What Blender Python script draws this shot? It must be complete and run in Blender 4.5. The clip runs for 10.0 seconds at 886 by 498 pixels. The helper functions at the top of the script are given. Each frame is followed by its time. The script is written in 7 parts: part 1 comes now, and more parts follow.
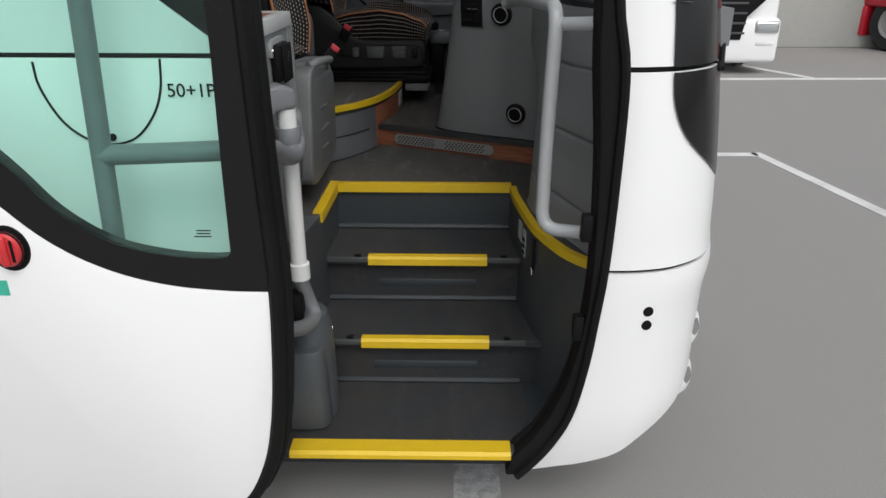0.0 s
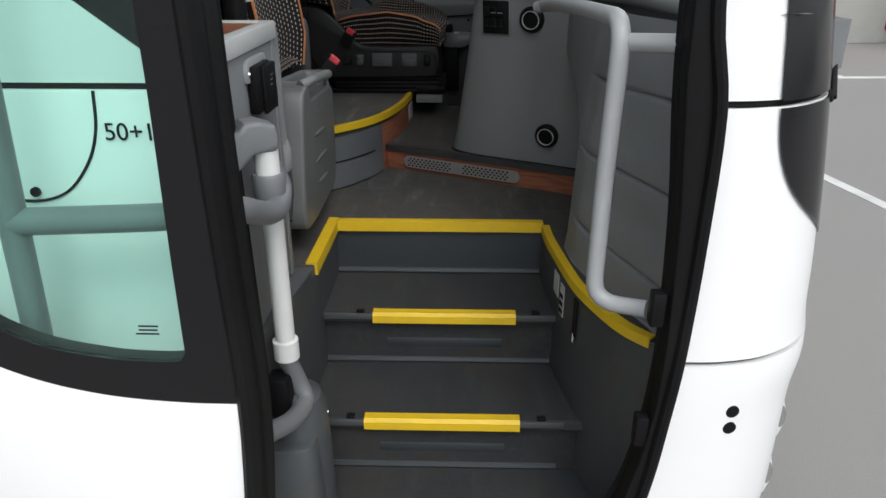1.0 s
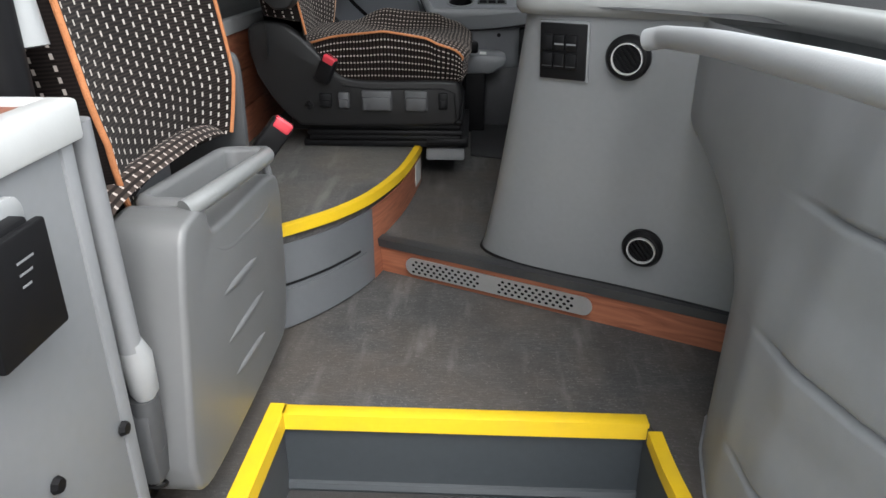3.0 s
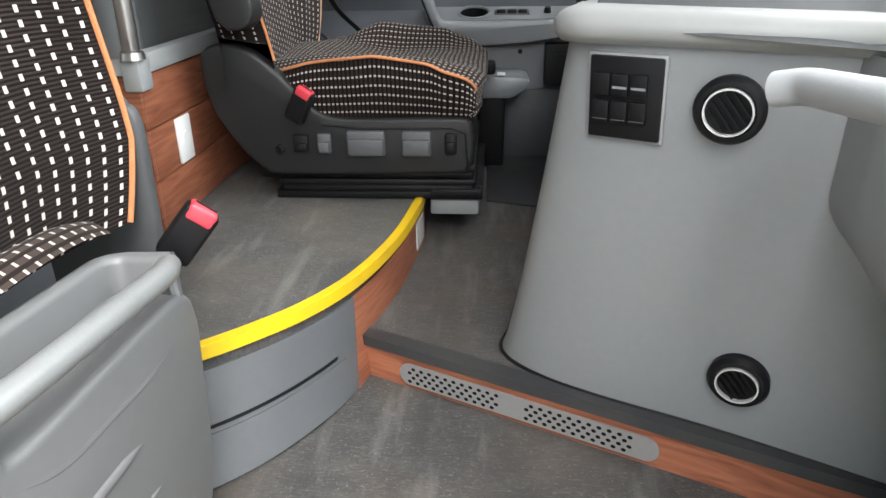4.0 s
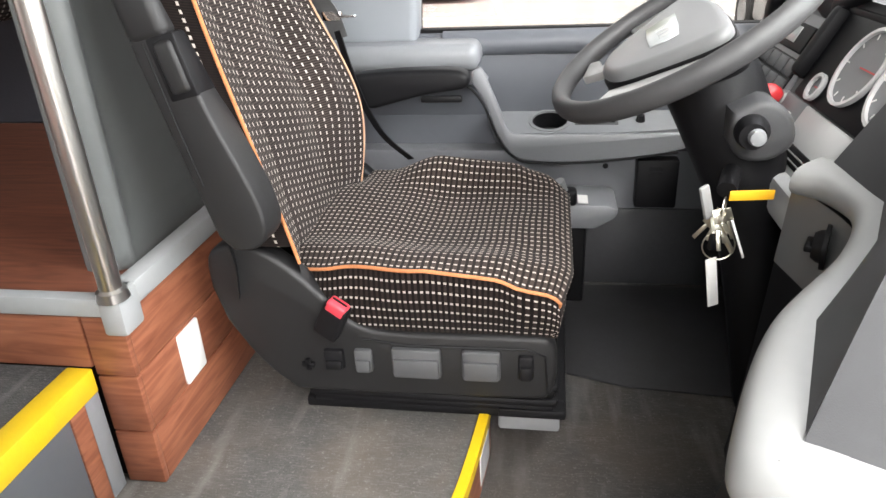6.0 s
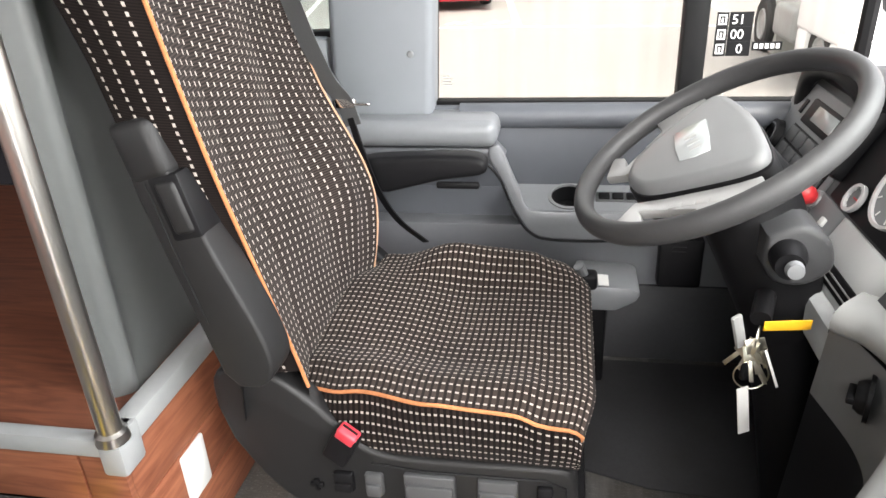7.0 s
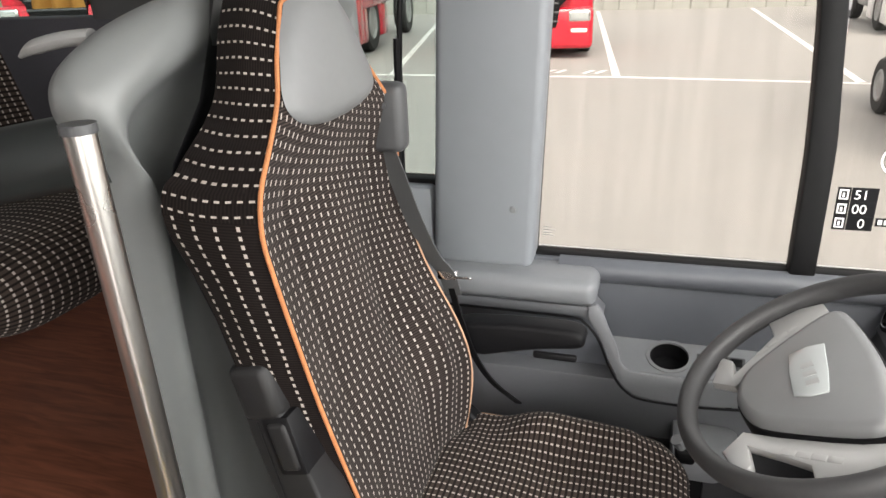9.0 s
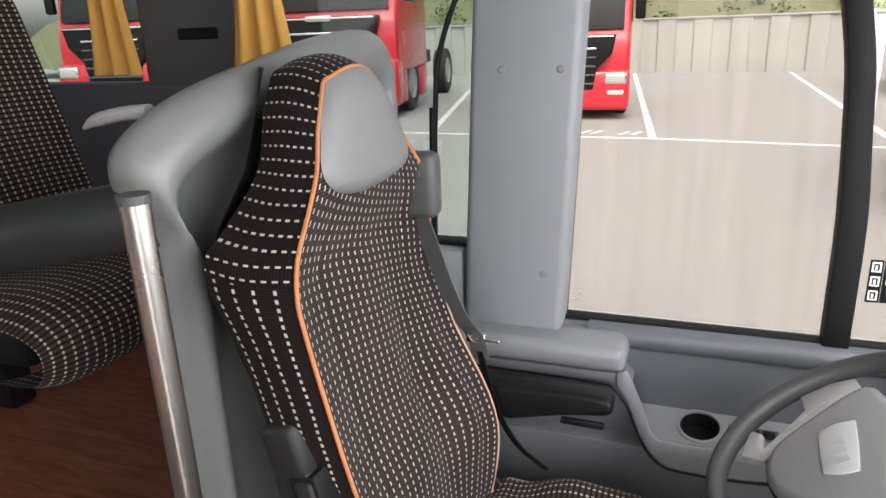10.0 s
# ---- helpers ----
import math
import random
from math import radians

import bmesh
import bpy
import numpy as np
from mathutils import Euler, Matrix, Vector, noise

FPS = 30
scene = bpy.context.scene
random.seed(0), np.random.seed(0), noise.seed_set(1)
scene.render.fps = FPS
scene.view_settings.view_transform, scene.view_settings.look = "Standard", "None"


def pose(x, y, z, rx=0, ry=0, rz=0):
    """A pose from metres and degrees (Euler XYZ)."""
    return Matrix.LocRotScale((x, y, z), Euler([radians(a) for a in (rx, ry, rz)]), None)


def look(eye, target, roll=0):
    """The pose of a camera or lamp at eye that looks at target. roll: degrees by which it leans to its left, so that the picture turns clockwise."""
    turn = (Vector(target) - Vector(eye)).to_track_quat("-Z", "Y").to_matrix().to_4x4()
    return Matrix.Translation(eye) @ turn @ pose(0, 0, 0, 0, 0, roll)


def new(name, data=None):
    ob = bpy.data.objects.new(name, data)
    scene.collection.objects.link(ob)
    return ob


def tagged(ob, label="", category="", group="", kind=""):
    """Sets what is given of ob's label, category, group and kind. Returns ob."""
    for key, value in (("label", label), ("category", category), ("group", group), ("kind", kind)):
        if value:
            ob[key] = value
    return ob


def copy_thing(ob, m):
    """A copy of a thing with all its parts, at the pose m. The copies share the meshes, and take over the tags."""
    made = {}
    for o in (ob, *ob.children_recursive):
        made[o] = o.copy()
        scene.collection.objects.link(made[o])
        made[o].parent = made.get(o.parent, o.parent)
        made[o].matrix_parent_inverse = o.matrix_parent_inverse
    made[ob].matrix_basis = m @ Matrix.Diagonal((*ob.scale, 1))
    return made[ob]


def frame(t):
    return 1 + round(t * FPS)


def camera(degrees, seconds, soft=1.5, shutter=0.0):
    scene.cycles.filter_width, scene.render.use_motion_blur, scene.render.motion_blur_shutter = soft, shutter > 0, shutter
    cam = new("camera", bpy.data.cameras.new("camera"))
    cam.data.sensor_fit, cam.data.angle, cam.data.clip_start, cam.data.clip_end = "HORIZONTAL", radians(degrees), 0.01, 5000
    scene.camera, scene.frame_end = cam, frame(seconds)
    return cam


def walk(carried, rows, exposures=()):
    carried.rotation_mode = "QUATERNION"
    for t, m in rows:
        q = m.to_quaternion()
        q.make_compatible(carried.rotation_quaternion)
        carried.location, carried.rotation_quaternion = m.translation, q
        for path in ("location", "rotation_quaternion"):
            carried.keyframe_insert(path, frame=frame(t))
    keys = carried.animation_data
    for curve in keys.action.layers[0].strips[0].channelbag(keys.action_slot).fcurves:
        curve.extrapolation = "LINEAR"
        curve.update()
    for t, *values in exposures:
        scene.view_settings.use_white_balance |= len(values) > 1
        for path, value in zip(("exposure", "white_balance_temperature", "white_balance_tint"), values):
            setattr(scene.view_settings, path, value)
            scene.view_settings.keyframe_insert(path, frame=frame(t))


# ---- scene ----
cam = camera(65.0, 10.0)
PATH = [
    (0, (0.133, 0.344, 1.636), (0.108, 2.185, 0.855), 0.1),
    (0.5, (0.118, 0.541, 1.624), (0.084, 2.378, 0.836), 0.1),
    (1, (0.091, 0.782, 1.641), (0.045, 2.615, 0.842), 0.0),
    (1.5, (0.088, 1.036, 1.62), (0.047, 2.866, 0.815), 0.2),
    (2, (0.085, 1.313, 1.617), (0.034, 3.142, 0.809), 0.1),
    (2.5, (0.039, 1.566, 1.624), (-0.027, 3.393, 0.812), 0.1),
    (4, (0.037, 2.271, 1.609), (-0.094, 4.097, 0.803), -0.8),
    (4.5, (0.017, 2.51, 1.625), (-0.161, 4.339, 0.835), -1.5),
    (5, (0.004, 2.638, 1.723), (-0.239, 4.47, 0.959), -1.8),
    (6.3, (-0.028, 2.838, 1.945), (-0.325, 4.614, 1.073), -2.8),
    (6.5, (-0.033, 2.879, 1.982), (-0.329, 4.656, 1.114), -2.7),
    (7, (-0.039, 2.917, 2.05), (-0.371, 4.694, 1.195), -2.7),
    (7.5, (-0.055, 2.965, 2.099), (-0.456, 4.733, 1.255), -2.6),
    (8, (-0.1, 3.026, 2.195), (-0.573, 4.791, 1.38), -2.4),
    (8.5, (-0.102, 3.031, 2.273), (-0.638, 4.79, 1.486), -2.6),
    (9, (-0.081, 3.025, 2.323), (-0.654, 4.782, 1.559), -2.5),
    (9.5, (-0.07, 3.011, 2.353), (-0.69, 4.778, 1.652), -2.3),
    (10, (-0.064, 3.003, 2.35), (-0.742, 4.783, 1.739), -2.1),
]
walk(cam, [(t, look(eye, target, roll)) for t, eye, target, roll in PATH],
     exposures=[(0, 0.19, 6400, 9), (1, 0.44, 6300, 8), (1.5, 0.87, 6250, 9), (2, 1.70, 6150, 9), (2.5, 1.82, 6250, 10), (4, 2.68, 6450, 9), (5, 3.16, 6600, 10), (6.5, 3.40, 6750, 13), (7.5, 3.14, 6800, 12), (8.5, 2.80, 6900, 13), (9, 2.72, 6950, 13), (10, 2.56, 6750, 15)])

# ---- sky and sun: bright overcast ----
world = bpy.data.worlds.new("overcast_sky")
scene.world = world
world.use_nodes = True
wn, wl = world.node_tree.nodes, world.node_tree.links
wn.clear()
sky = wn.new("ShaderNodeTexSky")
sky.sky_type, sky.sun_disc = "NISHITA", False
sky.sun_elevation, sky.sun_rotation = radians(52), radians(160)
sky.air_density, sky.dust_density, sky.ozone_density = 1.0, 4.0, 1.0
calm = wn.new("ShaderNodeHueSaturation")
calm.inputs["Saturation"].default_value = 0.22
wb = wn.new("ShaderNodeBackground")
wb.inputs["Strength"].default_value = 0.15
wo = wn.new("ShaderNodeOutputWorld")
wl.new(sky.outputs[0], calm.inputs["Color"])
wl.new(calm.outputs[0], wb.inputs["Color"])
wl.new(wb.outputs[0], wo.inputs["Surface"])
sun_data = bpy.data.lights.new("sun", "SUN")
sun_data.energy, sun_data.angle, sun_data.color = 0.5, radians(25), (1.0, 0.97, 0.93)
sun = new("sun", sun_data)
sun.matrix_world = look((3, -8, 14), (0, 2, 0))


def window_light(name, place, target, w, h, watts):
    """The sky's light in an opening of the coach."""
    d = bpy.data.lights.new(name, "AREA")
    d.shape, d.size, d.size_y, d.energy, d.color = "RECTANGLE", w, h, watts, (0.98, 0.99, 1.0)
    new(name, d).matrix_world = look(place, target)


window_light("windscreen_light", (0.80, 3.35, 2.30), (-1.5, 3.5, 1.3), 1.9, 0.9, 5.9)
window_light("door_pane_light", (0.08, 2.04, 2.40), (0.1, 3.6, 1.2), 0.65, 0.75, 1.7)
window_light("saloon_light", (-2.6, 2.05, 2.22), (-2.0, 4.6, 1.5), 3.4, 0.9, 3.3)


# ---- materials ----
def material(name, color, rough=0.5, metal=0.0, var=0.15, scale=30.0, bump=0.15, bump_scale=200.0, bump_dist=0.001,
             blotch=0.0, blotch_scale=3.0, color2=None, coat=0.0, spec=0.5):
    """A surface with grain and larger stains in object space."""
    m = bpy.data.materials.new(name)
    m.use_nodes = True
    n, l = m.node_tree.nodes, m.node_tree.links
    b = n["Principled BSDF"]
    tc = n.new("ShaderNodeTexCoord")
    b.inputs["Metallic"].default_value = metal
    b.inputs["Coat Weight"].default_value = coat
    b.inputs["Specular IOR Level"].default_value = spec
    fine = n.new("ShaderNodeTexNoise")
    fine.inputs["Scale"].default_value = scale
    fine.inputs["Detail"].default_value = 6
    l.new(tc.outputs["Object"], fine.inputs["Vector"])
    big = n.new("ShaderNodeTexNoise")
    big.inputs["Scale"].default_value = blotch_scale
    big.inputs["Detail"].default_value = 4
    l.new(tc.outputs["Object"], big.inputs["Vector"])
    mix = n.new("ShaderNodeMix")
    mix.data_type = "RGBA"
    c2 = color2 or tuple(c * 0.6 for c in color)
    mix.inputs[6].default_value = (*[c * (1 + var) for c in color], 1)
    mix.inputs[7].default_value = (*[a * (1 - var) for a in color], 1)
    l.new(fine.outputs["Fac"], mix.inputs[0])
    mix2 = n.new("ShaderNodeMix")
    mix2.data_type = "RGBA"
    ramp = n.new("ShaderNodeMapRange")
    ramp.inputs["From Min"].default_value, ramp.inputs["From Max"].default_value = 0.45, 0.7
    ramp.inputs["To Max"].default_value = blotch
    l.new(big.outputs["Fac"], ramp.inputs["Value"])
    l.new(ramp.outputs[0], mix2.inputs[0])
    l.new(mix.outputs[2], mix2.inputs[6])
    mix2.inputs[7].default_value = (*c2, 1)
    l.new(mix2.outputs[2], b.inputs["Base Color"])
    rr = n.new("ShaderNodeMapRange")
    rr.inputs["To Min"].default_value, rr.inputs["To Max"].default_value = max(0.02, rough - 0.08), min(1, rough + 0.08)
    l.new(big.outputs["Fac"], rr.inputs["Value"])
    l.new(rr.outputs[0], b.inputs["Roughness"])
    if bump > 0:
        g = n.new("ShaderNodeTexNoise")
        g.inputs["Scale"].default_value = bump_scale
        g.inputs["Detail"].default_value = 3
        l.new(tc.outputs["Object"], g.inputs["Vector"])
        bp = n.new("ShaderNodeBump")
        bp.inputs["Strength"].default_value = bump
        bp.inputs["Distance"].default_value = bump_dist
        l.new(g.outputs["Fac"], bp.inputs["Height"])
        l.new(bp.outputs[0], b.inputs["Normal"])
    return m


def glass(name, tint, gloss=0.0):
    m = bpy.data.materials.new(name)
    m.use_nodes = True
    n, l = m.node_tree.nodes, m.node_tree.links
    n.clear()
    out, mix = n.new("ShaderNodeOutputMaterial"), n.new("ShaderNodeMixShader")
    tr, gl, fr = n.new("ShaderNodeBsdfTransparent"), n.new("ShaderNodeBsdfGlossy"), n.new("ShaderNodeLayerWeight")
    pw, mu = n.new("ShaderNodeMath"), n.new("ShaderNodeMath")
    pw.operation, pw.inputs[1].default_value = "POWER", 4.0
    mu.operation, mu.inputs[1].default_value, mu.inputs[2].default_value = "MULTIPLY_ADD", 0.5 + 10 * gloss, 0.03 + gloss
    l.new(fr.outputs["Facing"], pw.inputs[0])
    l.new(pw.outputs[0], mu.inputs[0])
    if gloss < 0:
        # faint dried runs down the pane
        tc, mp, nz, mx = n.new("ShaderNodeTexCoord"), n.new("ShaderNodeMapping"), n.new("ShaderNodeTexNoise"), n.new("ShaderNodeMix")
        mp.inputs["Scale"].default_value = (38, 1, 2.2)
        nz.inputs["Scale"].default_value, nz.inputs["Detail"].default_value = 1.0, 5
        mx.data_type = "RGBA"
        mx.inputs[6].default_value = (*[c * 0.93 for c in tint], 1)
        mx.inputs[7].default_value = (*[min(1, c * 1.06) for c in tint], 1)
        l.new(tc.outputs["Object"], mp.inputs["Vector"])
        l.new(mp.outputs[0], nz.inputs["Vector"])
        l.new(nz.outputs["Fac"], mx.inputs[0])
        l.new(mx.outputs[2], tr.inputs["Color"])
    tr.inputs["Color"].default_value = (*tint, 1)
    gl.inputs["Roughness"].default_value = 0.02
    fr.inputs["Blend"].default_value = 0.5
    l.new(mu.outputs[0], mix.inputs[0])
    l.new(tr.outputs[0], mix.inputs[1])
    l.new(gl.outputs[0], mix.inputs[2])
    l.new(mix.outputs[0], out.inputs["Surface"])
    return m


def fabric(name, pitch_u, pitch_v, dash_u, dash_v, base, dots, stagger=0.5, rib_by="", thread=(0.045, 0.034, 0.030)):
    """Woven dark cloth with rows of pale dashes, laid by the surface's own metres (UV)."""
    m = bpy.data.materials.new(name)
    m.use_nodes = True
    n, l = m.node_tree.nodes, m.node_tree.links
    b = n["Principled BSDF"]
    uv = n.new("ShaderNodeTexCoord")
    wob = n.new("ShaderNodeTexNoise")
    wob.inputs["Scale"].default_value = 9.0
    l.new(uv.outputs["UV"], wob.inputs["Vector"])
    sub = n.new("ShaderNodeVectorMath")
    sub.operation = "MULTIPLY_ADD"
    sub.inputs[1].default_value = (0.006, 0.006, 0)
    l.new(wob.outputs["Color"], sub.inputs[0])
    l.new(uv.outputs["UV"], sub.inputs[2])
    sep = n.new("ShaderNodeSeparateXYZ")
    l.new(sub.outputs[0], sep.inputs[0])

    def stripe(src, pitch, width, shift=None):
        d = n.new("ShaderNodeMath")
        d.operation, d.inputs[1].default_value = "DIVIDE", pitch
        l.new(src, d.inputs[0])
        val = d.outputs[0]
        if shift is not None:
            a = n.new("ShaderNodeMath")
            a.operation = "ADD"
            l.new(val, a.inputs[0])
            l.new(shift, a.inputs[1])
            val = a.outputs[0]
        f = n.new("ShaderNodeMath")
        f.operation = "FRACT"
        l.new(val, f.inputs[0])
        c = n.new("ShaderNodeMath")
        c.operation, c.inputs[1].default_value = "LESS_THAN", width / pitch
        l.new(f.outputs[0], c.inputs[0])
        return c.outputs[0], d.outputs[0]

    su, du = stripe(sep.outputs["X"], pitch_u, dash_u)
    fl = n.new("ShaderNodeMath")
    fl.operation = "FLOOR"
    l.new(du, fl.inputs[0])
    half = n.new("ShaderNodeMath")
    half.operation, half.inputs[1].default_value = "MULTIPLY", stagger
    l.new(fl.outputs[0], half.inputs[0])
    sv, _ = stripe(sep.outputs["Y"], pitch_v, dash_v, half.outputs[0])
    both = n.new("ShaderNodeMath")
    both.operation = "MULTIPLY"
    l.new(su, both.inputs[0])
    l.new(sv, both.inputs[1])
    # fine ribs between the rows
    rib = {"u": lambda: stripe(sep.outputs["X"], pitch_u, pitch_u * 0.52), "v": lambda: stripe(sep.outputs["Y"], pitch_v, pitch_v * 0.60)}.get(rib_by, lambda: stripe(sep.outputs["Y"], pitch_v / 3, pitch_v / 6.5))()[0]
    patch = n.new("ShaderNodeTexNoise")
    patch.inputs["Scale"].default_value, patch.inputs["Detail"].default_value = 6.0, 3
    l.new(uv.outputs["UV"], patch.inputs["Vector"])
    worn = n.new("ShaderNodeMapRange")
    worn.inputs["From Min"].default_value, worn.inputs["From Max"].default_value = 0.3, 0.7
    worn.inputs["To Min"].default_value, worn.inputs["To Max"].default_value = 0.45, 1.0
    l.new(patch.outputs["Fac"], worn.inputs["Value"])
    ribfac = n.new("ShaderNodeMath")
    ribfac.operation = "MULTIPLY"
    l.new(rib, ribfac.inputs[0])
    l.new(worn.outputs[0], ribfac.inputs[1])
    ribmix = n.new("ShaderNodeMix")
    ribmix.data_type = "RGBA"
    ribmix.inputs[6].default_value = (*base, 1)
    ribmix.inputs[7].default_value = (*thread, 1)
    l.new(ribfac.outputs[0], ribmix.inputs[0])
    mix = n.new("ShaderNodeMix")
    mix.data_type = "RGBA"
    l.new(both.outputs[0], mix.inputs[0])
    l.new(ribmix.outputs[2], mix.inputs[6])
    mix.inputs[7].default_value = (*dots, 1)
    l.new(mix.outputs[2], b.inputs["Base Color"])
    b.inputs["Roughness"].default_value = 0.9
    b.inputs["Sheen Weight"].default_value = 0.04
    b.inputs["Specular IOR Level"].default_value = 0.08
    bp = n.new("ShaderNodeBump")
    bp.inputs["Strength"].default_value, bp.inputs["Distance"].default_value = 0.35, 0.0008
    l.new(both.outputs[0], bp.inputs["Height"])
    l.new(bp.outputs[0], b.inputs["Normal"])
    return m


def wood(name, a, b2, axis_scale):
    m = bpy.data.materials.new(name)
    m.use_nodes = True
    n, l = m.node_tree.nodes, m.node_tree.links
    b = n["Principled BSDF"]
    tc, mp = n.new("ShaderNodeTexCoord"), n.new("ShaderNodeMapping")
    mp.inputs["Scale"].default_value = axis_scale
    l.new(tc.outputs["Object"], mp.inputs["Vector"])
    nz = n.new("ShaderNodeTexNoise")
    nz.inputs["Scale"].default_value, nz.inputs["Detail"].default_value, nz.inputs["Distortion"].default_value = 6, 8, 1.2
    l.new(mp.outputs[0], nz.inputs["Vector"])
    cr = n.new("ShaderNodeValToRGB")
    cr.color_ramp.elements[0].position, cr.color_ramp.elements[1].position = 0.3, 0.72
    cr.color_ramp.elements[0].color, cr.color_ramp.elements[1].color = (*a, 1), (*b2, 1)
    l.new(nz.outputs["Fac"], cr.inputs[0])
    l.new(cr.outputs[0], b.inputs["Base Color"])
    b.inputs["Roughness"].default_value = 0.42
    bp = n.new("ShaderNodeBump")
    bp.inputs["Strength"].default_value, bp.inputs["Distance"].default_value = 0.12, 0.001
    l.new(nz.outputs["Fac"], bp.inputs["Height"])
    l.new(bp.outputs[0], b.inputs["Normal"])
    return m


RISERGREY = material("riser_plastic", (0.082, 0.087, 0.094), 0.48, scale=80, var=0.06, bump=0.3, bump_scale=1100, bump_dist=0.0004, blotch=0.2, blotch_scale=6)
WHITE = material("white_lacquer", (0.82, 0.82, 0.82), 0.30, var=0.01, scale=3, bump=0.0, blotch_scale=0.3, coat=0.3)
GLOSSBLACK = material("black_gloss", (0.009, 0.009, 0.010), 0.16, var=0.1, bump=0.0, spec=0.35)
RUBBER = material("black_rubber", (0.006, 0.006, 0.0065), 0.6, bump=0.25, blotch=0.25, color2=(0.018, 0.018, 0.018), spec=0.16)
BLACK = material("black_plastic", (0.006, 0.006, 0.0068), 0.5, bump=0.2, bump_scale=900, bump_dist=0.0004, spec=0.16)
TRIMPALE = material("pale_edge_trim", (0.47, 0.48, 0.475), 0.4, var=0.03, scale=50, bump=0.1, blotch=0.15, blotch_scale=9, color2=(0.36, 0.36, 0.35))
STAIRWALL = material("stair_wall_moulding", (0.050, 0.054, 0.057), 0.45, scale=60, bump=0.25, bump_scale=900, bump_dist=0.0004, blotch=0.25, blotch_scale=5)
STEPSIDE = material("stair_cladding", (0.031, 0.037, 0.042), 0.5, scale=60, bump=0.25, bump_scale=900, bump_dist=0.0004, blotch=0.2, blotch_scale=5)
GREY = material("grey_plastic", (0.175, 0.181, 0.188), 0.5, scale=80, var=0.06, bump=0.3, bump_scale=1100, bump_dist=0.0004, blotch=0.12, blotch_scale=4)
DGREY = material("dark_grey_plastic", (0.055, 0.057, 0.060), 0.52, scale=80, var=0.08, bump=0.3, bump_scale=1100, bump_dist=0.0004, blotch=0.15, blotch_scale=4)
LGREY = material("light_grey_plastic", (0.285, 0.288, 0.284), 0.42, scale=60, var=0.04, bump=0.2, bump_scale=1100, bump_dist=0.0003, blotch=0.1, blotch_scale=5)
MGREY = material("mid_grey_shell", (0.29, 0.30, 0.303), 0.42, scale=60, var=0.05, bump=0.3, bump_scale=1200, bump_dist=0.0003, blotch=0.2, blotch_scale=6, color2=(0.20, 0.20, 0.195))
BASEGREY = material("seat_base_moulding", (0.110, 0.113, 0.115), 0.42, scale=60, var=0.06, bump=0.3, bump_scale=1000, bump_dist=0.0004, blotch=0.25, blotch_scale=7, color2=(0.115, 0.116, 0.112))
PILLAR = material("pillar_trim", (0.205, 0.219, 0.238), 0.55, var=0.03, bump=0.15, bump_scale=900, bump_dist=0.0003, blotch=0.1)
VINYL = material("padded_vinyl", (0.205, 0.211, 0.219), 0.48, scale=50, var=0.06, bump=0.35, bump_scale=700, bump_dist=0.0006, blotch=0.15, blotch_scale=5)
YELLOW = material("yellow_nosing", (0.64, 0.425, 0.010), 0.5, var=0.06, scale=90, bump=0.2, bump_scale=400, blotch=0.35, blotch_scale=14, color2=(0.55, 0.38, 0.03))


def covering(name, base, fleck, stain):
    """Needle-felt floor covering: dark ground, pale flecks, long pale scuffs and brown stains."""
    m = material(name, base, 0.88, scale=240, var=0.5, bump=0.55, bump_scale=420, bump_dist=0.002, blotch=0.75, blotch_scale=5, color2=stain)
    n, l = m.node_tree.nodes, m.node_tree.links
    b = n["Principled BSDF"]
    tc = n.new("ShaderNodeTexCoord")
    src = b.inputs["Base Color"].links[0].from_socket
    for scale, stretch, lo, hi, top, tint in ((210, (1, 1, 1), 0.60, 0.72, 0.60, fleck), (60, (1, 5, 1), 0.52, 0.78, 0.40, fleck), (14, (1, 1.6, 1), 0.5, 0.8, 0.20, fleck), (26, (1.0, 0.16, 1), 0.56, 0.74, 0.45, fleck), (9, (1, 0.3, 1), 0.5, 0.75, 0.5, tuple(c * 0.45 for c in base)), (3.2, (1, 1, 1), 0.50, 0.72, 0.55, stain)):
        mp, nz, rg, mx = n.new("ShaderNodeMapping"), n.new("ShaderNodeTexNoise"), n.new("ShaderNodeMapRange"), n.new("ShaderNodeMix")
        mp.inputs["Scale"].default_value = stretch
        mp.inputs["Rotation"].default_value = (0, 0, radians(28))
        nz.inputs["Scale"].default_value, nz.inputs["Detail"].default_value = scale, 5
        rg.inputs["From Min"].default_value, rg.inputs["From Max"].default_value, rg.inputs["To Max"].default_value = lo, hi, top
        mx.data_type = "RGBA"
        mx.inputs[7].default_value = (*tint, 1)
        l.new(tc.outputs["Object"], mp.inputs["Vector"])
        l.new(mp.outputs[0], nz.inputs["Vector"])
        l.new(nz.outputs["Fac"], rg.inputs["Value"])
        l.new(rg.outputs[0], mx.inputs[0])
        l.new(src, mx.inputs[6])
        src = mx.outputs[2]
    l.new(src, b.inputs["Base Color"])
    return m


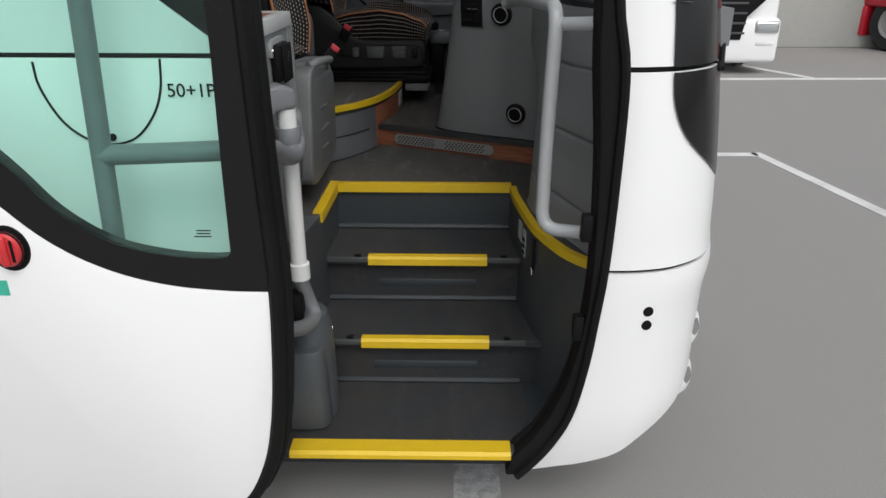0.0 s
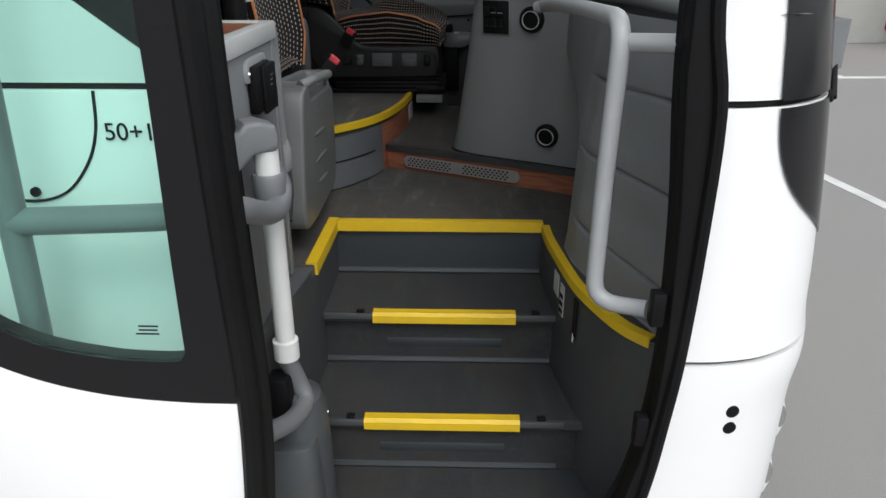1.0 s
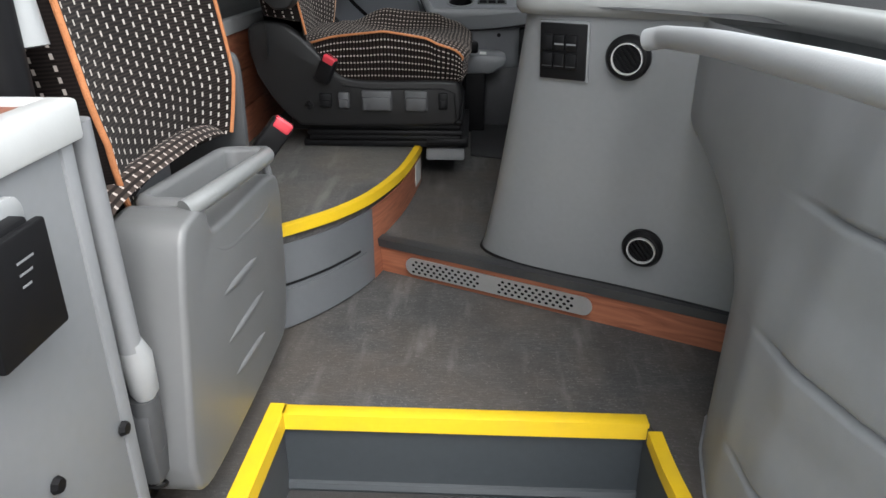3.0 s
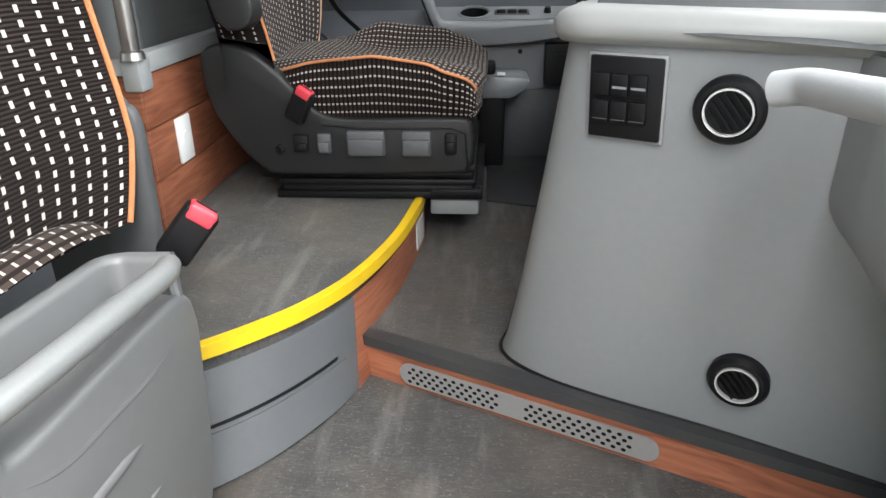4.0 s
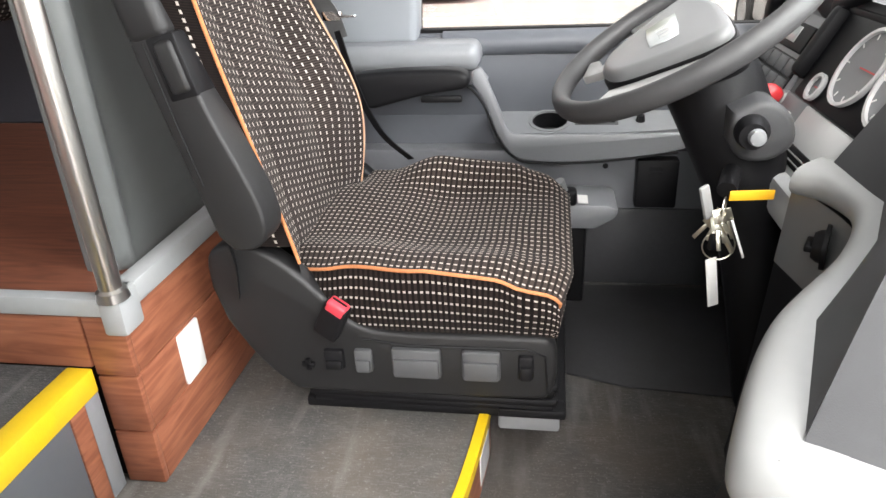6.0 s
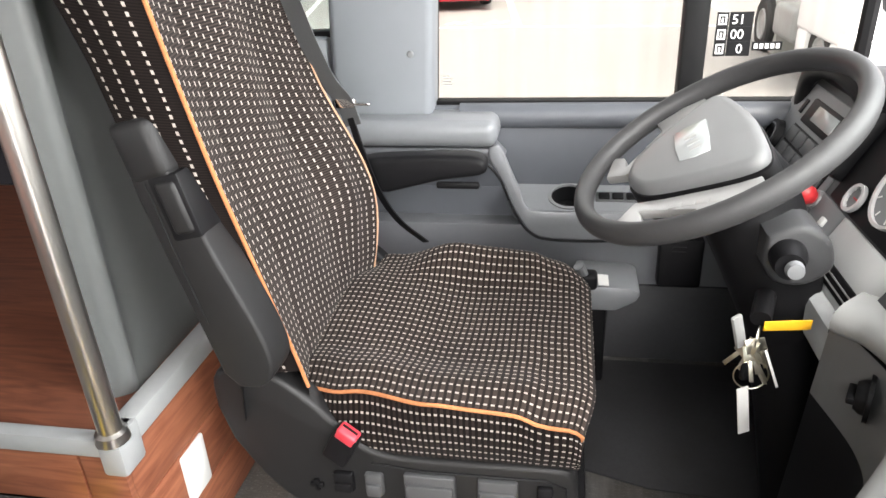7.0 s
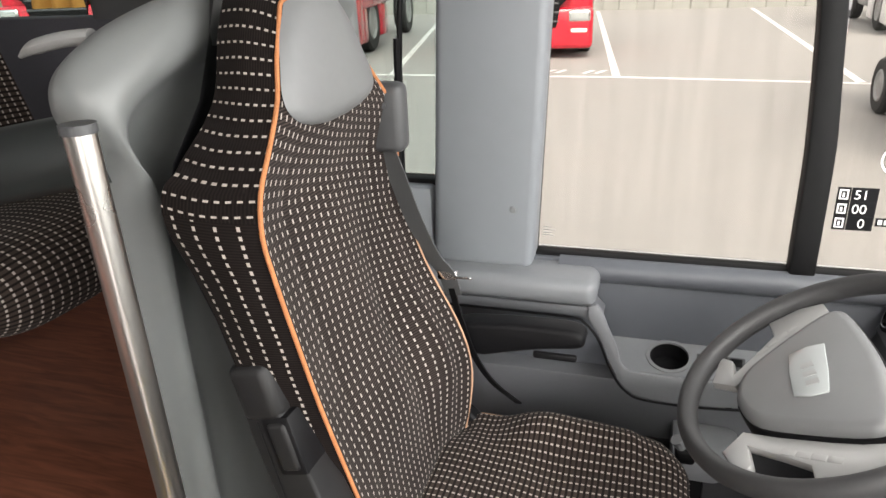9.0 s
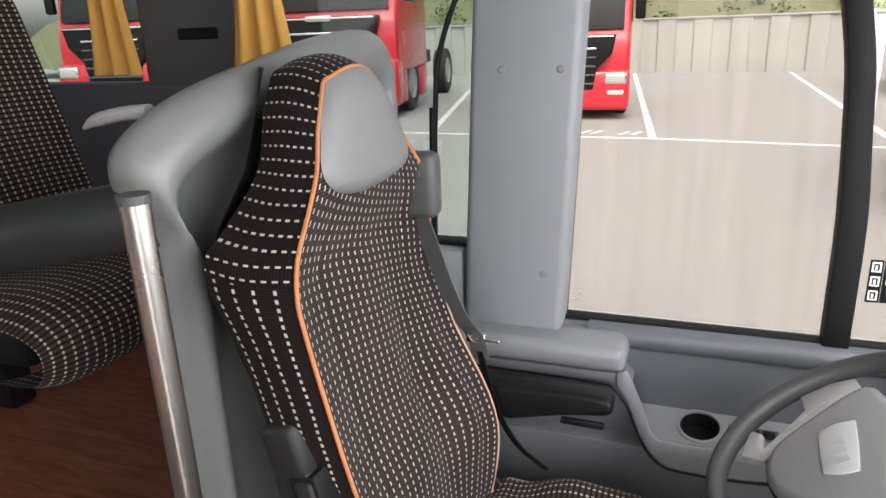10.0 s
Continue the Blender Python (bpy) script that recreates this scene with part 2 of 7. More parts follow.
CARPET = covering("speckled_floor_covering", (0.040, 0.040, 0.040), (0.150, 0.144, 0.136), (0.070, 0.056, 0.044))
# Same covering as CARPET, coloured paler for the window light on the podium.
PODFLOOR_LIT = covering("podium_floor_covering_lit", (0.062, 0.061, 0.059), (0.190, 0.184, 0.172), (0.105, 0.088, 0.072))
STEP = covering("stair_vinyl", (0.019, 0.021, 0.024), (0.044, 0.044, 0.044), (0.034, 0.030, 0.027))
WOOD = wood("reddish_wood_laminate", (0.15, 0.046, 0.024), (0.31, 0.118, 0.064), (1.0, 1.0, 9.0))
WOODFLOOR = wood("wood_look_flooring", (0.115, 0.038, 0.022), (0.25, 0.090, 0.052), (1.0, 9.0, 1.0))
ALU = material("perforated_aluminium", (0.62, 0.62, 0.62), 0.38, metal=0.85, var=0.08, scale=120, bump=0.15)
STEEL = material("brushed_steel_tube", (0.66, 0.64, 0.61), 0.28, metal=1.0, var=0.06, scale=60, bump=0.1)
CHROME = material("chrome", (0.75, 0.75, 0.75), 0.12, metal=1.0, bump=0.0)
RAILGREY = material("powder_coated_rail", (0.36, 0.37, 0.38), 0.38, var=0.04, scale=40, bump=0.2, bump_scale=300, blotch=0.15, blotch_scale=8)
ARMGREY = material("grey_coated_arm", (0.175, 0.180, 0.192), 0.42, var=0.06, bump=0.15, blotch=0.2, blotch_scale=7)
CYLWHITE = material("white_cylinder_paint", (0.72, 0.72, 0.71), 0.4, var=0.03, bump=0.1, blotch=0.15, blotch_scale=8)
ORANGE = material("orange_piping", (0.46, 0.185, 0.078), 0.8, var=0.35, scale=420, bump=0.8, bump_scale=520, bump_dist=0.002, blotch=0.35, blotch_scale=40, spec=0.2)
RED = material("red_plastic", (0.55, 0.030, 0.035), 0.4, var=0.1, bump=0.1)
PINKRED = material("faded_red_button", (0.52, 0.040, 0.058), 0.45, var=0.1, bump=0.1)
TRUCKRED = material("red_truck_lacquer", (0.50, 0.014, 0.030), 0.25, var=0.04, bump=0.0, coat=0.5)
BELT = material("belt_webbing", (0.066, 0.069, 0.071), 0.75, scale=400, var=0.2, bump=0.4, bump_scale=800)
LABEL = material("white_label", (0.74, 0.74, 0.72), 0.5, var=0.03, bump=0.05)
ASPHALT = material("asphalt", (0.262, 0.255, 0.246), 0.85, scale=260, var=0.45, bump=0.6, bump_scale=320, bump_dist=0.003, blotch=0.45, blotch_scale=0.6, color2=(0.280, 0.266, 0.253))
LINE = material("road_marking", (0.66, 0.66, 0.65), 0.7, scale=90, var=0.12, bump=0.4, bump_scale=250, bump_dist=0.002, blotch=0.45, blotch_scale=3.5, color2=(0.36, 0.35, 0.34))
OLDLINE = material("worn_road_marking", (0.42, 0.42, 0.42), 0.8, scale=120, var=0.5, bump=0.5, bump_scale=250, bump_dist=0.002, blotch=0.8, blotch_scale=25, color2=(0.2, 0.2, 0.2))
CONCRETE = material("concrete_wall", (0.42, 0.42, 0.395), 0.85, scale=8, var=0.08, bump=0.3, bump_scale=40, bump_dist=0.004, blotch=0.35, blotch_scale=0.8, color2=(0.38, 0.385, 0.35))
FENCE = material("pale_metal_cladding", (0.31, 0.31, 0.29), 0.6, var=0.05, scale=4, bump=0.1, bump_scale=20, blotch=0.3, blotch_scale=0.7, color2=(0.29, 0.30, 0.27))
LEAF = material("shrub_leaves", (0.070, 0.115, 0.036), 0.7, scale=6, var=0.5, bump=0.0, blotch=0.6, blotch_scale=0.5, color2=(0.12, 0.14, 0.055))
SOIL = material("dry_bank", (0.13, 0.135, 0.075), 0.9, scale=5, var=0.4, bump=0.5, bump_scale=20, blotch=0.5, blotch_scale=1.0, color2=(0.12, 0.13, 0.06))
CURTAIN = material("ochre_curtain", (0.62, 0.34, 0.075), 0.85, scale=200, var=0.12, bump=0.3, bump_scale=600)
HEADPAD = material("grey_leatherette", (0.142, 0.147, 0.150), 0.5, scale=70, var=0.05, bump=0.3, bump_scale=900, bump_dist=0.0004)
TYRE = material("tyre_rubber", (0.02, 0.02, 0.02), 0.8, bump=0.3)
CREAM = material("ceiling_fabric", (0.38, 0.38, 0.37), 0.9, scale=90, var=0.05, bump=0.2)
KEYMETAL = material("key_metal", (0.6, 0.57, 0.48), 0.3, metal=1.0, bump=0.0)
AMBER = material("amber_tag", (0.80, 0.42, 0.02), 0.45, var=0.05, bump=0.0)
LCD = material("grey_display", (0.34, 0.36, 0.36), 0.15, var=0.03, bump=0.0)
CLEAR = glass("clear_glass", (0.93, 0.96, 0.95))
MINT = glass("green_tinted_glass", (0.84, 0.99, 0.945))
DRIVERGLASS = glass("driver_window_glass", (0.655, 0.65, 0.625), -0.024)
DARKGLASS = glass("smoked_glass", (0.16, 0.18, 0.18))
SIDEGLASS = glass("saloon_glass", (0.52, 0.56, 0.54))
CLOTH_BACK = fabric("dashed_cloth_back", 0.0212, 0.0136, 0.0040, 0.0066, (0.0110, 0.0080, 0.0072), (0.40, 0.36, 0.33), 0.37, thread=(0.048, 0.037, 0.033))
# Same cloth for the seat sides, with their shade put in as darker colour.
CLOTH_SIDE_SHADE = fabric("dashed_cloth_side_shade", 0.0235, 0.0136, 0.0036, 0.0068, (0.0034, 0.0023, 0.0021), (0.30, 0.262, 0.235), 0.2, thread=(0.012, 0.0085, 0.0075))
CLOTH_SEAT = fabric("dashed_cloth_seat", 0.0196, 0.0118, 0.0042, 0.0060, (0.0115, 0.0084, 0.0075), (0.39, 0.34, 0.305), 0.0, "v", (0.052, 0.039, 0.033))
# Upright cushion edge: ground and threads coloured darker than the lit seat top.
CLOTH_FLANK_SHADE = fabric("dashed_cloth_flank_shade", 0.0094, 0.0170, 0.0048, 0.0038, (0.004, 0.0026, 0.0024), (0.36, 0.32, 0.29), 0.0, "u", (0.024, 0.017, 0.015))


# ---- building helpers ----
def thing(name, label="", category="", group="", kind="", at=(0, 0, 0)):
    e = tagged(new(name), label, category, group, kind)
    e.location = at
    return e


def finish(bm, name, angle=35):
    bmesh.ops.recalc_face_normals(bm, faces=bm.faces)
    me = bpy.data.meshes.new(name)
    bm.to_mesh(me)
    bm.free()
    me.polygons.foreach_set("use_smooth", [True] * len(me.polygons))
    me.set_sharp_from_angle(angle=radians(angle))
    return me


def part(name, bm, mat, parent=None, label="", angle=35):
    """One mesh object from a bmesh (built in world metres), under a thing or a part."""
    ob = new(name, finish(bm, name, angle))
    ob.data.materials.append(mat)
    if parent is not None:
        ob.parent = parent
        ob.location = -Vector(parent.location) if parent.type == "EMPTY" else (0, 0, 0)
    return tagged(ob, label)


def setting(name, bm, mat, label, category, angle=35):
    ob = new(name, finish(bm, name, angle))
    ob.data.materials.append(mat)
    return tagged(ob, label, category, kind="structure")


def box(lo, hi, r=0.0, seg=2, bm=None, turn=None):
    """A box between two corners, its edges rounded by r; turn: a pose about its middle."""
    own = bmesh.new()
    mid = (Vector(lo) + Vector(hi)) / 2
    size = Vector(hi) - Vector(lo)
    bmesh.ops.create_cube(own, size=1)
    bmesh.ops.scale(own, vec=[abs(c) for c in size], verts=own.verts)
    if r > 0:
        r = min(r, min(abs(c) for c in size) * 0.49)
        bmesh.ops.bevel(own, geom=list(own.edges), offset=r, segments=seg, affect="EDGES", profile=0.5)
    m = Matrix.Translation(mid) @ (turn or Matrix())
    bmesh.ops.transform(own, matrix=m, verts=own.verts)
    return merge(bm, own)


def merge(bm, own):
    if bm is None:
        return own
    me = bpy.data.meshes.new("tmp")
    own.to_mesh(me)
    own.free()
    bm.from_mesh(me)
    bpy.data.meshes.remove(me)
    return bm


def prism(pts, a, b, axis="z", r=0.0, seg=2, bm=None, lean=(0, 0), caps_only=False):
    """A polygon drawn in the plane across axis, pulled from a to b; lean shifts the far end; r rounds the rims."""
    own = bmesh.new()

    def at(p, q, d):
        return {"z": (p, q, d), "y": (p, d, q), "x": (d, p, q)}[axis]

    low = [own.verts.new(at(p, q, a)) for p, q in pts]
    top = [own.verts.new(at(p + lean[0], q + lean[1], b)) for p, q in pts]
    own.faces.new(low[::-1])
    own.faces.new(top)
    k = len(pts)
    for i in range(k):
        own.faces.new((low[i], low[(i + 1) % k], top[(i + 1) % k], top[i]))
    bmesh.ops.recalc_face_normals(own, faces=own.faces)
    if r > 0:
        edges = [e for e in own.edges if not caps_only or (e.verts[0] in low) == (e.verts[1] in low)]
        bmesh.ops.bevel(own, geom=edges, offset=r, segments=seg, affect="EDGES", profile=0.5, clamp_overlap=True)
    return merge(bm, own)


def placed(b, m):
    bmesh.ops.transform(b, matrix=m, verts=b.verts)
    return b


def smooth_path(pts, steps=6, closed=False):
    """A Catmull-Rom curve through points."""
    p = [Vector(q) for q in pts]
    out = []
    n = len(p)
    for i in range(n if closed else n - 1):
        a, b = p[i], p[(i + 1) % n]
        p0 = p[i - 1] if (closed or i > 0) else a * 2 - b
        p3 = p[(i + 2) % n] if (closed or i + 2 < n) else b * 2 - a
        for s in range(steps):
            t = s / steps
            out.append(0.5 * ((2 * a) + (b - p0) * t + (2 * p0 - 5 * a + 4 * b - p3) * t * t + (3 * a - p0 - 3 * b + p3) * t ** 3))
    if not closed:
        out.append(p[-1])
    return out


def rounded_path(pts, r, steps=7):
    """A polyline whose corners are rounded with about radius r."""
    p = [Vector(q) for q in pts]
    out = [p[0]]
    for a, b, c in zip(p, p[1:], p[2:]):
        d1, d2 = (a - b), (c - b)
        k = min(r, d1.length * 0.49, d2.length * 0.49)
        s, e = b + d1.normalized() * k, b + d2.normalized() * k
        for i in range(steps + 1):
            t = i / steps
            out.append(s * (1 - t) ** 2 + b * 2 * t * (1 - t) + e * t * t)
    out.append(p[-1])
    return out


def tube(path, r, seg=12, bm=None, closed=False, flat=1.0, up=None):
    """A round bar along a path; flat squeezes it across."""
    own = bmesh.new()
    p = [Vector(q) for q in path]
    n = len(p)
    rings = []
    ref = Vector(up) if up else None
    for i in range(n):
        if closed:
            d = p[(i + 1) % n] - p[i - 1]
        else:
            d = p[min(i + 1, n - 1)] - p[max(i - 1, 0)]
        d.normalize()
        if ref is None:
            ref = Vector((0, 0, 1)) if abs(d.z) < 0.9 else Vector((1, 0, 0))
        side = d.cross(ref).normalized()
        if not up:
            ref = side.cross(d).normalized()
            v = ref
        else:
            v = side.cross(d).normalized()
        rad = r[i] if isinstance(r, (list, tuple)) else r
        rings.append([own.verts.new(p[i] + rad * (math.cos(a) * side + flat * math.sin(a) * v))
                      for a in (2 * math.pi * k / seg for k in range(seg))])
    for i in range(n if closed else n - 1):
        A, B = rings[i], rings[(i + 1) % n]
        for k in range(seg):
            own.faces.new((A[k], A[(k + 1) % seg], B[(k + 1) % seg], B[k]))
    if not closed:
        own.faces.new(rings[0][::-1])
        own.faces.new(rings[-1])
    return merge(bm, own)


def lathe(profile, m, seg=24, bm=None, closed=False):
    """Profile of (radius, height) turned round z, then placed by the pose m."""
    own = bmesh.new()
    rings = []
    for r, z in profile:
        if r < 1e-6:
            rings.append([own.verts.new((0, 0, z))])
        else:
            rings.append([own.verts.new((r * math.cos(a), r * math.sin(a), z)) for a in (2 * math.pi * k / seg for k in range(seg))])
    pairs = list(zip(rings, rings[1:])) + ([(rings[-1], rings[0])] if closed else [])
    for A, B in pairs:
        for k in range(seg):
            q = [A[k % len(A)], A[(k + 1) % len(A)], B[(k + 1) % len(B)], B[k % len(B)]]
            q = [v for i, v in enumerate(q) if v not in q[:i]]
            if len(q) > 2:
                own.faces.new(q)
    bmesh.ops.transform(own, matrix=m, verts=own.verts)
    return merge(bm, own)


def sheet(fn, nu, nv, thick=0.0, uv=None, bm=None):
    """A surface fn(u, v) -> place for u, v in 0..1, with UV in metres, given thickness against its normal."""
    own = bmesh.new()
    lay = own.loops.layers.uv.new("UVMap")
    P = [[Vector(fn(i / nu, j / nv)) for j in range(nv + 1)] for i in range(nu + 1)]
    if uv is None:
        U, V = [0.0], [0.0]
        jm, im = nv // 2, nu // 2
        for i in range(nu):
            U.append(U[-1] + (P[i + 1][jm] - P[i][jm]).length)
        for j in range(nv):
            V.append(V[-1] + (P[im][j + 1] - P[im][j]).length)
    vs = [[own.verts.new(p) for p in row] for row in P]
    for i in range(nu):
        for j in range(nv):
            f = own.faces.new((vs[i][j], vs[i + 1][j], vs[i + 1][j + 1], vs[i][j + 1]))
            for loop, (a, b) in zip(f.loops, ((i, j), (i + 1, j), (i + 1, j + 1), (i, j + 1))):
                loop[lay].uv = (U[a], V[b]) if uv is None else uv(a / nu, b / nv)
    if thick:
        own.normal_update()
        bmesh.ops.solidify(own, geom=list(own.faces), thickness=thick)
    return merge(bm, own)


def lerp(table, x):
    """Piecewise smooth value from rows (x, value)."""
    for (a, va), (b, vb) in zip(table, table[1:]):
        if x <= b:
            t = max(0.0, (x - a) / (b - a))
            t = t * t * (3 - 2 * t)
            return va + (vb - va) * t
    return table[-1][1]


def offset_line(pts, d):
    """A 2D polyline moved sideways by d (to its left)."""
    out = []
    for i, p in enumerate(pts):
        a, b = Vector(pts[max(i - 1, 0)]), Vector(pts[min(i + 1, len(pts) - 1)])
        t = (b - a).normalized()
        out.append((p[0] - t.y * d, p[1] + t.x * d))
    return out


def band(line, d0, d1, z0, z1, bm=None):
    """A strip along a plan line, between two sideways offsets and two heights."""
    own = bmesh.new()
    a, b = offset_line(line, d0), offset_line(line, d1)
    rows = [[own.verts.new((*p, z)) for p, z in ((a[i], z0), (b[i], z0), (b[i], z1), (a[i], z1))] for i in range(len(line))]
    for R, S in zip(rows, rows[1:]):
        for k in range(4):
            own.faces.new((R[k], R[(k + 1) % 4], S[(k + 1) % 4], S[k]))
    own.faces.new(rows[0][::-1])
    own.faces.new(rows[-1])
    return merge(bm, own)


def plan(pts, steps=5):
    return [(v.x, v.y) for v in smooth_path([(x, y, 0) for x, y in pts], steps)]
F0, F1, F2, F3 = 0.33, 0.505, 0.68, 0.855      # threshold, two treads, entrance floor
FU, FP, FA, FS = 0.94, 1.055, 1.285, 1.40       # driver's floor, podium, aisle, seat platform

# ---- ground and distance ----
setting("ground", box((-60, -60, -0.3), (70, 90, 0.0)), ASPHALT, "grey asphalt of a large vehicle park", "ground")


def marking(name, a, b, w, mat=LINE, lab="white painted parking line on asphalt"):
    a, b = Vector((*a, 0)), Vector((*b, 0))
    d = (b - a).normalized()
    s = Vector((-d.y, d.x, 0)) * w / 2
    bm = bmesh.new()
    lo = [bm.verts.new(p + Vector((0, 0, -0.01))) for p in (a - s, b - s, b + s, a + s)]
    hi = [bm.verts.new(p + Vector((0, 0, 0.004))) for p in (a - s, b - s, b + s, a + s)]
    bm.faces.new(hi)
    for i in range(4):
        bm.faces.new((lo[i], lo[(i + 1) % 4], hi[(i + 1) % 4], hi[i]))
    return setting(name, bm, mat, lab, "road marking")


marking("road_marking", (0.22, 1.2), (0.225, 3.3), 0.155, OLDLINE, "worn grey painted line on asphalt under the coach")
marking("road_marking", (1.6, 6.38), (2.84, 6.40), 0.10)
marking("road_marking", (2.84, 6.45), (3.32, 3.6), 0.10)
marking("road_marking", (3.2, 10.45), (12, 10.75), 0.14)
marking("road_marking", (4.6, 12.1), (5.3, 10.6), 0.13)

marking("road_marking", (-22, 18.4), (-1.04, 17.85), 0.15)
marking("road_marking", (-1.04, 17.85), (9, 16.6), 0.15)
marking("road_marking", (-1.04, 17.9), (-3.15, 36), 0.16)
marking("road_marking", (3.3, 17.3), (3.15, 36), 0.16)
marking("road_marking", (-6.0, 18.05), (-10.2, 36), 0.16)
for i, (x, y) in enumerate(((-2.6, 18.35), (-2.35, 18.35), (-1.75, 18.3), (-1.5, 18.3))):
    marking("road_marking", (x, y), (x + 0.16, y + 0.45), 0.10, LINE, "white painted bay number, too worn to read")
# fence, one ribbed wall of panels
fence = thing("fence", "pale ribbed metal fence along the back of the vehicle park", "fence", at=(0, 36.5, 0), kind="structure")
for i in range(34):
    x = -30 + i * 1.5
    part("panel", prism([(x, 36.5), (x + 0.68, 36.5), (x + 0.74, 36.42), (x + 1.44, 36.42), (x + 1.5, 36.5), (x + 1.5, 36.56), (x, 36.56)], 0.0, 2.32, "z"), FENCE, fence)
    if i % 3 == 0:
        part("post", box((x - 0.05, 36.40, 0), (x + 0.05, 36.5, 2.4), 0.01), FENCE, fence)
part("top_rail", box((-30, 36.38, 2.28), (21, 36.6, 2.36), 0.01), FENCE, fence)
bank = bmesh.new()
grid = [[bank.verts.new((-45 + i * 2.5, 36.6 + j * 2.0, 0.6 + j * 0.85 + 0.5 * noise.noise(Vector((i * 0.4, j * 0.5, 0))))) for j in range(14)] for i in range(37)]
for i in range(36):
    for j in range(13):
        bank.faces.new((grid[i][j], grid[i + 1][j], grid[i + 1][j + 1], grid[i][j + 1]))
setting("backdrop_bank", bank, SOIL, "dry grassy slope behind the fence", "slope")
# scrub on the slope: many small leaf blades in clumps
verts, faces = [], []
rng = random.Random(4)
for c in range(420):
    cx, t = rng.uniform(-38, 30), rng.random()
    cy = 37.2 + t * 16
    cz = 0.8 + (cy - 36.6) * 0.42
    size = rng.uniform(0.35, 0.95)
    for k in range(46):
        a, b = rng.uniform(0, 6.283), rng.random()
        p = Vector((cx + size * math.cos(a) * b, cy + size * math.sin(a) * b * 0.7, cz + size * rng.uniform(0, 1.0) * (1.1 - b * 0.8)))
        d = Vector((rng.uniform(-1, 1), rng.uniform(-1, 1), rng.uniform(-0.3, 1))).normalized() * rng.uniform(0.10, 0.22)
        e = d.cross(Vector((rng.uniform(-1, 1), rng.uniform(-1, 1), rng.uniform(-1, 1)))).normalized() * 0.07
        n0 = len(verts)
        verts += [p, p + d * 0.5 + e, p + d, p + d * 0.5 - e]
        faces.append((n0, n0 + 1, n0 + 2, n0 + 3))
sm = bpy.data.meshes.new("shrubs")
sm.from_pydata([tuple(v) for v in verts], [], faces)
sm.materials.append(LEAF)
tagged(new("shrubs", sm), "green and brown scrub on the slope behind the fence", "shrubs", kind="stuff")
setting("wall_yard", box((3.0, 14.2, 0), (40, 14.6, 2.6), 0.02), CONCRETE, "weathered concrete wall round the yard", "wall")

# ---- coach shell ----
def wall_y(z):
    return 1.945 + (0.055 * ((z - 0.8) / 0.6) ** 1.5 if z > 0.8 else 0.0)


setting("wall_near_side", box((-7.0, 1.955, 0.30), (-0.40, 2.0, 1.416), 0.004), WHITE, "white lacquered lower side of a coach", "coach side")
setting("wall_near_upper", prism([(-7.0, 1.428), (-0.40, 1.428), (-0.40, 1.45), (-0.62, 1.62), (-7.0, 1.62)], 1.962, 2.0, "y"), WHITE, "white side panel under the coach windows", "coach side")
setting("trim_gap", box((-7.0, 1.97, 1.41), (-0.40, 2.0, 1.435)), RUBBER, "black joint between side panels", "trim")
nw = setting("window_near", box((-7.0, 1.975, 1.62), (-0.62, 1.99, 2.75)), DARKGLASS, "dark tinted saloon window band", "window")
setting("wall_near_corner", prism([(-0.40, 1.45), (-0.34, 1.40), (-0.34, 2.9), (-0.62, 2.9), (-0.62, 1.62)], 1.965, 2.0, "y"), GLOSSBLACK, "gloss black panel behind the entrance", "coach side")
setting("wall_near_roof", box((-7.0, 1.965, 2.75), (0.9, 2.03, 3.25), 0.02), WHITE, "white roof side of a coach", "coach side")
setting("underfloor", box((-7.0, 2.02, 0.27), (-0.36, 4.55, 0.31)), RUBBER, "dark underside of a coach", "floor")

# flap outline and lettering on the side
flap = [(-0.825, 1.409), (-0.82, 1.35), (-0.785, 1.275), (-0.735, 1.232), (-0.68, 1.217), (-0.615, 1.235), (-0.565, 1.29), (-0.540, 1.35), (-0.532, 1.416)]
fp = [(v.x, 1.9535, v.y) for v in smooth_path([(x, z, 0) for x, z in flap], 5)]
cap = thing("filler_flap", "white rounded service flap in the coach side, closed", "flap", at=(-0.68, 1.95, 1.2))
part("joint", tube(fp, 0.0028, 6), RUBBER, cap)
part("latch", lathe([(0, 0), (0.009, 0), (0.009, 0.006), (0, 0.006)], pose(-0.672, 1.955, 1.235, 90, 0, 0), 14), BLACK, cap)


def lettering(body, size, m, mat, name, depth=0.0008):
    cu = bpy.data.curves.new(name, "FONT")
    cu.body, cu.size, cu.extrude = body, size, depth
    tmp = new("tmp_text", cu)
    me = bpy.data.meshes.new_from_object(tmp.evaluated_get(bpy.context.evaluated_depsgraph_get()))
    bpy.data.objects.remove(tmp)
    bpy.data.curves.remove(cu)
    me.transform(m)
    ob = new(name, me)
    me.materials.append(mat)
    return ob


txt = lettering("50+1P", 0.044, pose(-0.527, 1.953, 1.331, 90, 0, 0), BLACK, "seat_count_lettering")
tagged(txt, "black lettering 50+1P on the white coach side", "lettering")

# entrance pillar seal, black
seal_out = [(0.495, 2.9), (0.500, 1.75), (0.502, 1.546), (0.53, 1.39), (0.533, 1.15), (0.528, 0.92), (0.516, 0.77), (0.500, 0.62), (0.470, 0.47), (0.420, 0.365), (0.360, 0.285), (0.334, 0.258)]
seal_in = [(0.29, 0.258), (0.307, 0.320), (0.36, 0.38), (0.405, 0.46), (0.444, 0.56), (0.470, 0.68), (0.484, 0.80), (0.488, 0.95), (0.478, 1.2), (0.455, 1.45), (0.448, 1.75), (0.44, 2.9)]
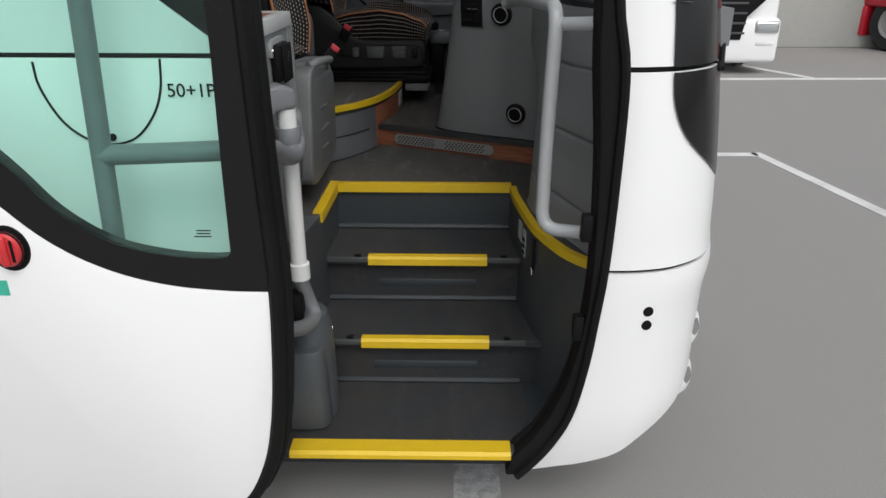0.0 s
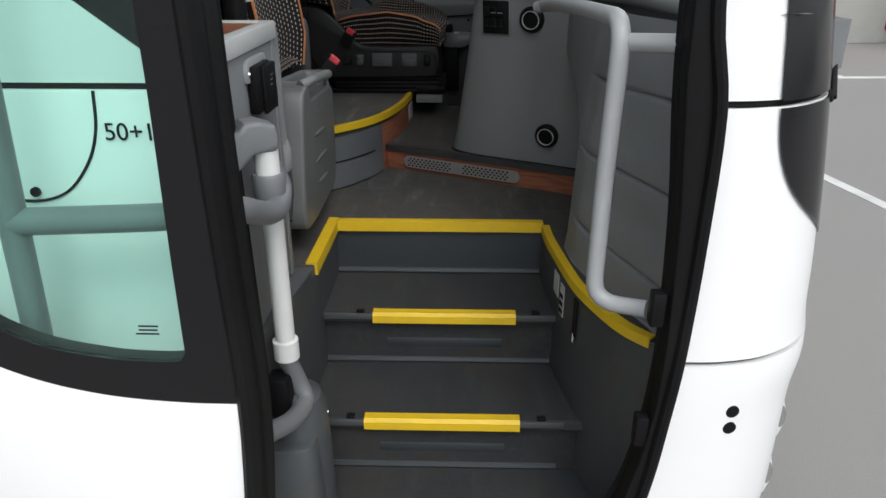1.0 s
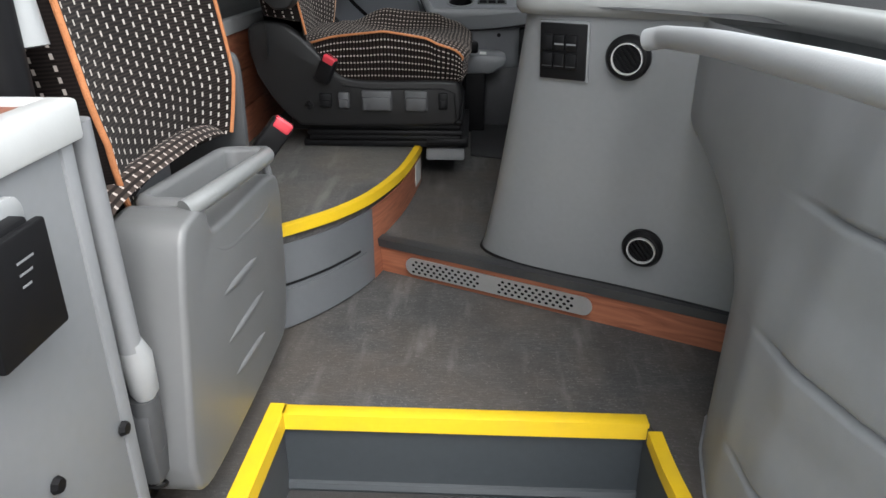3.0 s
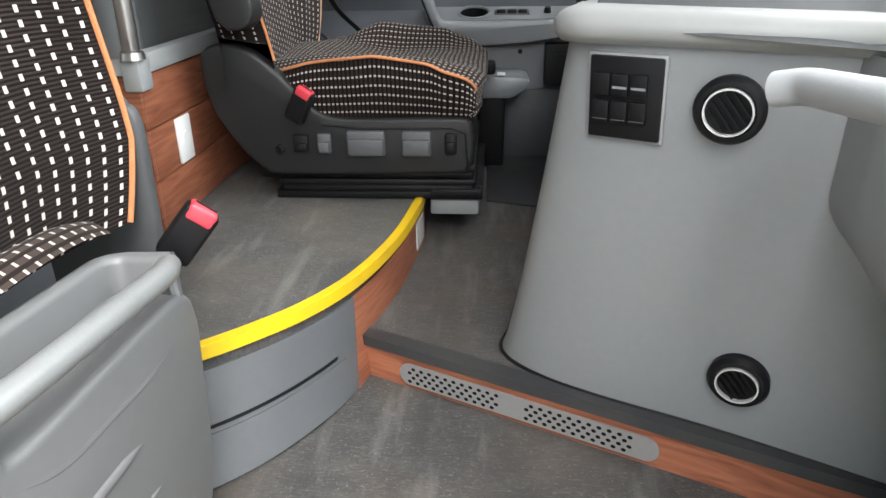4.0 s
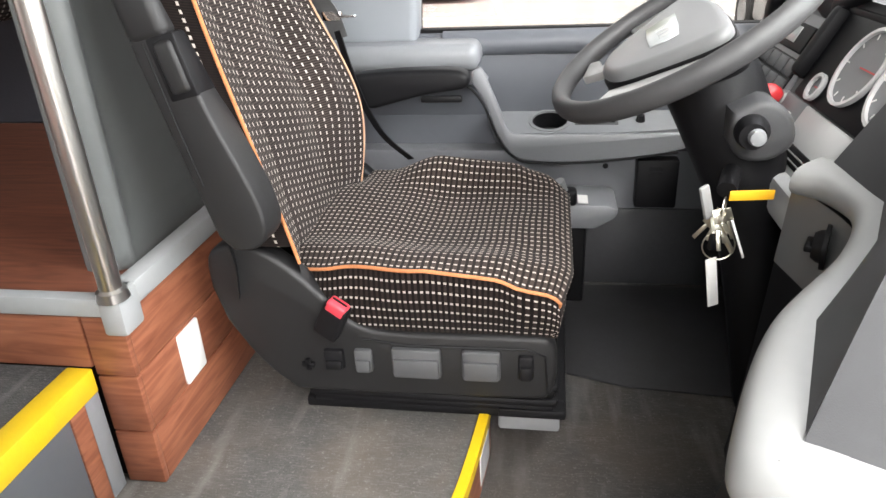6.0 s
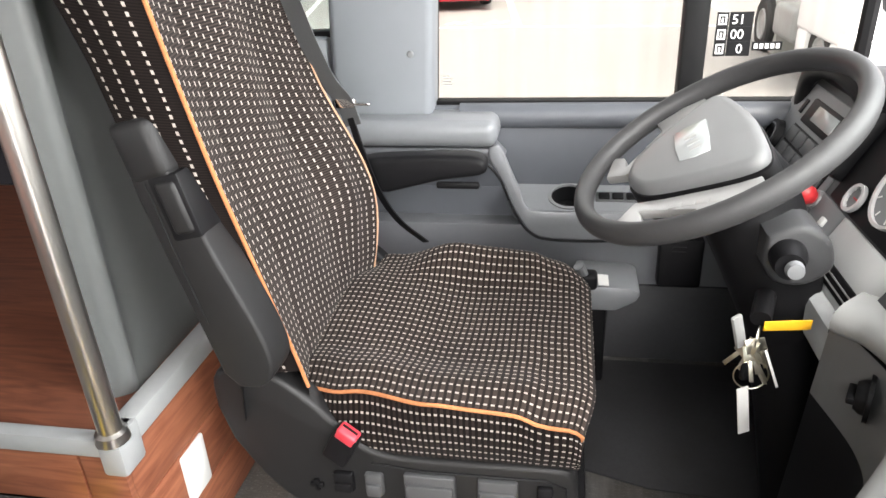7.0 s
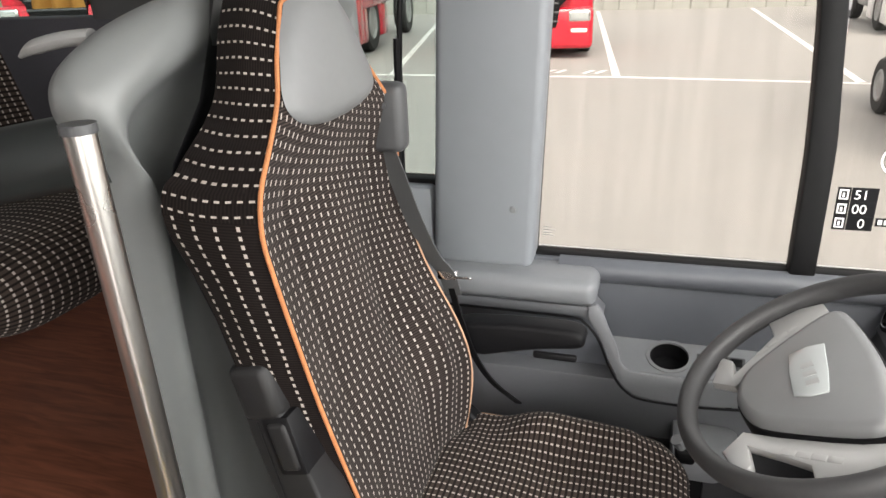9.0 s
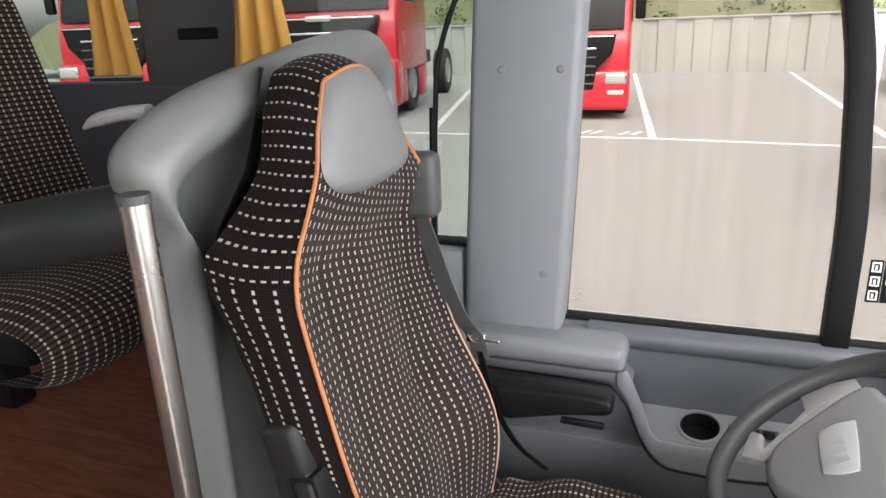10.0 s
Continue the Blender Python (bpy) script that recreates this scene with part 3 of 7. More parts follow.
seal = thing("door_seal", "black rubber seal round the coach entrance", "door seal", at=(0.45, 1.95, 0.3))
part("frame", prism(seal_out + seal_in, 1.93, 1.99, "y", 0.008), RUBBER, seal)
lip = [(x - 0.012, 1.928, z) for x, z in seal_out]
part("lip", tube([Vector(p) for p in smooth_path(lip, 4)], 0.012, 8), RUBBER, seal)
inner = [(x + 0.01, 1.99, z) for x, z in seal_in]
part("inner_lip", tube(smooth_path(inner, 4), 0.015, 8), RUBBER, seal)
for z in (0.98, 0.70, 1.75):
    part("striker", box((0.452, 1.935, z), (0.478, 1.965, z + 0.07), 0.004), BLACK, seal)

# front corner of the body
XJ = [(0.258, 0.334), (0.285, 0.360), (0.365, 0.420), (0.47, 0.470), (0.62, 0.500), (0.77, 0.516), (0.92, 0.528), (1.15, 0.533), (1.39, 0.53), (1.546, 0.502), (1.75, 0.50), (3.0, 0.495)]


def corner_plan(s, z):
    """Plan of the nose from the door (s = 0) round to the middle of the front."""
    xj = lerp(XJ, z)
    pts = [(xj, 0.0), (0.60, 0.004), (0.685, 0.028), (0.765, 0.085), (0.815, 0.16), (0.85, 0.26), (0.90, 0.55), (0.93, 1.0), (0.94, 1.40)]
    k = s * (len(pts) - 1)
    i = min(int(k), len(pts) - 2)
    t = k - i
    p = [Vector((*q, 0)) for q in pts]
    a, b = p[i], p[i + 1]
    p0 = p[i - 1] if i else a * 2 - b
    p3 = p[i + 2] if i + 2 < len(p) else b * 2 - a
    v = 0.5 * ((2 * a) + (b - p0) * t + (2 * p0 - 5 * a + 4 * b - p3) * t * t + (3 * a - p0 - 3 * b + p3) * t ** 3)
    low = max(0.0, (0.50 - z) / 0.3)
    back = 0.045 * max(0.0, (z - 1.0) / 0.6) ** 1.3
    wave = 0.012 * math.exp(-((z - 0.86) / 0.06) ** 2)
    return Vector((v.x - (0.10 * low ** 1.8 + back - wave) * min(1.0, max(0.0, (v.x - 0.5) / 0.25)), wall_y(min(z, 1.7)) + v.y + 0.05 * low ** 2, z))


def bottom(s):
    return 0.246 + 0.51 * min(s, 0.5) - 0.06 * max(0.0, 0.04 - s)


nose = thing("coach_nose", "white front corner of a coach with black windscreen surround", "coach front", at=(0.7, 2.0, 0.0))
part("lower_bumper", sheet(lambda u, v: corner_plan(u, bottom(u) + (0.893 - bottom(u)) * v), 48, 24, -0.012), WHITE, nose)
part("side_panel", sheet(lambda u, v: corner_plan(u, 0.903 + (1.383 - 0.903) * v), 48, 12, -0.012), WHITE, nose)
part("upper_panel", sheet(lambda u, v: corner_plan(u * 0.42, 1.395 + (3.1 - 1.395) * v), 24, 16, -0.012), WHITE, nose)


def black_edge(z):
    return lerp([(1.06, 0.62), (1.38, 0.212), (3.0, 0.19)], z) if z > 1.38 else 0.212 + 0.33 * ((1.38 - z) / 0.28) ** 2.6


def proud(p, d):
    c = Vector((0.3, 3.3, p.z))
    return p + (p - c).normalized() * d


part("windscreen_surround", sheet(lambda u, v: proud(corner_plan(black_edge(z := 1.10 + 0.283 * v) + (0.66 - black_edge(z)) * u, z), 0.017), 24, 48, -0.003), GLOSSBLACK, nose, "gloss black lower windscreen corner")
part("windscreen_corner", sheet(lambda u, v: proud(corner_plan(black_edge(z := 1.395 + 1.6 * v) + (0.62 - black_edge(z)) * u, z), 0.017), 14, 16, -0.003), GLOSSBLACK, nose, "gloss black upper windscreen corner")
ws = part("windscreen", sheet(lambda u, v: corner_plan(0.58 + 0.42 * u, 1.42 + 1.45 * v), 14, 12, 0.006), CLEAR, nose, "clear windscreen")
ws.visible_shadow = False
part("windscreen_top", sheet(lambda u, v: corner_plan(0.4 + 0.6 * u, 2.85 + 0.3 * v), 14, 4, 0.02), WHITE, nose)
for z, s1 in ((0.898, 0.45), (1.389, 0.62)):
    part("panel_gap", tube([corner_plan(s1 * i / 20, z) for i in range(21)], 0.006 if z > 1 else 0.004, 6), RUBBER, nose)
for z in (0.789, 0.749):
    part("sensor", lathe([(0, 0), (0.014, 0), (0.014, 0.004), (0.005, 0.006), (0, 0.005)], pose(0.642, 1.947, z - 0.004, 90, 0, 6), 18), BLACK, nose, "small round black parking sensor")
for z, h in ((0.64, 0.15), (0.475, 0.13)):
    lamp = part("headlight", lathe([(0, -0.02), (0.055, -0.02), (0.068, 0.0), (0.064, 0.018), (0.050, 0.032), (0.028, 0.040), (0, 0.042)], pose(0.808, 2.142, z, 0, 80, -40), 28), WHITE, nose, "round headlight pod", angle=80)
    part("lens", lathe([(0, 0.044), (0.020, 0.043), (0.026, 0.040), (0.024, 0.036), (0, 0.036)], pose(0.808, 2.142, z, 0, 80, -40), 24), CHROME, lamp)

wip = thing("wiper_pivot", "small black wiper pivot at the foot of the windscreen", "wiper", at=(0.80, 2.17, 1.36))
part("boss", lathe([(0, 0), (0.016, 0), (0.018, 0.012), (0.012, 0.03), (0, 0.032)], pose(0.785, 2.165, 1.372, 0, 80, -35), 14), BLACK, wip)
part("arm", tube([(0.81, 2.15, 1.372), (0.83, 2.22, 1.45), (0.85, 2.5, 1.60)], 0.008), BLACK, wip)

# far side, roof, back of the shell
setting("wall_far_lower", box((-7.0, 4.69, 0.30), (0.93, 4.74, 1.615)), WHITE, "white far side of the coach", "coach side")
setting("wall_far_roof", box((-7.0, 4.66, 2.72), (0.93, 4.74, 3.25), 0.02), WHITE, "white roof side of the coach", "coach side")
setting("ceiling", box((-7.0, 1.99, 3.02), (0.93, 4.68, 3.06)), CREAM, "pale lined ceiling of the coach", "ceiling")
setting("wall_back", box((-7.05, 1.96, 0.3), (-7.0, 4.74, 3.25)), CREAM, "pale rear wall of the saloon", "wall")
setting("wall_far_front", sheet(lambda u, v: (lambda p: Vector((p.x, 6.69 - p.y, p.z)))(corner_plan(0.18 + 0.82 * u, 0.25 + 1.15 * v)), 40, 16, 0.012), WHITE, "white front corner of the coach on the driver's side", "coach front")
fw = setting("windscreen_far", sheet(lambda u, v: (lambda p: Vector((p.x, 6.69 - p.y, p.z)))(corner_plan(0.58 + 0.42 * u, 1.42 + 1.45 * v)), 14, 12, 0.006), CLEAR, "clear windscreen on the driver's side", "window")
fw.visible_shadow = False

# ---- stairwell ----
RIGHT = plan([(0.347, 2.82), (0.350, 2.68), (0.362, 2.559), (0.375, 2.45), (0.392, 2.35), (0.431, 2.229), (0.469, 2.15), (0.52, 2.09)], 5)
LEFT = plan([(-0.293, 2.82), (-0.295, 2.62), (-0.299, 2.44), (-0.315, 2.30), (-0.335, 2.15), (-0.345, 1.99)], 5)


def step(name, y0, y1, z, drop, lab):
    """A tread with rounded nosing; it reaches under the side cladding."""
    prof = [(y0, z - 0.022), (y0 + 0.004, z - 0.006), (y0 + 0.012, z), (y1, z), (y1, z - drop), (y0 + 0.03, z - drop), (y0 + 0.026, z - 0.03)]
    bm = bmesh.new()
    rings = [[bm.verts.new((x, y, zz)) for y, zz in prof] for x in (-0.36, 0.50 if z > 0.4 else 0.37)]
    k = len(prof)
    for i in range(k):
        bm.faces.new((rings[0][i], rings[0][(i + 1) % k], rings[1][(i + 1) % k], rings[1][i]))
    bm.faces.new(rings[0][::-1])
    bm.faces.new(rings[1])
    return tagged(new(name, finish(bm, name)), lab, "stair step", "entrance steps", "structure")


steps = [step("stair_step", 1.935, 2.30, F0, 0.06, "dark vinyl entrance step at the threshold"),
         step("stair_step", 2.264, 2.56, F1, 0.19, "dark vinyl second entrance step, scuffed"),
         step("stair_step", 2.517, 2.83, F2, 0.19, "dark vinyl third entrance step, scuffed")]
for s in steps:
    s.data.materials.append(STEP)


def nosing(name, x0, x1, y, z, d, h, lab):
    t = thing(name, lab, "nosing", "yellow step nosings", at=((x0 + x1) / 2, y, z))
    prof = [(y - 0.003, z - h), (y - 0.003, z - 0.004), (y + 0.006, z + 0.004), (y + d, z + 0.004), (y + d, z + 0.0005), (y + 0.008, z - 0.001), (y + 0.003, z - h)]
    bm = bmesh.new()
    n = 24
    rings = [[bm.verts.new((x0 + (x1 - x0) * i / n, yy, zz)) for yy, zz in prof] for i in range(n + 1)]
    for R, S in zip(rings, rings[1:]):
        for k in range(len(prof)):
            bm.faces.new((R[k], R[(k + 1) % len(prof)], S[(k + 1) % len(prof)], S[k]))
    bm.faces.new(rings[0][::-1])
    bm.faces.new(rings[-1])
    part("strip", bm, YELLOW, t)
    return t


nosing("step_nosing", -0.325, 0.305, 1.932, F0, 0.058, 0.017, "bright yellow plastic nosing on the entrance threshold")
for y, z in ((2.262, F1), (2.515, F2)):
    t = nosing("step_nosing", -0.153, 0.254, y, z, 0.030, 0.026, "yellow anti-slip nosing in the middle of a step")
    for x in (-0.20, 0.30):
        part("clip", box((x, y + 0.008, z), (x + 0.022, y + 0.022, z + 0.008), 0.002), BLACK, t)
    for a, b in ((-0.29, -0.153), (0.254, 0.37)):
        part("edge_profile", box((a, y - 0.002, z - 0.016), (b, y + 0.006, z + 0.002), 0.002), DGREY, t)

for name, line, side, lab in (("wall_stair_right", RIGHT, 1, "dark grey moulded side of the stairwell"), ("wall_stair_left", LEFT, -1, "dark grey moulded side of the stairwell")):
    setting(name, band(line, 0.0, 0.035 * side, 0.29, F3 - 0.004), STAIRWALL, lab, "stairwell wall")
# risers with a moulded ledge
for y, z, h in ((2.295, F0, 0.15), (2.548, F1, 0.15), (2.797, F2, 0.155)):
    setting("riser", box((-0.36, y, z), (0.44, y + 0.012, z + h)), STEPSIDE, "dark riser between entrance steps", "riser")
    setting("riser_cove", tube([(-0.30, y + 0.004, z + 0.008), (0.36, y + 0.004, z + 0.008)], 0.014, 8), STEPSIDE, "rounded cove at the foot of a riser", "riser")
    if z < F2:
        setting("riser_panel", box((-0.12, y - 0.005, z + 0.055), (0.22, y + 0.004, z + 0.085), 0.006), STEPSIDE, "raised moulding on a riser", "riser")

setting("floor_stair_corner", box((0.365, 2.03, 0.27), (0.52, 2.33, 0.329), 0.006), STEPSIDE, "dark moulded corner beside the lowest step", "floor")

# yellow edge round the stairwell at floor level
edge = thing("floor_edge_nosing", "bright yellow edge profile round the top of the stairwell", "nosing", "yellow step nosings", at=(0, 2.79, F3))
RY = RIGHT[2:-1]
part("back_strip", merge(box((-0.293, 2.784, F3 - 0.002), (0.350, 2.812, F3 + 0.005), 0.002), box((-0.293, 2.783, F3 - 0.028), (0.350, 2.787, F3 + 0.004))), YELLOW, edge)
part("side_strip", band(RY, -0.003, 0.018, F3 - 0.002, F3 + 0.006, band(RY, -0.005, 0.0, F3 - 0.020, F3 + 0.005)), YELLOW, edge)
LY = [(-0.293, 2.812), (-0.295, 2.62), (-0.297, 2.47)]
part("short_strip", band(LY, 0.003, -0.024, F3 - 0.002, F3 + 0.006, band(LY, 0.007, 0.0, F3 - 0.030, F3 + 0.005)), YELLOW, edge)

# ---- floors ----
POD = plan([(-0.78, 2.93), (-0.60, 3.00), (-0.48, 3.085), (-0.392, 3.155), (-0.330, 3.215), (-0.275, 3.280), (-0.222, 3.372), (-0.183, 3.485), (-0.153, 3.620), (-0.134, 3.79), (-0.130, 3.86)], 6)
setting("floor", prism([(-0.80, 2.46), (-0.30, 2.46), (-0.296, 2.80), (0.352, 2.80), (0.365, 2.57), (0.40, 2.36), (0.45, 2.21), (0.56, 2.09), (0.75, 2.2), (0.75, 3.10), (0.62, 3.03), (-0.18, 3.42), (-0.30, 3.3), (-0.5, 3.1), (-0.80, 3.0)], F3 - 0.03, F3), CARPET, "dark speckled floor covering of the entrance", "floor")
setting("floor_left_ledge", prism([(-0.80, 1.99), (-0.345, 1.99), (-0.335, 2.15), (-0.315, 2.30), (-0.299, 2.44), (-0.297, 2.46), (-0.80, 2.46)], F3 - 0.03, F3 - 0.002), RISERGREY, "grey moulded ledge beside the stairwell", "floor")
# The floor runs on here; this dark sheet paints the footwell's shade onto it.
shade_sheet = thing("footwell_shade_sheet", "dark sheet standing for the shade on the driver's footwell floor", "floor mat", at=(0.2, 4.2, FU))
part("mat", prism(plan([(0.03, 4.12), (0.16, 4.08), (0.40, 4.06), (0.50, 4.06), (0.50, 4.55), (0.03, 4.55)], 1), FU, FU + 0.006, "z", 0.002), material("footwell_shade_dark", (0.022, 0.022, 0.024), 0.55, scale=120, var=0.3, bump=0.4, bump_scale=260, blotch=0.5, blotch_scale=9, color2=(0.020, 0.019, 0.018)), shade_sheet)
setting("floor_driver", prism([(-0.20, 3.395), (0.62, 3.004), (0.9, 3.0), (0.92, 4.68), (-0.70, 4.68), (-0.70, 3.5)], FU - 0.025, FU), CARPET, "dark driver's floor one low step up", "floor")
kick = thing("kick_step", "low step faced with reddish wood below a dark edge", "step", at=(0.2, 3.2, F3), kind="structure")
part("wood_face", band([(-0.20, 3.392), (0.66, 2.98)], -0.004, 0.02, F3, FU - 0.016), WOOD, kick)
part("edge_trim", band([(-0.205, 3.392), (0.66, 2.978)], -0.010, 0.022, FU - 0.016, FU + 0.004), material("step_edge_rubber", (0.024, 0.025, 0.027), 0.5, scale=90, var=0.2, bump=0.3, bump_scale=500, blotch=0.4, blotch_scale=9, color2=(0.05, 0.048, 0.045)), kick, "dark grey rubber edge profile")
# perforated grille, one plate with rows of holes
gr = thing("perforated_grille", "pale perforated metal grille with rounded ends on the wood step", "grille", at=(0.09, 3.25, 0.885))
ka, kb = Vector((-0.118, 3.3465)), Vector((0.305, 3.144))
kd = (kb - ka).normalized()
kn = Vector((kd.y, -kd.x))


def grille_plate():
    own = bmesh.new()
    L, H = (kb - ka).length, 0.044
    outline = [(H / 2 + (L - H) * (1 if c > 0 else 0) + H / 2 * math.cos(a), H / 2 * math.sin(a)) for a in (2 * math.pi * k / 40 - math.pi / 2 + 1e-4 for k in range(40)) for c in (math.cos(a),)]

    def at(u, v, d):
        p = ka + kd * u + kn * (0.006 + d)
        return (p.x, p.y, 0.8915 + v)
    for d0, d1 in ((0.0, 0.0035),):
        a = [own.verts.new(at(u, v, d0)) for u, v in outline]
        b = [own.verts.new(at(u, v, d1)) for u, v in outline]
        own.faces.new(b)
        for i in range(len(a)):
            own.faces.new((a[i], a[(i + 1) % len(a)], b[(i + 1) % len(a)], b[i]))
    return own, at, L


gb, gat, gl = grille_plate()
part("plate", gb, ALU, gr, "pale metal plate")
HOLES = []
for half in (0, 1):
    for r in range(4):
        for c in range(11):
            u = 0.022 + half * (gl / 2 - 0.006) + c * 0.0165 + (r % 2) * 0.008
            if half == 0 and u > gl / 2 - 0.018 or u > gl - 0.016:
                continue
            HOLES.append((u, -0.0135 + r * 0.009))
h0 = bmesh.new()
c0 = Vector(gat(0, 0, 0.0044))
h0.faces.new([h0.verts.new(Vector(gat(0.0042 * math.cos(a), 0.0034 * math.sin(a), 0.0044)) - c0) for a in (2 * math.pi * k / 10 for k in range(10))])
hole_mesh = finish(h0, "hole")
hole_mesh.materials.append(BLACK)
for u, v in HOLES:
    ho = new("hole", hole_mesh)
    ho.parent, ho.location = gr, Vector(gat(u, v, 0.0044)) - Vector(gr.location)

# podium
setting("floor_podium", prism(POD + [(-0.130, 4.0), (-0.10, 4.62), (-0.80, 4.62)], FU - 0.1, FP - 0.001), PODFLOOR_LIT, "speckled floor covering of the driver's podium", "floor")
pod = thing("podium_front", "curved podium riser in grey panels and reddish wood with yellow edge", "step riser", at=(-0.3, 3.2, F3), kind="structure")
PG = [p for p in POD if p[0] < -0.215]
FOOT = plan([(-0.78, 2.83), (-0.60, 2.895), (-0.48, 2.985), (-0.388, 3.056), (-0.325, 3.116), (-0.266, 3.200), (-0.212, 3.310), (-0.176, 3.45), (-0.150, 3.60), (-0.131, 3.79), (-0.128, 3.86)], 6)


def riser(i0, i1, z0, z1, out=0.0):
    """A leaning riser panel between the foot line and the podium edge, with some thickness."""
    def at(u, v):
        k = i0 + u * (i1 - i0)
        i = min(int(k), len(POD) - 2)
        a = Vector(FOOT[i]).lerp(Vector(FOOT[i + 1]), k - i)
        b = Vector(POD[i]).lerp(Vector(POD[i + 1]), k - i)
        z = z0 + (z1 - z0) * v
        p = a.lerp(b, (z - F3) / (FP - F3))
        t = Vector(POD[i + 1]) - Vector(POD[i])
        n_ = Vector((t.y, -t.x)).normalized()
        return (p.x + n_.x * (0.008 + out), p.y + n_.y * (0.008 + out), z)
    return sheet(at, 30, 4, 0.006)


GI = len(PG)
part("grey_panel", riser(0, GI, F3 + 0.004, FP - 0.033), RISERGREY, pod, "mid-grey plastic riser panel")
part("panel_groove", riser(0, GI - 3, F3 + 0.086, F3 + 0.091, 0.002), BLACK, pod)
part("panel_lower", riser(6, GI - 2, F3 + 0.008, F3 + 0.080, 0.005), RISERGREY, pod)
part("wood_panel", riser(GI, len(POD) - 1, F3 + 0.002, FP - 0.033), WOOD, pod, "reddish wood riser panel")
part("yellow_edge", band(POD, -0.010, 0.005, FP - 0.003, FP + 0.005, band(POD, -0.013, -0.009, FP - 0.019, FP + 0.004)), YELLOW, pod, "bright yellow nosing")
part("label", band(POD[-9:-4], -0.0115, -0.009, FP - 0.098, FP - 0.034), TRIMPALE, pod, "small white sticker")

# aisle step behind
setting("floor_aisle", prism([(-7.0, 2.9), (-0.725, 2.9), (-0.725, 3.59), (-7.0, 3.59)], FA - 0.04, FA), CARPET, "dark speckled floor covering of the aisle", "floor")
setting("floor_aisle_near", box((-7.0, 2.0, FA - 0.04), (-0.80, 2.9, FS)), WOODFLOOR, "wood-look seat platform along the near side", "floor")
ais = thing("aisle_step", "grey riser up to the aisle with wood border and yellow nosing", "step riser", at=(-0.745, 3.2, FP), kind="structure")
part("riser_panel", box((-0.725, 2.86, FP), (-0.715, 3.515, FA - 0.035), 0.003), RISERGREY, ais)
part("wood_border", box((-0.725, 3.515, FP), (-0.713, 3.55, FA - 0.035), 0.002), WOOD, ais)
part("grey_border", box((-0.725, 3.55, FP), (-0.713, 3.585, FA - 0.035), 0.002), GREY, ais)
part("yellow_edge", box((-0.755, 2.86, FA - 0.038), (-0.711, 3.585, FA + 0.005), 0.003), YELLOW, ais, "bright yellow nosing")
# ---- entrance door, swung open along the coach side ----
door = thing("entrance_door", "white outward-swinging coach door with green tinted window, standing open", "coach door", at=(-0.6, 1.74, 0.27))
DR = [(-0.30, 2.9), (-0.292, 2.0), (-0.288, 1.555), (-0.283, 1.20), (-0.277, 0.937)]
LOWC = plan([(-1.45, 1.75), (-1.05, 1.37), (-0.837, 1.137), (-0.735, 1.045), (-0.621, 0.985), (-0.499, 0.952), (-0.374, 0.939), (-0.277, 0.937)], 5)
GLC = plan([(-1.40, 1.84), (-1.03, 1.46), (-0.812, 1.237), (-0.717, 1.125), (-0.608, 1.053), (-0.488, 1.024), (-0.40, 1.018), (-0.362, 1.020)], 5)
GLR = [(-0.352, 1.032), (-0.349, 1.20), (-0.342, 1.451), (-0.338, 2.0), (-0.335, 2.9)]
part("skin", prism(LOWC + plan([(-0.279, 0.86), (-0.290, 0.70), (-0.308, 0.559), (-0.335, 0.45), (-0.387, 0.344), (-0.47, 0.285), (-0.60, 0.268)], 5) + [(-1.45, 0.26)], 1.735, 1.775, "y", 0.006), WHITE, door, "white lacquered lower door skin")
part("window_border", prism(LOWC + DR[::-1] + GLR[::-1] + GLC[::-1], 1.738, 1.772, "y"), GLOSSBLACK, door, "black printed window border")
pane = part("pane", prism(GLC + GLR + [(-1.40, 2.9)], 1.742, 1.748, "y"), MINT, door, "green tinted pane")
pane.visible_shadow = False
edge_line = smooth_path([(-0.287, 1.755, 2.9), (-0.279, 1.755, 2.0), (-0.275, 1.755, 1.555), (-0.270, 1.755, 1.20), (-0.264, 1.755, 0.937), (-0.278, 1.755, 0.70), (-0.297, 1.755, 0.55), (-0.325, 1.755, 0.44), (-0.385, 1.755, 0.33), (-0.47, 1.755, 0.272)], 5)
part("edge_seal", tube(edge_line, 0.019, 10, flat=1.4, up=(0, 1, 0)), RUBBER, door, "black rubber edge seal")
part("inner_seal", tube([p + Vector((0.012, 0.03, 0)) for p in edge_line[:-6]], 0.017, 10), RUBBER, door)
hz = part("emergency_handle", lathe([(0, 0.0), (0.046, 0.0), (0.050, -0.006), (0.047, -0.012), (0.040, -0.010), (0.036, 0.010), (0, 0.012)], pose(-0.838, 1.733, 1.040, -90, 0, 0) @ Matrix.Diagonal((1, 1.15, -1, 1)), 28), BLACK, door, "black recessed surround of the emergency handle")
part("red_grip", merge(lathe([(0, 0.010), (0.030, 0.010), (0.037, 0.0), (0.034, -0.004), (0, -0.004)], pose(-0.838, 1.727, 1.040, 90, 0, 0) @ Matrix.Diagonal((1, 1.15, 1, 1)), 26), box((-0.847, 1.708, 1.004), (-0.829, 1.722, 1.076), 0.008, 3)), RED, hz, "red pull grip")
part("grip_slot", box((-0.824, 1.7145, 1.014), (-0.817, 1.718, 1.066), 0.003), BLACK, hz)
part("door_sticker", box((-0.905, 1.7335, 0.925), (-0.862, 1.736, 0.962)), material("green_sticker", (0.05, 0.42, 0.30), 0.5, bump=0.0), door, "small green and white sticker")
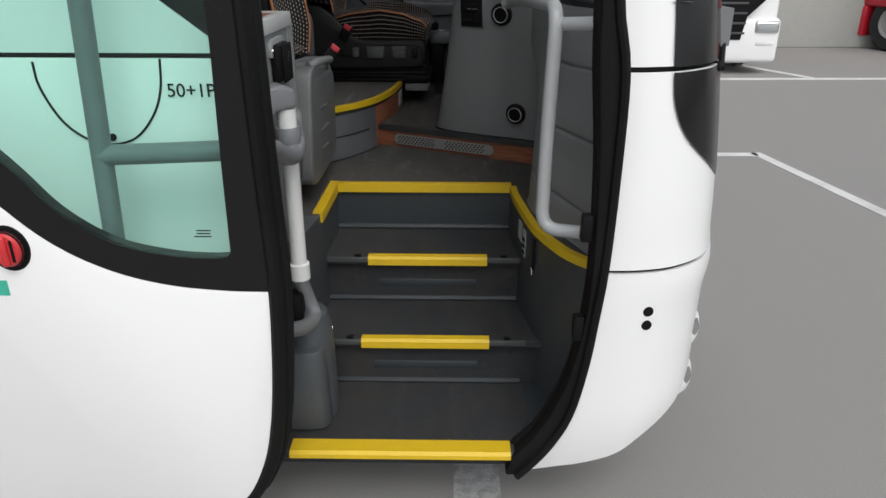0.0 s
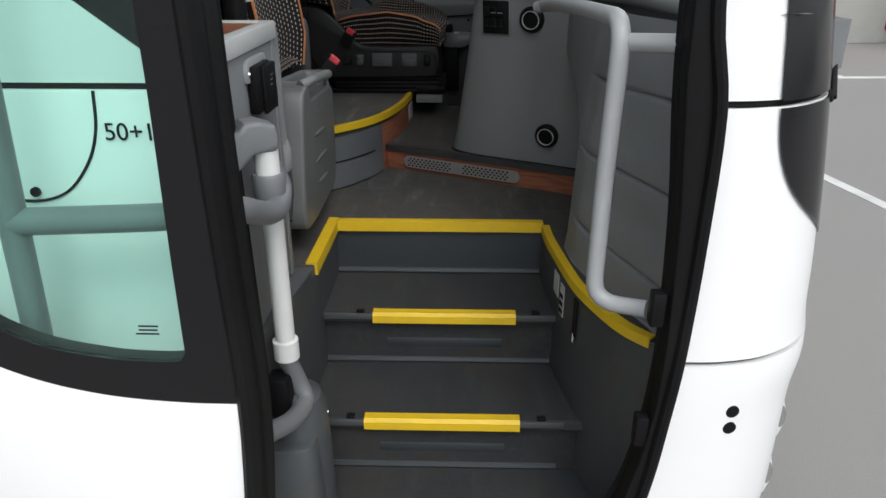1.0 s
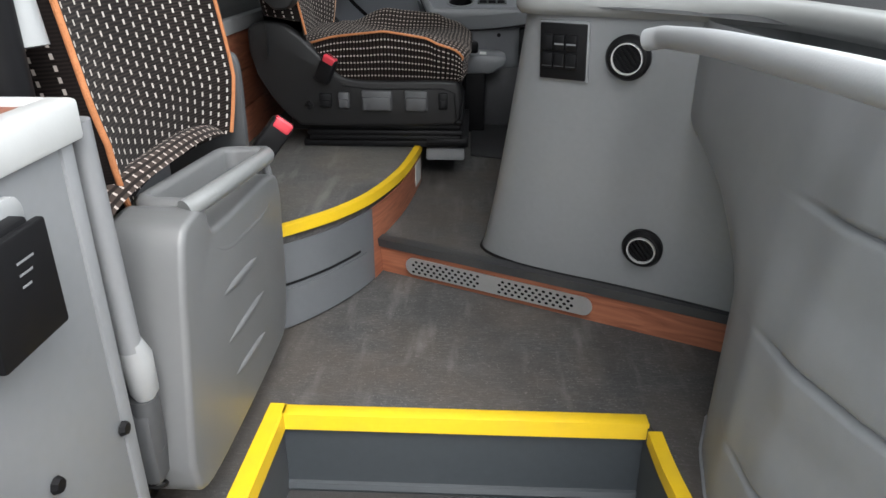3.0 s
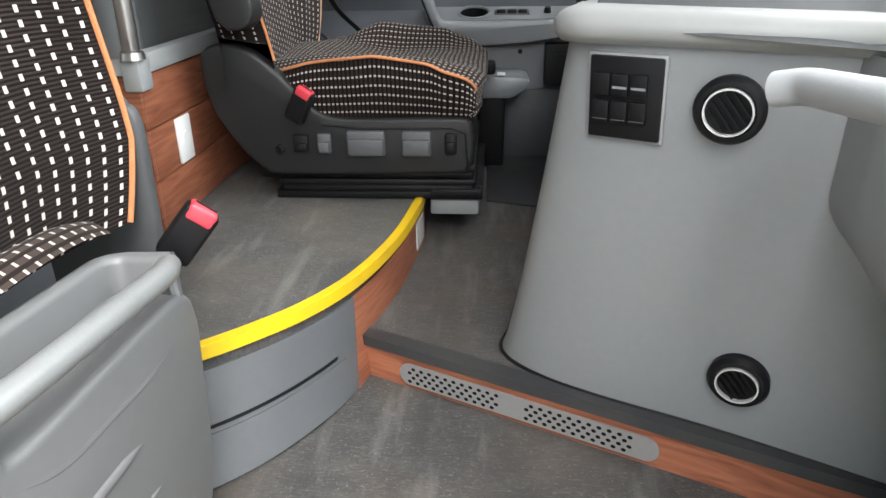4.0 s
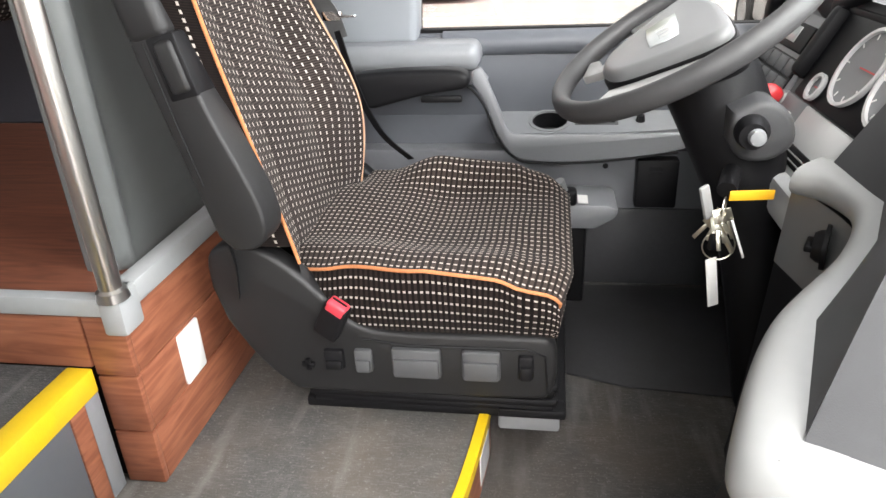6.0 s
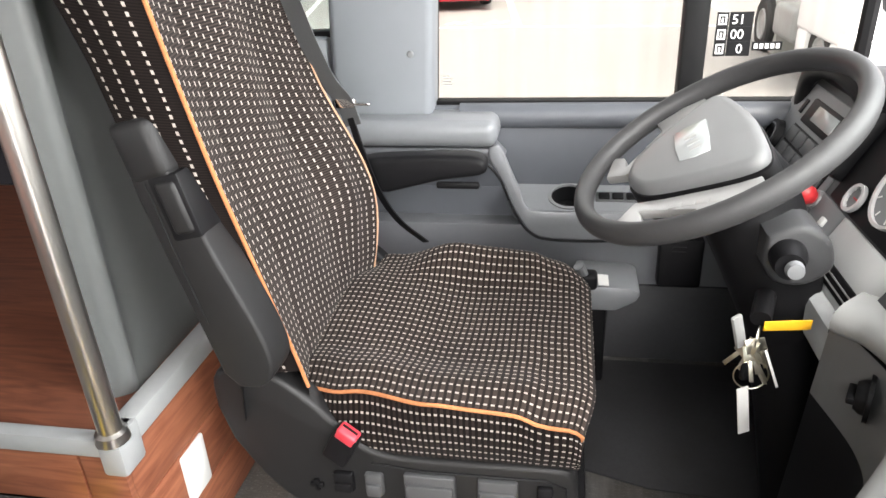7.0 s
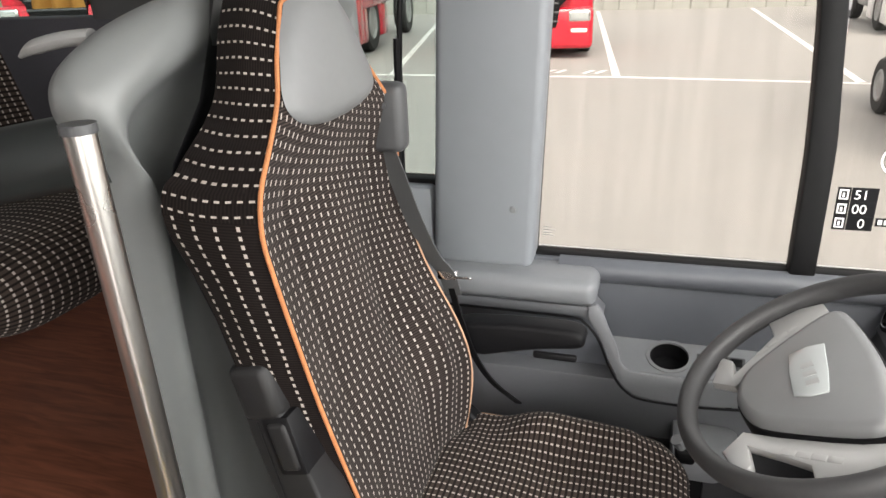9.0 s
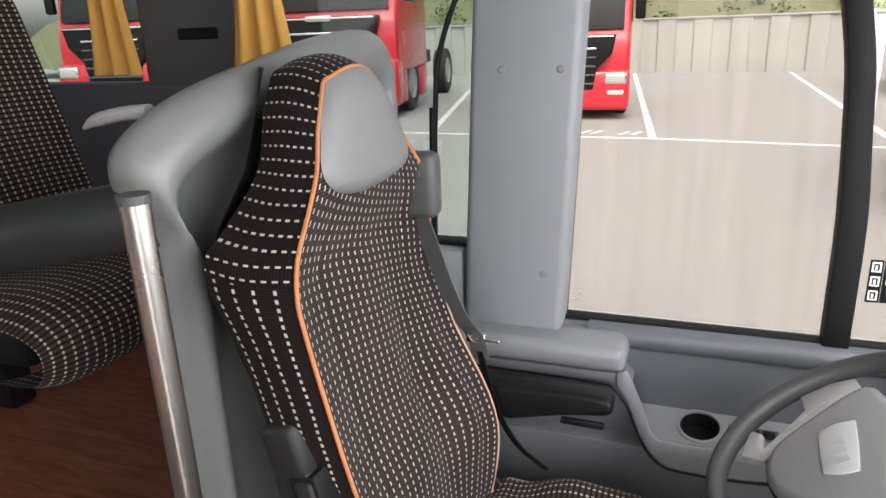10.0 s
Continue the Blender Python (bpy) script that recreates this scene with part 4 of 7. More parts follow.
for k, (w, z) in enumerate(((0.032, 1.081), (0.030, 1.074), (0.038, 1.067))):
    part("glass_mark", box((-0.428 + 0.006 * (k < 2), 1.7415, z), (-0.428 + 0.006 * (k < 2) + w, 1.7425, z + 0.0025)), BLACK, door)
part("grab_bar", tube([(-0.622, 1.83, 1.75), (-0.627, 1.83, 1.549), (-0.642, 1.83, 1.225), (-0.651, 1.83, 1.0), (-0.655, 1.80, 0.92)], 0.023, 14), ARMGREY, door, "grey vertical grab bar inside the door")

# ---- door column with its swing arms ----
col = thing("door_column", "door turning column with white cylinder and grey swing arms", "door mechanism", at=(-0.29, 2.1, 0.33))
part("post", tube([(-0.350, 2.052, 0.5), (-0.350, 2.052, 2.6)], 0.020, 14), BLACK, col, "black upright post")
part("cylinder", lathe([(0, 0.80), (0.028, 0.80), (0.028, 0.845), (0.0215, 0.848), (0.0215, 1.20), (0.0235, 1.205), (0.0245, 1.235), (0.0245, 1.276), (0, 1.276)], pose(-0.290, 2.10, 0), 22), CYLWHITE, col, "white painted cylinder")
part("clamp", lathe([(0.0225, 1.165), (0.031, 1.170), (0.033, 1.195), (0.033, 1.222), (0.030, 1.228), (0.0235, 1.228)], pose(-0.290, 2.10, 0), 24), ARMGREY, col)
part("upper_arm", tube(smooth_path([(-0.287, 2.115, 1.235), (-0.276, 2.130, 1.190), (-0.272, 2.085, 1.165), (-0.274, 2.03, 1.170), (-0.280, 1.964, 1.195), (-0.283, 1.896, 1.225), (-0.31, 1.845, 1.24), (-0.40, 1.832, 1.235), (-0.645, 1.83, 1.225)], 6), 0.0235, 14), ARMGREY, col, "grey curved upper swing arm")
part("lower_arm", tube(smooth_path([(-0.292, 2.10, 0.80), (-0.278, 2.125, 0.72), (-0.262, 2.11, 0.675), (-0.270, 2.02, 0.69), (-0.288, 1.92, 0.735), (-0.30, 1.86, 0.76), (-0.36, 1.82, 0.77), (-0.50, 1.80, 0.77)], 6), 0.021, 14), ARMGREY, col, "grey curved lower swing arm")
part("hinge_block", box((-0.345, 1.78, 1.12), (-0.29, 1.83, 1.20), 0.008), BLACK, col)
part("bearing", box((-0.335, 2.06, 0.66), (-0.285, 2.12, 0.76), 0.01), BLACK, col)
BRK = pose(-0.298, 2.098, 0, 0, 0, 31)
part("bracket", placed(prism([(0.026, 1.280), (0.030, 1.300), (0.024, 1.326), (-0.006, 1.338), (-0.034, 1.336), (-0.046, 1.322), (-0.076, 1.318), (-0.080, 1.236), (-0.068, 1.232), (-0.046, 1.252), (-0.022, 1.274)], -0.034, 0.030, "y", 0.010, 3, caps_only=True), BRK), ARMGREY, col, "grey cast bearing bracket")
part("bracket_bolt", placed(box((-0.068, -0.010, 1.317), (-0.058, -0.003, 1.3205), 0.001), BRK), BLACK, col)
part("pillar_cover", prism(plan([(-0.43, 1.995), (-0.345, 1.995), (-0.334, 2.02), (-0.333, 2.085), (-0.338, 2.106), (-0.43, 2.108)], 3), 0.34, 1.42, "z", 0.006, lean=(-0.006, -0.030), caps_only=True), RUBBER, col, "black lower door pillar")
PEDGREY = material("column_cover_plastic", (0.062, 0.069, 0.075), 0.45, scale=60, bump=0.25, bump_scale=900, bump_dist=0.0004, blotch=0.35, blotch_scale=9, color2=(0.045, 0.048, 0.05))
ped = thing("column_cover", "dark grey rounded cover over the foot of the door column", "cover", at=(-0.29, 2.12, F0))
part("shell", lathe([(0, 0.695), (0.030, 0.692), (0.052, 0.675), (0.062, 0.64), (0.066, 0.55), (0.068, 0.36), (0.068, 0.335), (0, 0.335)], pose(-0.290, 2.135, 0) @ Matrix.Diagonal((1.14, 1.3, 1, 1)), 32), PEDGREY, ped)
part("skirt", prism(plan([(-0.37, 2.02), (-0.24, 2.03), (-0.222, 2.10), (-0.226, 2.20), (-0.27, 2.27), (-0.37, 2.28)], 4), 0.335, 0.60, "z", 0.012, lean=(-0.01, 0.0), caps_only=True), PEDGREY, ped)
part("screw", lathe([(0, 0), (0.007, 0), (0.006, 0.004), (0, 0.004)], pose(-0.222, 2.15, 0.615, 0, 90, 0), 10), CHROME, ped)

# ---- cabinet beside the entrance ----
cab = thing("entrance_cabinet", "grey metal cabinet with wood top edged in pale trim", "cabinet", at=(-0.55, 2.3, F3))
part("body", box((-0.78, 2.09, F3), (-0.347, 2.420, 1.452), 0.006), GREY, cab)
part("front_panel", box((-0.347, 2.095, F3 + 0.03), (-0.342, 2.402, 1.448), 0.002), GREY, cab)
part("corner_post", box((-0.352, 2.402, F3), (-0.339, 2.424, 1.452), 0.005), GREY, cab, "paler corner strip")
part("wood_top", box((-0.78, 2.085, 1.452), (-0.365, 2.408, 1.482)), WOOD, cab, "reddish wood top")
part("top_trim", merge(box((-0.366, 2.07, 1.446), (-0.334, 2.437, 1.486), 0.005), box((-0.78, 2.408, 1.446), (-0.36, 2.437, 1.486), 0.005)), TRIMPALE, cab, "pale grey edge trim")
plate = part("lock_plate", prism(plan([(2.178, 1.388), (2.176, 1.412), (2.188, 1.428), (2.215, 1.432), (2.300, 1.432), (2.318, 1.427), (2.322, 1.412), (2.310, 1.402), (2.235, 1.400), (2.222, 1.395), (2.212, 1.386)], 3), -0.342, -0.333, "x", 0.002), MGREY, cab, "grey steel mounting plate")
part("plate_screw", lathe([(0, 0), (0.006, 0), (0.005, 0.003), (0, 0.003)], pose(-0.333, 2.190, 1.404, 0, 90, 0), 10), CHROME, plate)
part("switch_box", box((-0.341, 2.194, 1.322), (-0.320, 2.306, 1.418), 0.004), BLACK, cab, "black plastic control box")
part("switch_lid", box((-0.321, 2.226, 1.316), (-0.312, 2.316, 1.414), 0.003), BLACK, cab)
for k in range(3):
    part("box_mark", box((-0.3122, 2.268, 1.390 - k * 0.010), (-0.3117, 2.290 - 0.005 * k, 1.392 - k * 0.010)), GREY, cab)
for y, z in ((2.28, 1.16), (2.28, 1.09), (2.40, 1.13), (2.24, 0.95)):
    part("bolt", lathe([(0, 0), (0.009, 0), (0.007, 0.006), (0, 0.006)], pose(-0.341, y, z, 0, 90, 0), 8), BLACK, cab)
pole = thing("partition_post", "black upright post behind the entrance cabinet", "post", at=(-0.44, 2.49, F3))
part("tube", tube([(-0.440, 2.492, F3), (-0.440, 2.492, 3.0)], 0.026, 16), BLACK, pole)
part("foot", lathe([(0, 0), (0.042, 0), (0.042, 0.012), (0.031, 0.02), (0, 0.02)], pose(-0.440, 2.492, F3), 18), BLACK, pole)

# ---- right-hand grab rail ----
rail = thing("grab_rail", "pale grey powder-coated grab rail beside the entrance steps", "grab rail", at=(0.39, 2.1, 0.95))
part("bar", tube(rounded_path([(0.318, 2.985, 1.472), (0.338, 2.96, 1.480), (0.350, 2.75, 1.498), (0.362, 2.42, 1.514), (0.378, 2.075, 1.522), (0.374, 2.088, 1.25), (0.372, 2.085, 0.958), (0.470, 2.025, 0.972)], 0.065), 0.0178, 16), RAILGREY, rail)
part("cross_bar", tube([(0.388, 2.088, 1.482), (0.472, 1.985, 1.492)], 0.0165, 14), RAILGREY, rail)
part("collar", lathe([(0.0165, 0), (0.026, 0), (0.026, 0.012), (0.0165, 0.012)], look((0.466, 1.992, 1.491), (0.388, 2.088, 1.482)), 16), BLACK, rail)

# ---- padded stair wall, console and dashboard ----
def pad_plan(u, z):
    pts = [(0.545, 2.02), (0.520, 2.14), (0.470, 2.28), (0.425, 2.40), (0.398, 2.50), (0.392, 2.60), (0.418, 2.72), (0.455, 2.81), (0.52, 2.875), (0.62, 2.93)]
    high = pts[:5] + [(0.392, 2.62), (0.398, 2.76), (0.410, 2.88), (0.420, 2.965), (0.425, 3.05)]
    w = max(0.0, min(1.0, (z - 1.10) / 0.24))
    w = w * w * (3 - 2 * w)
    pts = [(a[0] + (b[0] - a[0]) * w, a[1] + (b[1] - a[1]) * w) for a, b in zip(pts, high)]
    k = u * (len(pts) - 1)
    i = min(int(k), len(pts) - 2)
    p = smooth_path([(*q, 0) for q in pts], 1)
    v = p[i].lerp(p[i + 1], k - i)
    top = max(0.0, (z - F3) / 0.6)
    lean = 0.035 * top + 0.05 * max(0.0, top - 0.55)
    if u > 0.5:
        lean *= max(0.0, 1 - (u - 0.5) / 0.4)
    return Vector((v.x + lean, v.y, z))


pad = thing("padded_panel", "grey padded vinyl panel with stitched grooves beside the steps", "padded panel", at=(0.45, 2.4, F3))
SEAMS = ((1.342, 0.02), (1.160, 0.0), (0.968, -0.04))


def pad_at(u, v):
    z = F3 + (1.50 - F3) * v
    p = pad_plan(u, z)
    g = 0.0
    for zs, slope in SEAMS:
        d = z - (zs - slope * (u - 0.35))
        g += 0.009 * math.exp(-(d / 0.0045) ** 2) - 0.004 * math.exp(-((d - 0.045) / 0.04) ** 2) - 0.003 * math.exp(-((d + 0.035) / 0.03) ** 2)
    g *= lerp([(0.0, 1.0), (0.44, 1.0), (0.56, 0.1), (0.62, 0.0), (1.0, 0.0)], u)
    return (p.x + g, p.y + 0.3 * g, p.z)


pb = sheet(pad_at, 60, 150, 0.0)
part("cushion", pb, VINYL, pad, angle=60)
part("base_trim", tube([pad_plan(i / 40, F3 + 0.004) for i in range(41)], 0.004, 6), VINYL, pad)
wl1 = thing("step_label", "small white label on the side of the stairwell", "label", at=(0.365, 2.52, 0.77))
part("card", prism([(0.3618, 2.553), (0.3672, 2.502), (0.3652, 2.5015), (0.3598, 2.5525)], 0.748, 0.812, "z"), TRIMPALE, wl1)
wl2 = thing("warning_label", "white label with dark bars on the side of the stairwell", "label", at=(0.375, 2.45, 0.76))
part("card", prism([(0.3695, 2.480), (0.3745, 2.446), (0.3725, 2.4455), (0.3675, 2.4795)], 0.716, 0.806, "z"), TRIMPALE, wl2)
for k in range(3):
    part("illegible_bar", prism([(0.3678, 2.476), (0.3722, 2.450), (0.3712, 2.4495), (0.3668, 2.4755)], 0.722 + k * 0.022, 0.735 + k * 0.022, "z"), BLACK, wl2)
lv = thing("seat_belt_stub", "dark strap end hanging beside the steps", "strap", at=(0.39, 2.36, 0.75))
part("strap", box((0.385, 2.335, 0.72), (0.391, 2.362, 0.82), 0.002), BLACK, lv)
part("metal_tip", box((0.383, 2.338, 0.70), (0.390, 2.358, 0.728), 0.002), CHROME, lv)

LEDGEGREY = material("ledge_plastic", (0.20, 0.203, 0.200), 0.42, scale=60, var=0.04, bump=0.2, bump_scale=1100, bump_dist=0.0003, blotch=0.15, blotch_scale=5, color2=(0.165, 0.166, 0.160))
con = thing("front_console", "large grey moulded console with rounded corner and pale top ledge", "console", at=(0.3, 3.2, FU))
BASE = [(0.72, 2.935), (0.40, 3.118), (0.22, 3.205), (0.125, 3.262), (0.068, 3.325), (0.070, 3.39), (0.12, 3.48), (0.24, 3.62), (0.31, 3.76), (0.33, 3.90)]
TOPL = [(0.68, 2.92), (0.45, 3.03), (0.31, 3.098), (0.20, 3.146), (0.142, 3.190), (0.150, 3.245), (0.215, 3.40), (0.335, 3.565), (0.395, 3.70), (0.365, 3.89)]
BASE, TOPL = plan(BASE, 6), plan(TOPL, 6)


def console_at(u, v):
    k = u * (len(BASE) - 1)
    i = min(int(k), len(BASE) - 2)
    a = Vector(BASE[i]).lerp(Vector(BASE[i + 1]), k - i)
    b = Vector(TOPL[i]).lerp(Vector(TOPL[i + 1]), k - i)
    w = v ** 0.8
    p = a.lerp(b, w)
    return (p.x, p.y, FU + (1.50 - FU) * v)


part("body", sheet(lambda u, v: console_at(u * 0.56, v), 60, 20, 0.0), GREY, con, angle=60)
# Same console turned to the footwell; its shadow is put in as black colour.
part("inner_face_shade", sheet(lambda u, v: console_at(0.56 + u * 0.44, v), 48, 20, 0.0), BLACK, con, "footwell side of the console, blackened for its shadow", angle=60)
part("foot_trim", tube([Vector((p[0], p[1], FU + 0.004)) for p in BASE[:34]], 0.004, 6), BLACK, con)
LEDGE = [(0.62, 2.02), (0.595, 2.2), (0.575, 2.45), (0.56, 2.70), (0.52, 2.92), (0.43, 3.035), (0.31, 3.098), (0.20, 3.146), (0.140, 3.178), (0.142, 3.228), (0.215, 3.40), (0.335, 3.565), (0.398, 3.70), (0.388, 3.80), (0.352, 3.845)]
LP = smooth_path([(x, y, 0) for x, y in LEDGE], 10)


LEDGEPROF = [(v.x, v.y) for v in smooth_path([(-0.008, 1.495, 0), (-0.017, 1.505, 0), (-0.017, 1.519, 0), (-0.006, 1.531, 0), (0.014, 1.536, 0), (0.060, 1.537, 0)], 4)]


def ledge_at(u, v):
    k = u * (len(LP) - 1)
    i = min(int(k), len(LP) - 2)
    p = LP[i].lerp(LP[i + 1], k - i)
    t = (LP[min(i + 1, len(LP) - 1)] - LP[max(i - 1, 0)]).normalized()
    nrm = Vector((t.y, -t.x, 0))
    if i < 4:
        nrm = Vector((1, 0, 0))
    prof = LEDGEPROF
    kk = v * (len(prof) - 1)
    j = min(int(kk), len(prof) - 2)
    f = kk - j
    d, z = prof[j][0] * (1 - f) + prof[j + 1][0] * f, prof[j][1] * (1 - f) + prof[j + 1][1] * f
    return (p.x + nrm.x * d, p.y + nrm.y * d, z)


part("ledge", sheet(ledge_at, 140, 20, 0.0), LEDGEGREY, con, "pale grey rounded ledge", angle=60)
part("ledge_gap", tube([(p.x, p.y, 1.498) for p in LP[44:]], 0.0035, 6), BLACK, con)


def face_pose(x, z):
    """A pose on the console's entrance face: z axis out of the face."""
    v = (z - FU) / (1.50 - FU)
    best = min((i / 400 for i in range(10, 230)), key=lambda u: abs(console_at(u, v)[0] - x))
    p, q = Vector(console_at(best, v)), Vector(console_at(best + 0.01, v))
    r = Vector(console_at(best, min(1, v + 0.05)))
    tx = (p - q).normalized()
    up = (r - p).normalized()
    nz = tx.cross(up).normalized()
    if nz.y > 0:
        nz = -nz
    m = Matrix((tx, nz.cross(tx), nz)).transposed().to_4x4()
    m.translation = p
    return m


BRIGHT = material("satin_bright_ring", (0.55, 0.55, 0.55), 0.35, metal=0.3, var=0.03, bump=0.0)
for x, z in ((0.316, 1.428), (0.385, 1.052)):
    m = face_pose(x, z)
    vent = thing("air_vent", "round black air vent with bright ring in the grey console", "air vent", "console air vents", at=m.translation)
    part("housing", lathe([(0, 0.0), (0.040, 0.0), (0.041, 0.012), (0.036, 0.020), (0.031, 0.021), (0.029, 0.016), (0, 0.015)], m, 30), BLACK, vent)
    part("ring", lathe([(0.0264, 0.016), (0.0284, 0.016), (0.0284, 0.0225), (0.0264, 0.0225)], m, 30, closed=True), BRIGHT, vent, "thin bright ring")
    for k in range(5):
        w = 0.022 * math.sqrt(1 - ((k - 2) / 3.2) ** 2)
        part("vane", placed(box((-0.0013, -w, 0.0145), (0.0013, w, 0.0215)), m @ Matrix.Rotation(radians(38), 4, "Z") @ Matrix.Translation(((k - 2) * 0.0085, 0, 0))), BLACK, vent)

pm = face_pose(0.205, 1.430)
pan = thing("switch_panel", "black switch panel with grey rocker switches in the console", "switch panel", at=pm.translation)


part("recess_rim", placed(box((-0.050, -0.056, -0.004), (0.050, 0.056, 0.005), 0.004), pm), GREY, pan)
part("plate", placed(box((-0.046, -0.052, 0.0), (0.046, 0.052, 0.008), 0.003), pm), BLACK, pan)
for r in range(2):
    for c in range(3):
        x, y = -0.029 + c * 0.0235, 0.018 - r * 0.034
        part("rocker", placed(box((x - 0.0105, y - 0.014, 0.006), (x + 0.0105, y + 0.014, 0.0135), 0.002), pm), BLACK, pan)
        if r == 0 and c > 0 or r == 1:
            part("lamp_bar", placed(box((x - 0.009, y - (0.004 if r == 0 else 0.010), 0.0135), (x + 0.009, y - (0.001 if r == 0 else 0.009), 0.0142)), pm), GREY if r == 0 else DGREY, pan)

DASHGREY = material("dashboard_skin", (0.034, 0.035, 0.037), 0.6, scale=80, var=0.08, bump=0.4, bump_scale=700, bump_dist=0.0006, blotch=0.15, blotch_scale=4)
dash = thing("dashboard", "dark grey dashboard with sloping top and instrument hood", "dashboard", at=(0.6, 3.6, 1.4))
DLOW = [(0.168, 3.212, 1.534), (0.30, 3.138, 1.534), (0.43, 3.075, 1.534), (0.54, 2.95, 1.534), (0.585, 2.7, 1.534), (0.605, 2.3, 1.534), (0.63, 2.03, 1.534)]
DTOP = [(0.352, 3.47, 1.66), (0.44, 3.52, 1.70), (0.55, 3.5, 1.735), (0.70, 3.35, 1.75), (0.82, 3.0, 1.74), (0.86, 2.6, 1.70), (0.86, 2.15, 1.62)]


def along(pts, u):
    k = u * (len(pts) - 1)
    i = min(int(k), len(pts) - 2)
    return Vector(pts[i]).lerp(Vector(pts[i + 1]), k - i)


part("upper_slope", sheet(lambda u, v: along(DLOW, u).lerp(along(DTOP, u), 1.14 * v - 0.14) + Vector((0, 0, 0.02 * math.sin(math.pi * max(0.0, 1.14 * v - 0.14)))), 36, 14, 0.0), DASHGREY, dash, angle=60)
part("slope_groove", tube([along(DLOW, 0.3 + 0.7 * i / 30).lerp(along(DTOP, 0.3 + 0.7 * i / 30), 0.30) + Vector((0, 0, 0.0165)) for i in range(31)], 0.004, 6), BLACK, dash)
DIN = [(0.168, 3.212, 1.534), (0.232, 3.39, 1.534), (0.350, 3.56, 1.534), (0.413, 3.70, 1.534), (0.395, 3.86, 1.52)]
DIT = [(0.172, 3.22, 1.54), (0.352, 3.47, 1.66), (0.44, 3.62, 1.715), (0.52, 3.75, 1.74), (0.54, 3.88, 1.74)]
part("inner_slope", sheet(lambda u, v: along(DIN, u).lerp(along(DIT, u), v), 24, 10, 0.0), DASHGREY, dash, angle=60)
part("top", prism([(0.352, 3.47), (0.44, 3.52), (0.55, 3.5), (0.70, 3.35), (0.82, 3.0), (0.92, 2.6), (0.92, 4.66), (0.62, 4.66), (0.56, 4.2), (0.53, 3.80), (0.44, 3.62)], 1.655, 1.665), DGREY, dash)
part("bulk", prism([(0.64, 2.3), (0.80, 2.45), (0.86, 4.4), (0.55, 4.62), (0.47, 4.0), (0.45, 3.6), (0.6, 3.0)], FU + 0.02, 1.42), BLACK, dash)
part("under_slope", prism([(0.60, 2.06), (0.84, 2.2), (0.86, 4.4), (0.55, 4.62), (0.47, 4.0), (0.46, 3.6), (0.55, 3.1), (0.58, 2.7)], 1.42, 1.512), GREY, dash)

# driver's instruments, facing the wheel
INP = pose(0.462, 4.18, 1.585, 0, -62, 0)
part("instrument_panel", placed(box((-0.16, -0.40, -0.05), (0.17, 0.46, 0.0), 0.02), INP), DGREY, dash, "grey instrument panel")
part("lower_band", prism([(3.87, 1.40), (4.62, 1.40), (4.62, 1.47), (3.87, 1.47)], 0.36, 0.46, "x", 0.015), MGREY, dash, "paler lower panel edge")
hood = [(0.50, 4.62, 1.60), (0.50, 4.60, 1.70), (0.505, 4.50, 1.745), (0.515, 4.38, 1.735), (0.53, 4.30, 1.70), (0.53, 4.26, 1.72), (0.535, 4.12, 1.78), (0.54, 3.95, 1.78), (0.53, 3.82, 1.72), (0.50, 3.76, 1.62)]
part("hood", tube(smooth_path(hood, 5), 0.030, 12, flat=0.6), BLACK, dash, "black hood over the instruments")
part("hood_top", prism([(0.52, 3.80), (0.90, 3.7), (0.91, 4.62), (0.52, 4.62)], 1.69, 1.72, "z", 0.01), BLACK, dash)
part("binnacle", placed(box((-0.028, -0.40, -0.004), (0.165, 0.030, 0.006), 0.02), INP), BLACK, dash, "black recessed gauge binnacle")
for gx, gy, gr in ((0.062, -0.165, 0.066), (0.062, -0.315, 0.066), (0.002, -0.062, 0.023)):
    g = part("gauge", placed(lathe([(0, 0.007), (gr, 0.007), (gr, 0.012), (0, 0.010)], Matrix(), 30), INP @ Matrix.Translation((gx, gy, 0))), GREY, dash, "round dial")
    part("bezel", lathe([(gr - 0.003, 0.010), (gr + 0.003, 0.010), (gr + 0.003, 0.018), (gr - 0.003, 0.018)], INP @ Matrix.Translation((gx, gy, 0)), 30, closed=True), BRIGHT, g)
    part("needle", placed(box((-0.0012, -gr * 0.8, 0.012), (0.0012, 0.004, 0.014)), INP @ Matrix.Translation((gx, gy, 0))), RED, g)
    for k in range(9):
        a = radians(-140 + 35 * k)
        part("tick", placed(box((-0.0012, gr * 0.76, 0.0125), (0.0012, gr * 0.9, 0.0135)), INP @ Matrix.Translation((gx, gy, 0)) @ Matrix.Rotation(a, 4, "Z")), LABEL, g)
part("display", placed(box((-0.150, -0.40, 0.002), (-0.030, -0.070, 0.010), 0.006), INP), TRIMPALE, dash, "pale grey lower fascia")
part("dial_surround", placed(box((-0.150, -0.068, -0.002), (-0.030, 0.052, 0.006), 0.008), INP), GREY, dash, "mid-grey panel beside the dials")
part("face_plate", placed(box((-0.085, 0.060, -0.002), (0.112, 0.475, 0.004), 0.012), INP), GREY, dash, "mid-grey switch fascia")
part("fascia_cheek", placed(box((0.0, 0.028, -0.01), (0.14, 0.062, 0.030), 0.012), INP), BLACK, dash, "black cheek between fascia and dials")
part("radio", placed(box((0.034, 0.115, -0.002), (0.090, 0.345, 0.010), 0.004), INP), BLACK, dash, "black radio with pale display")
part("radio_display", placed(box((0.048, 0.175, 0.009), (0.082, 0.295, 0.012), 0.001), INP), LCD, dash)
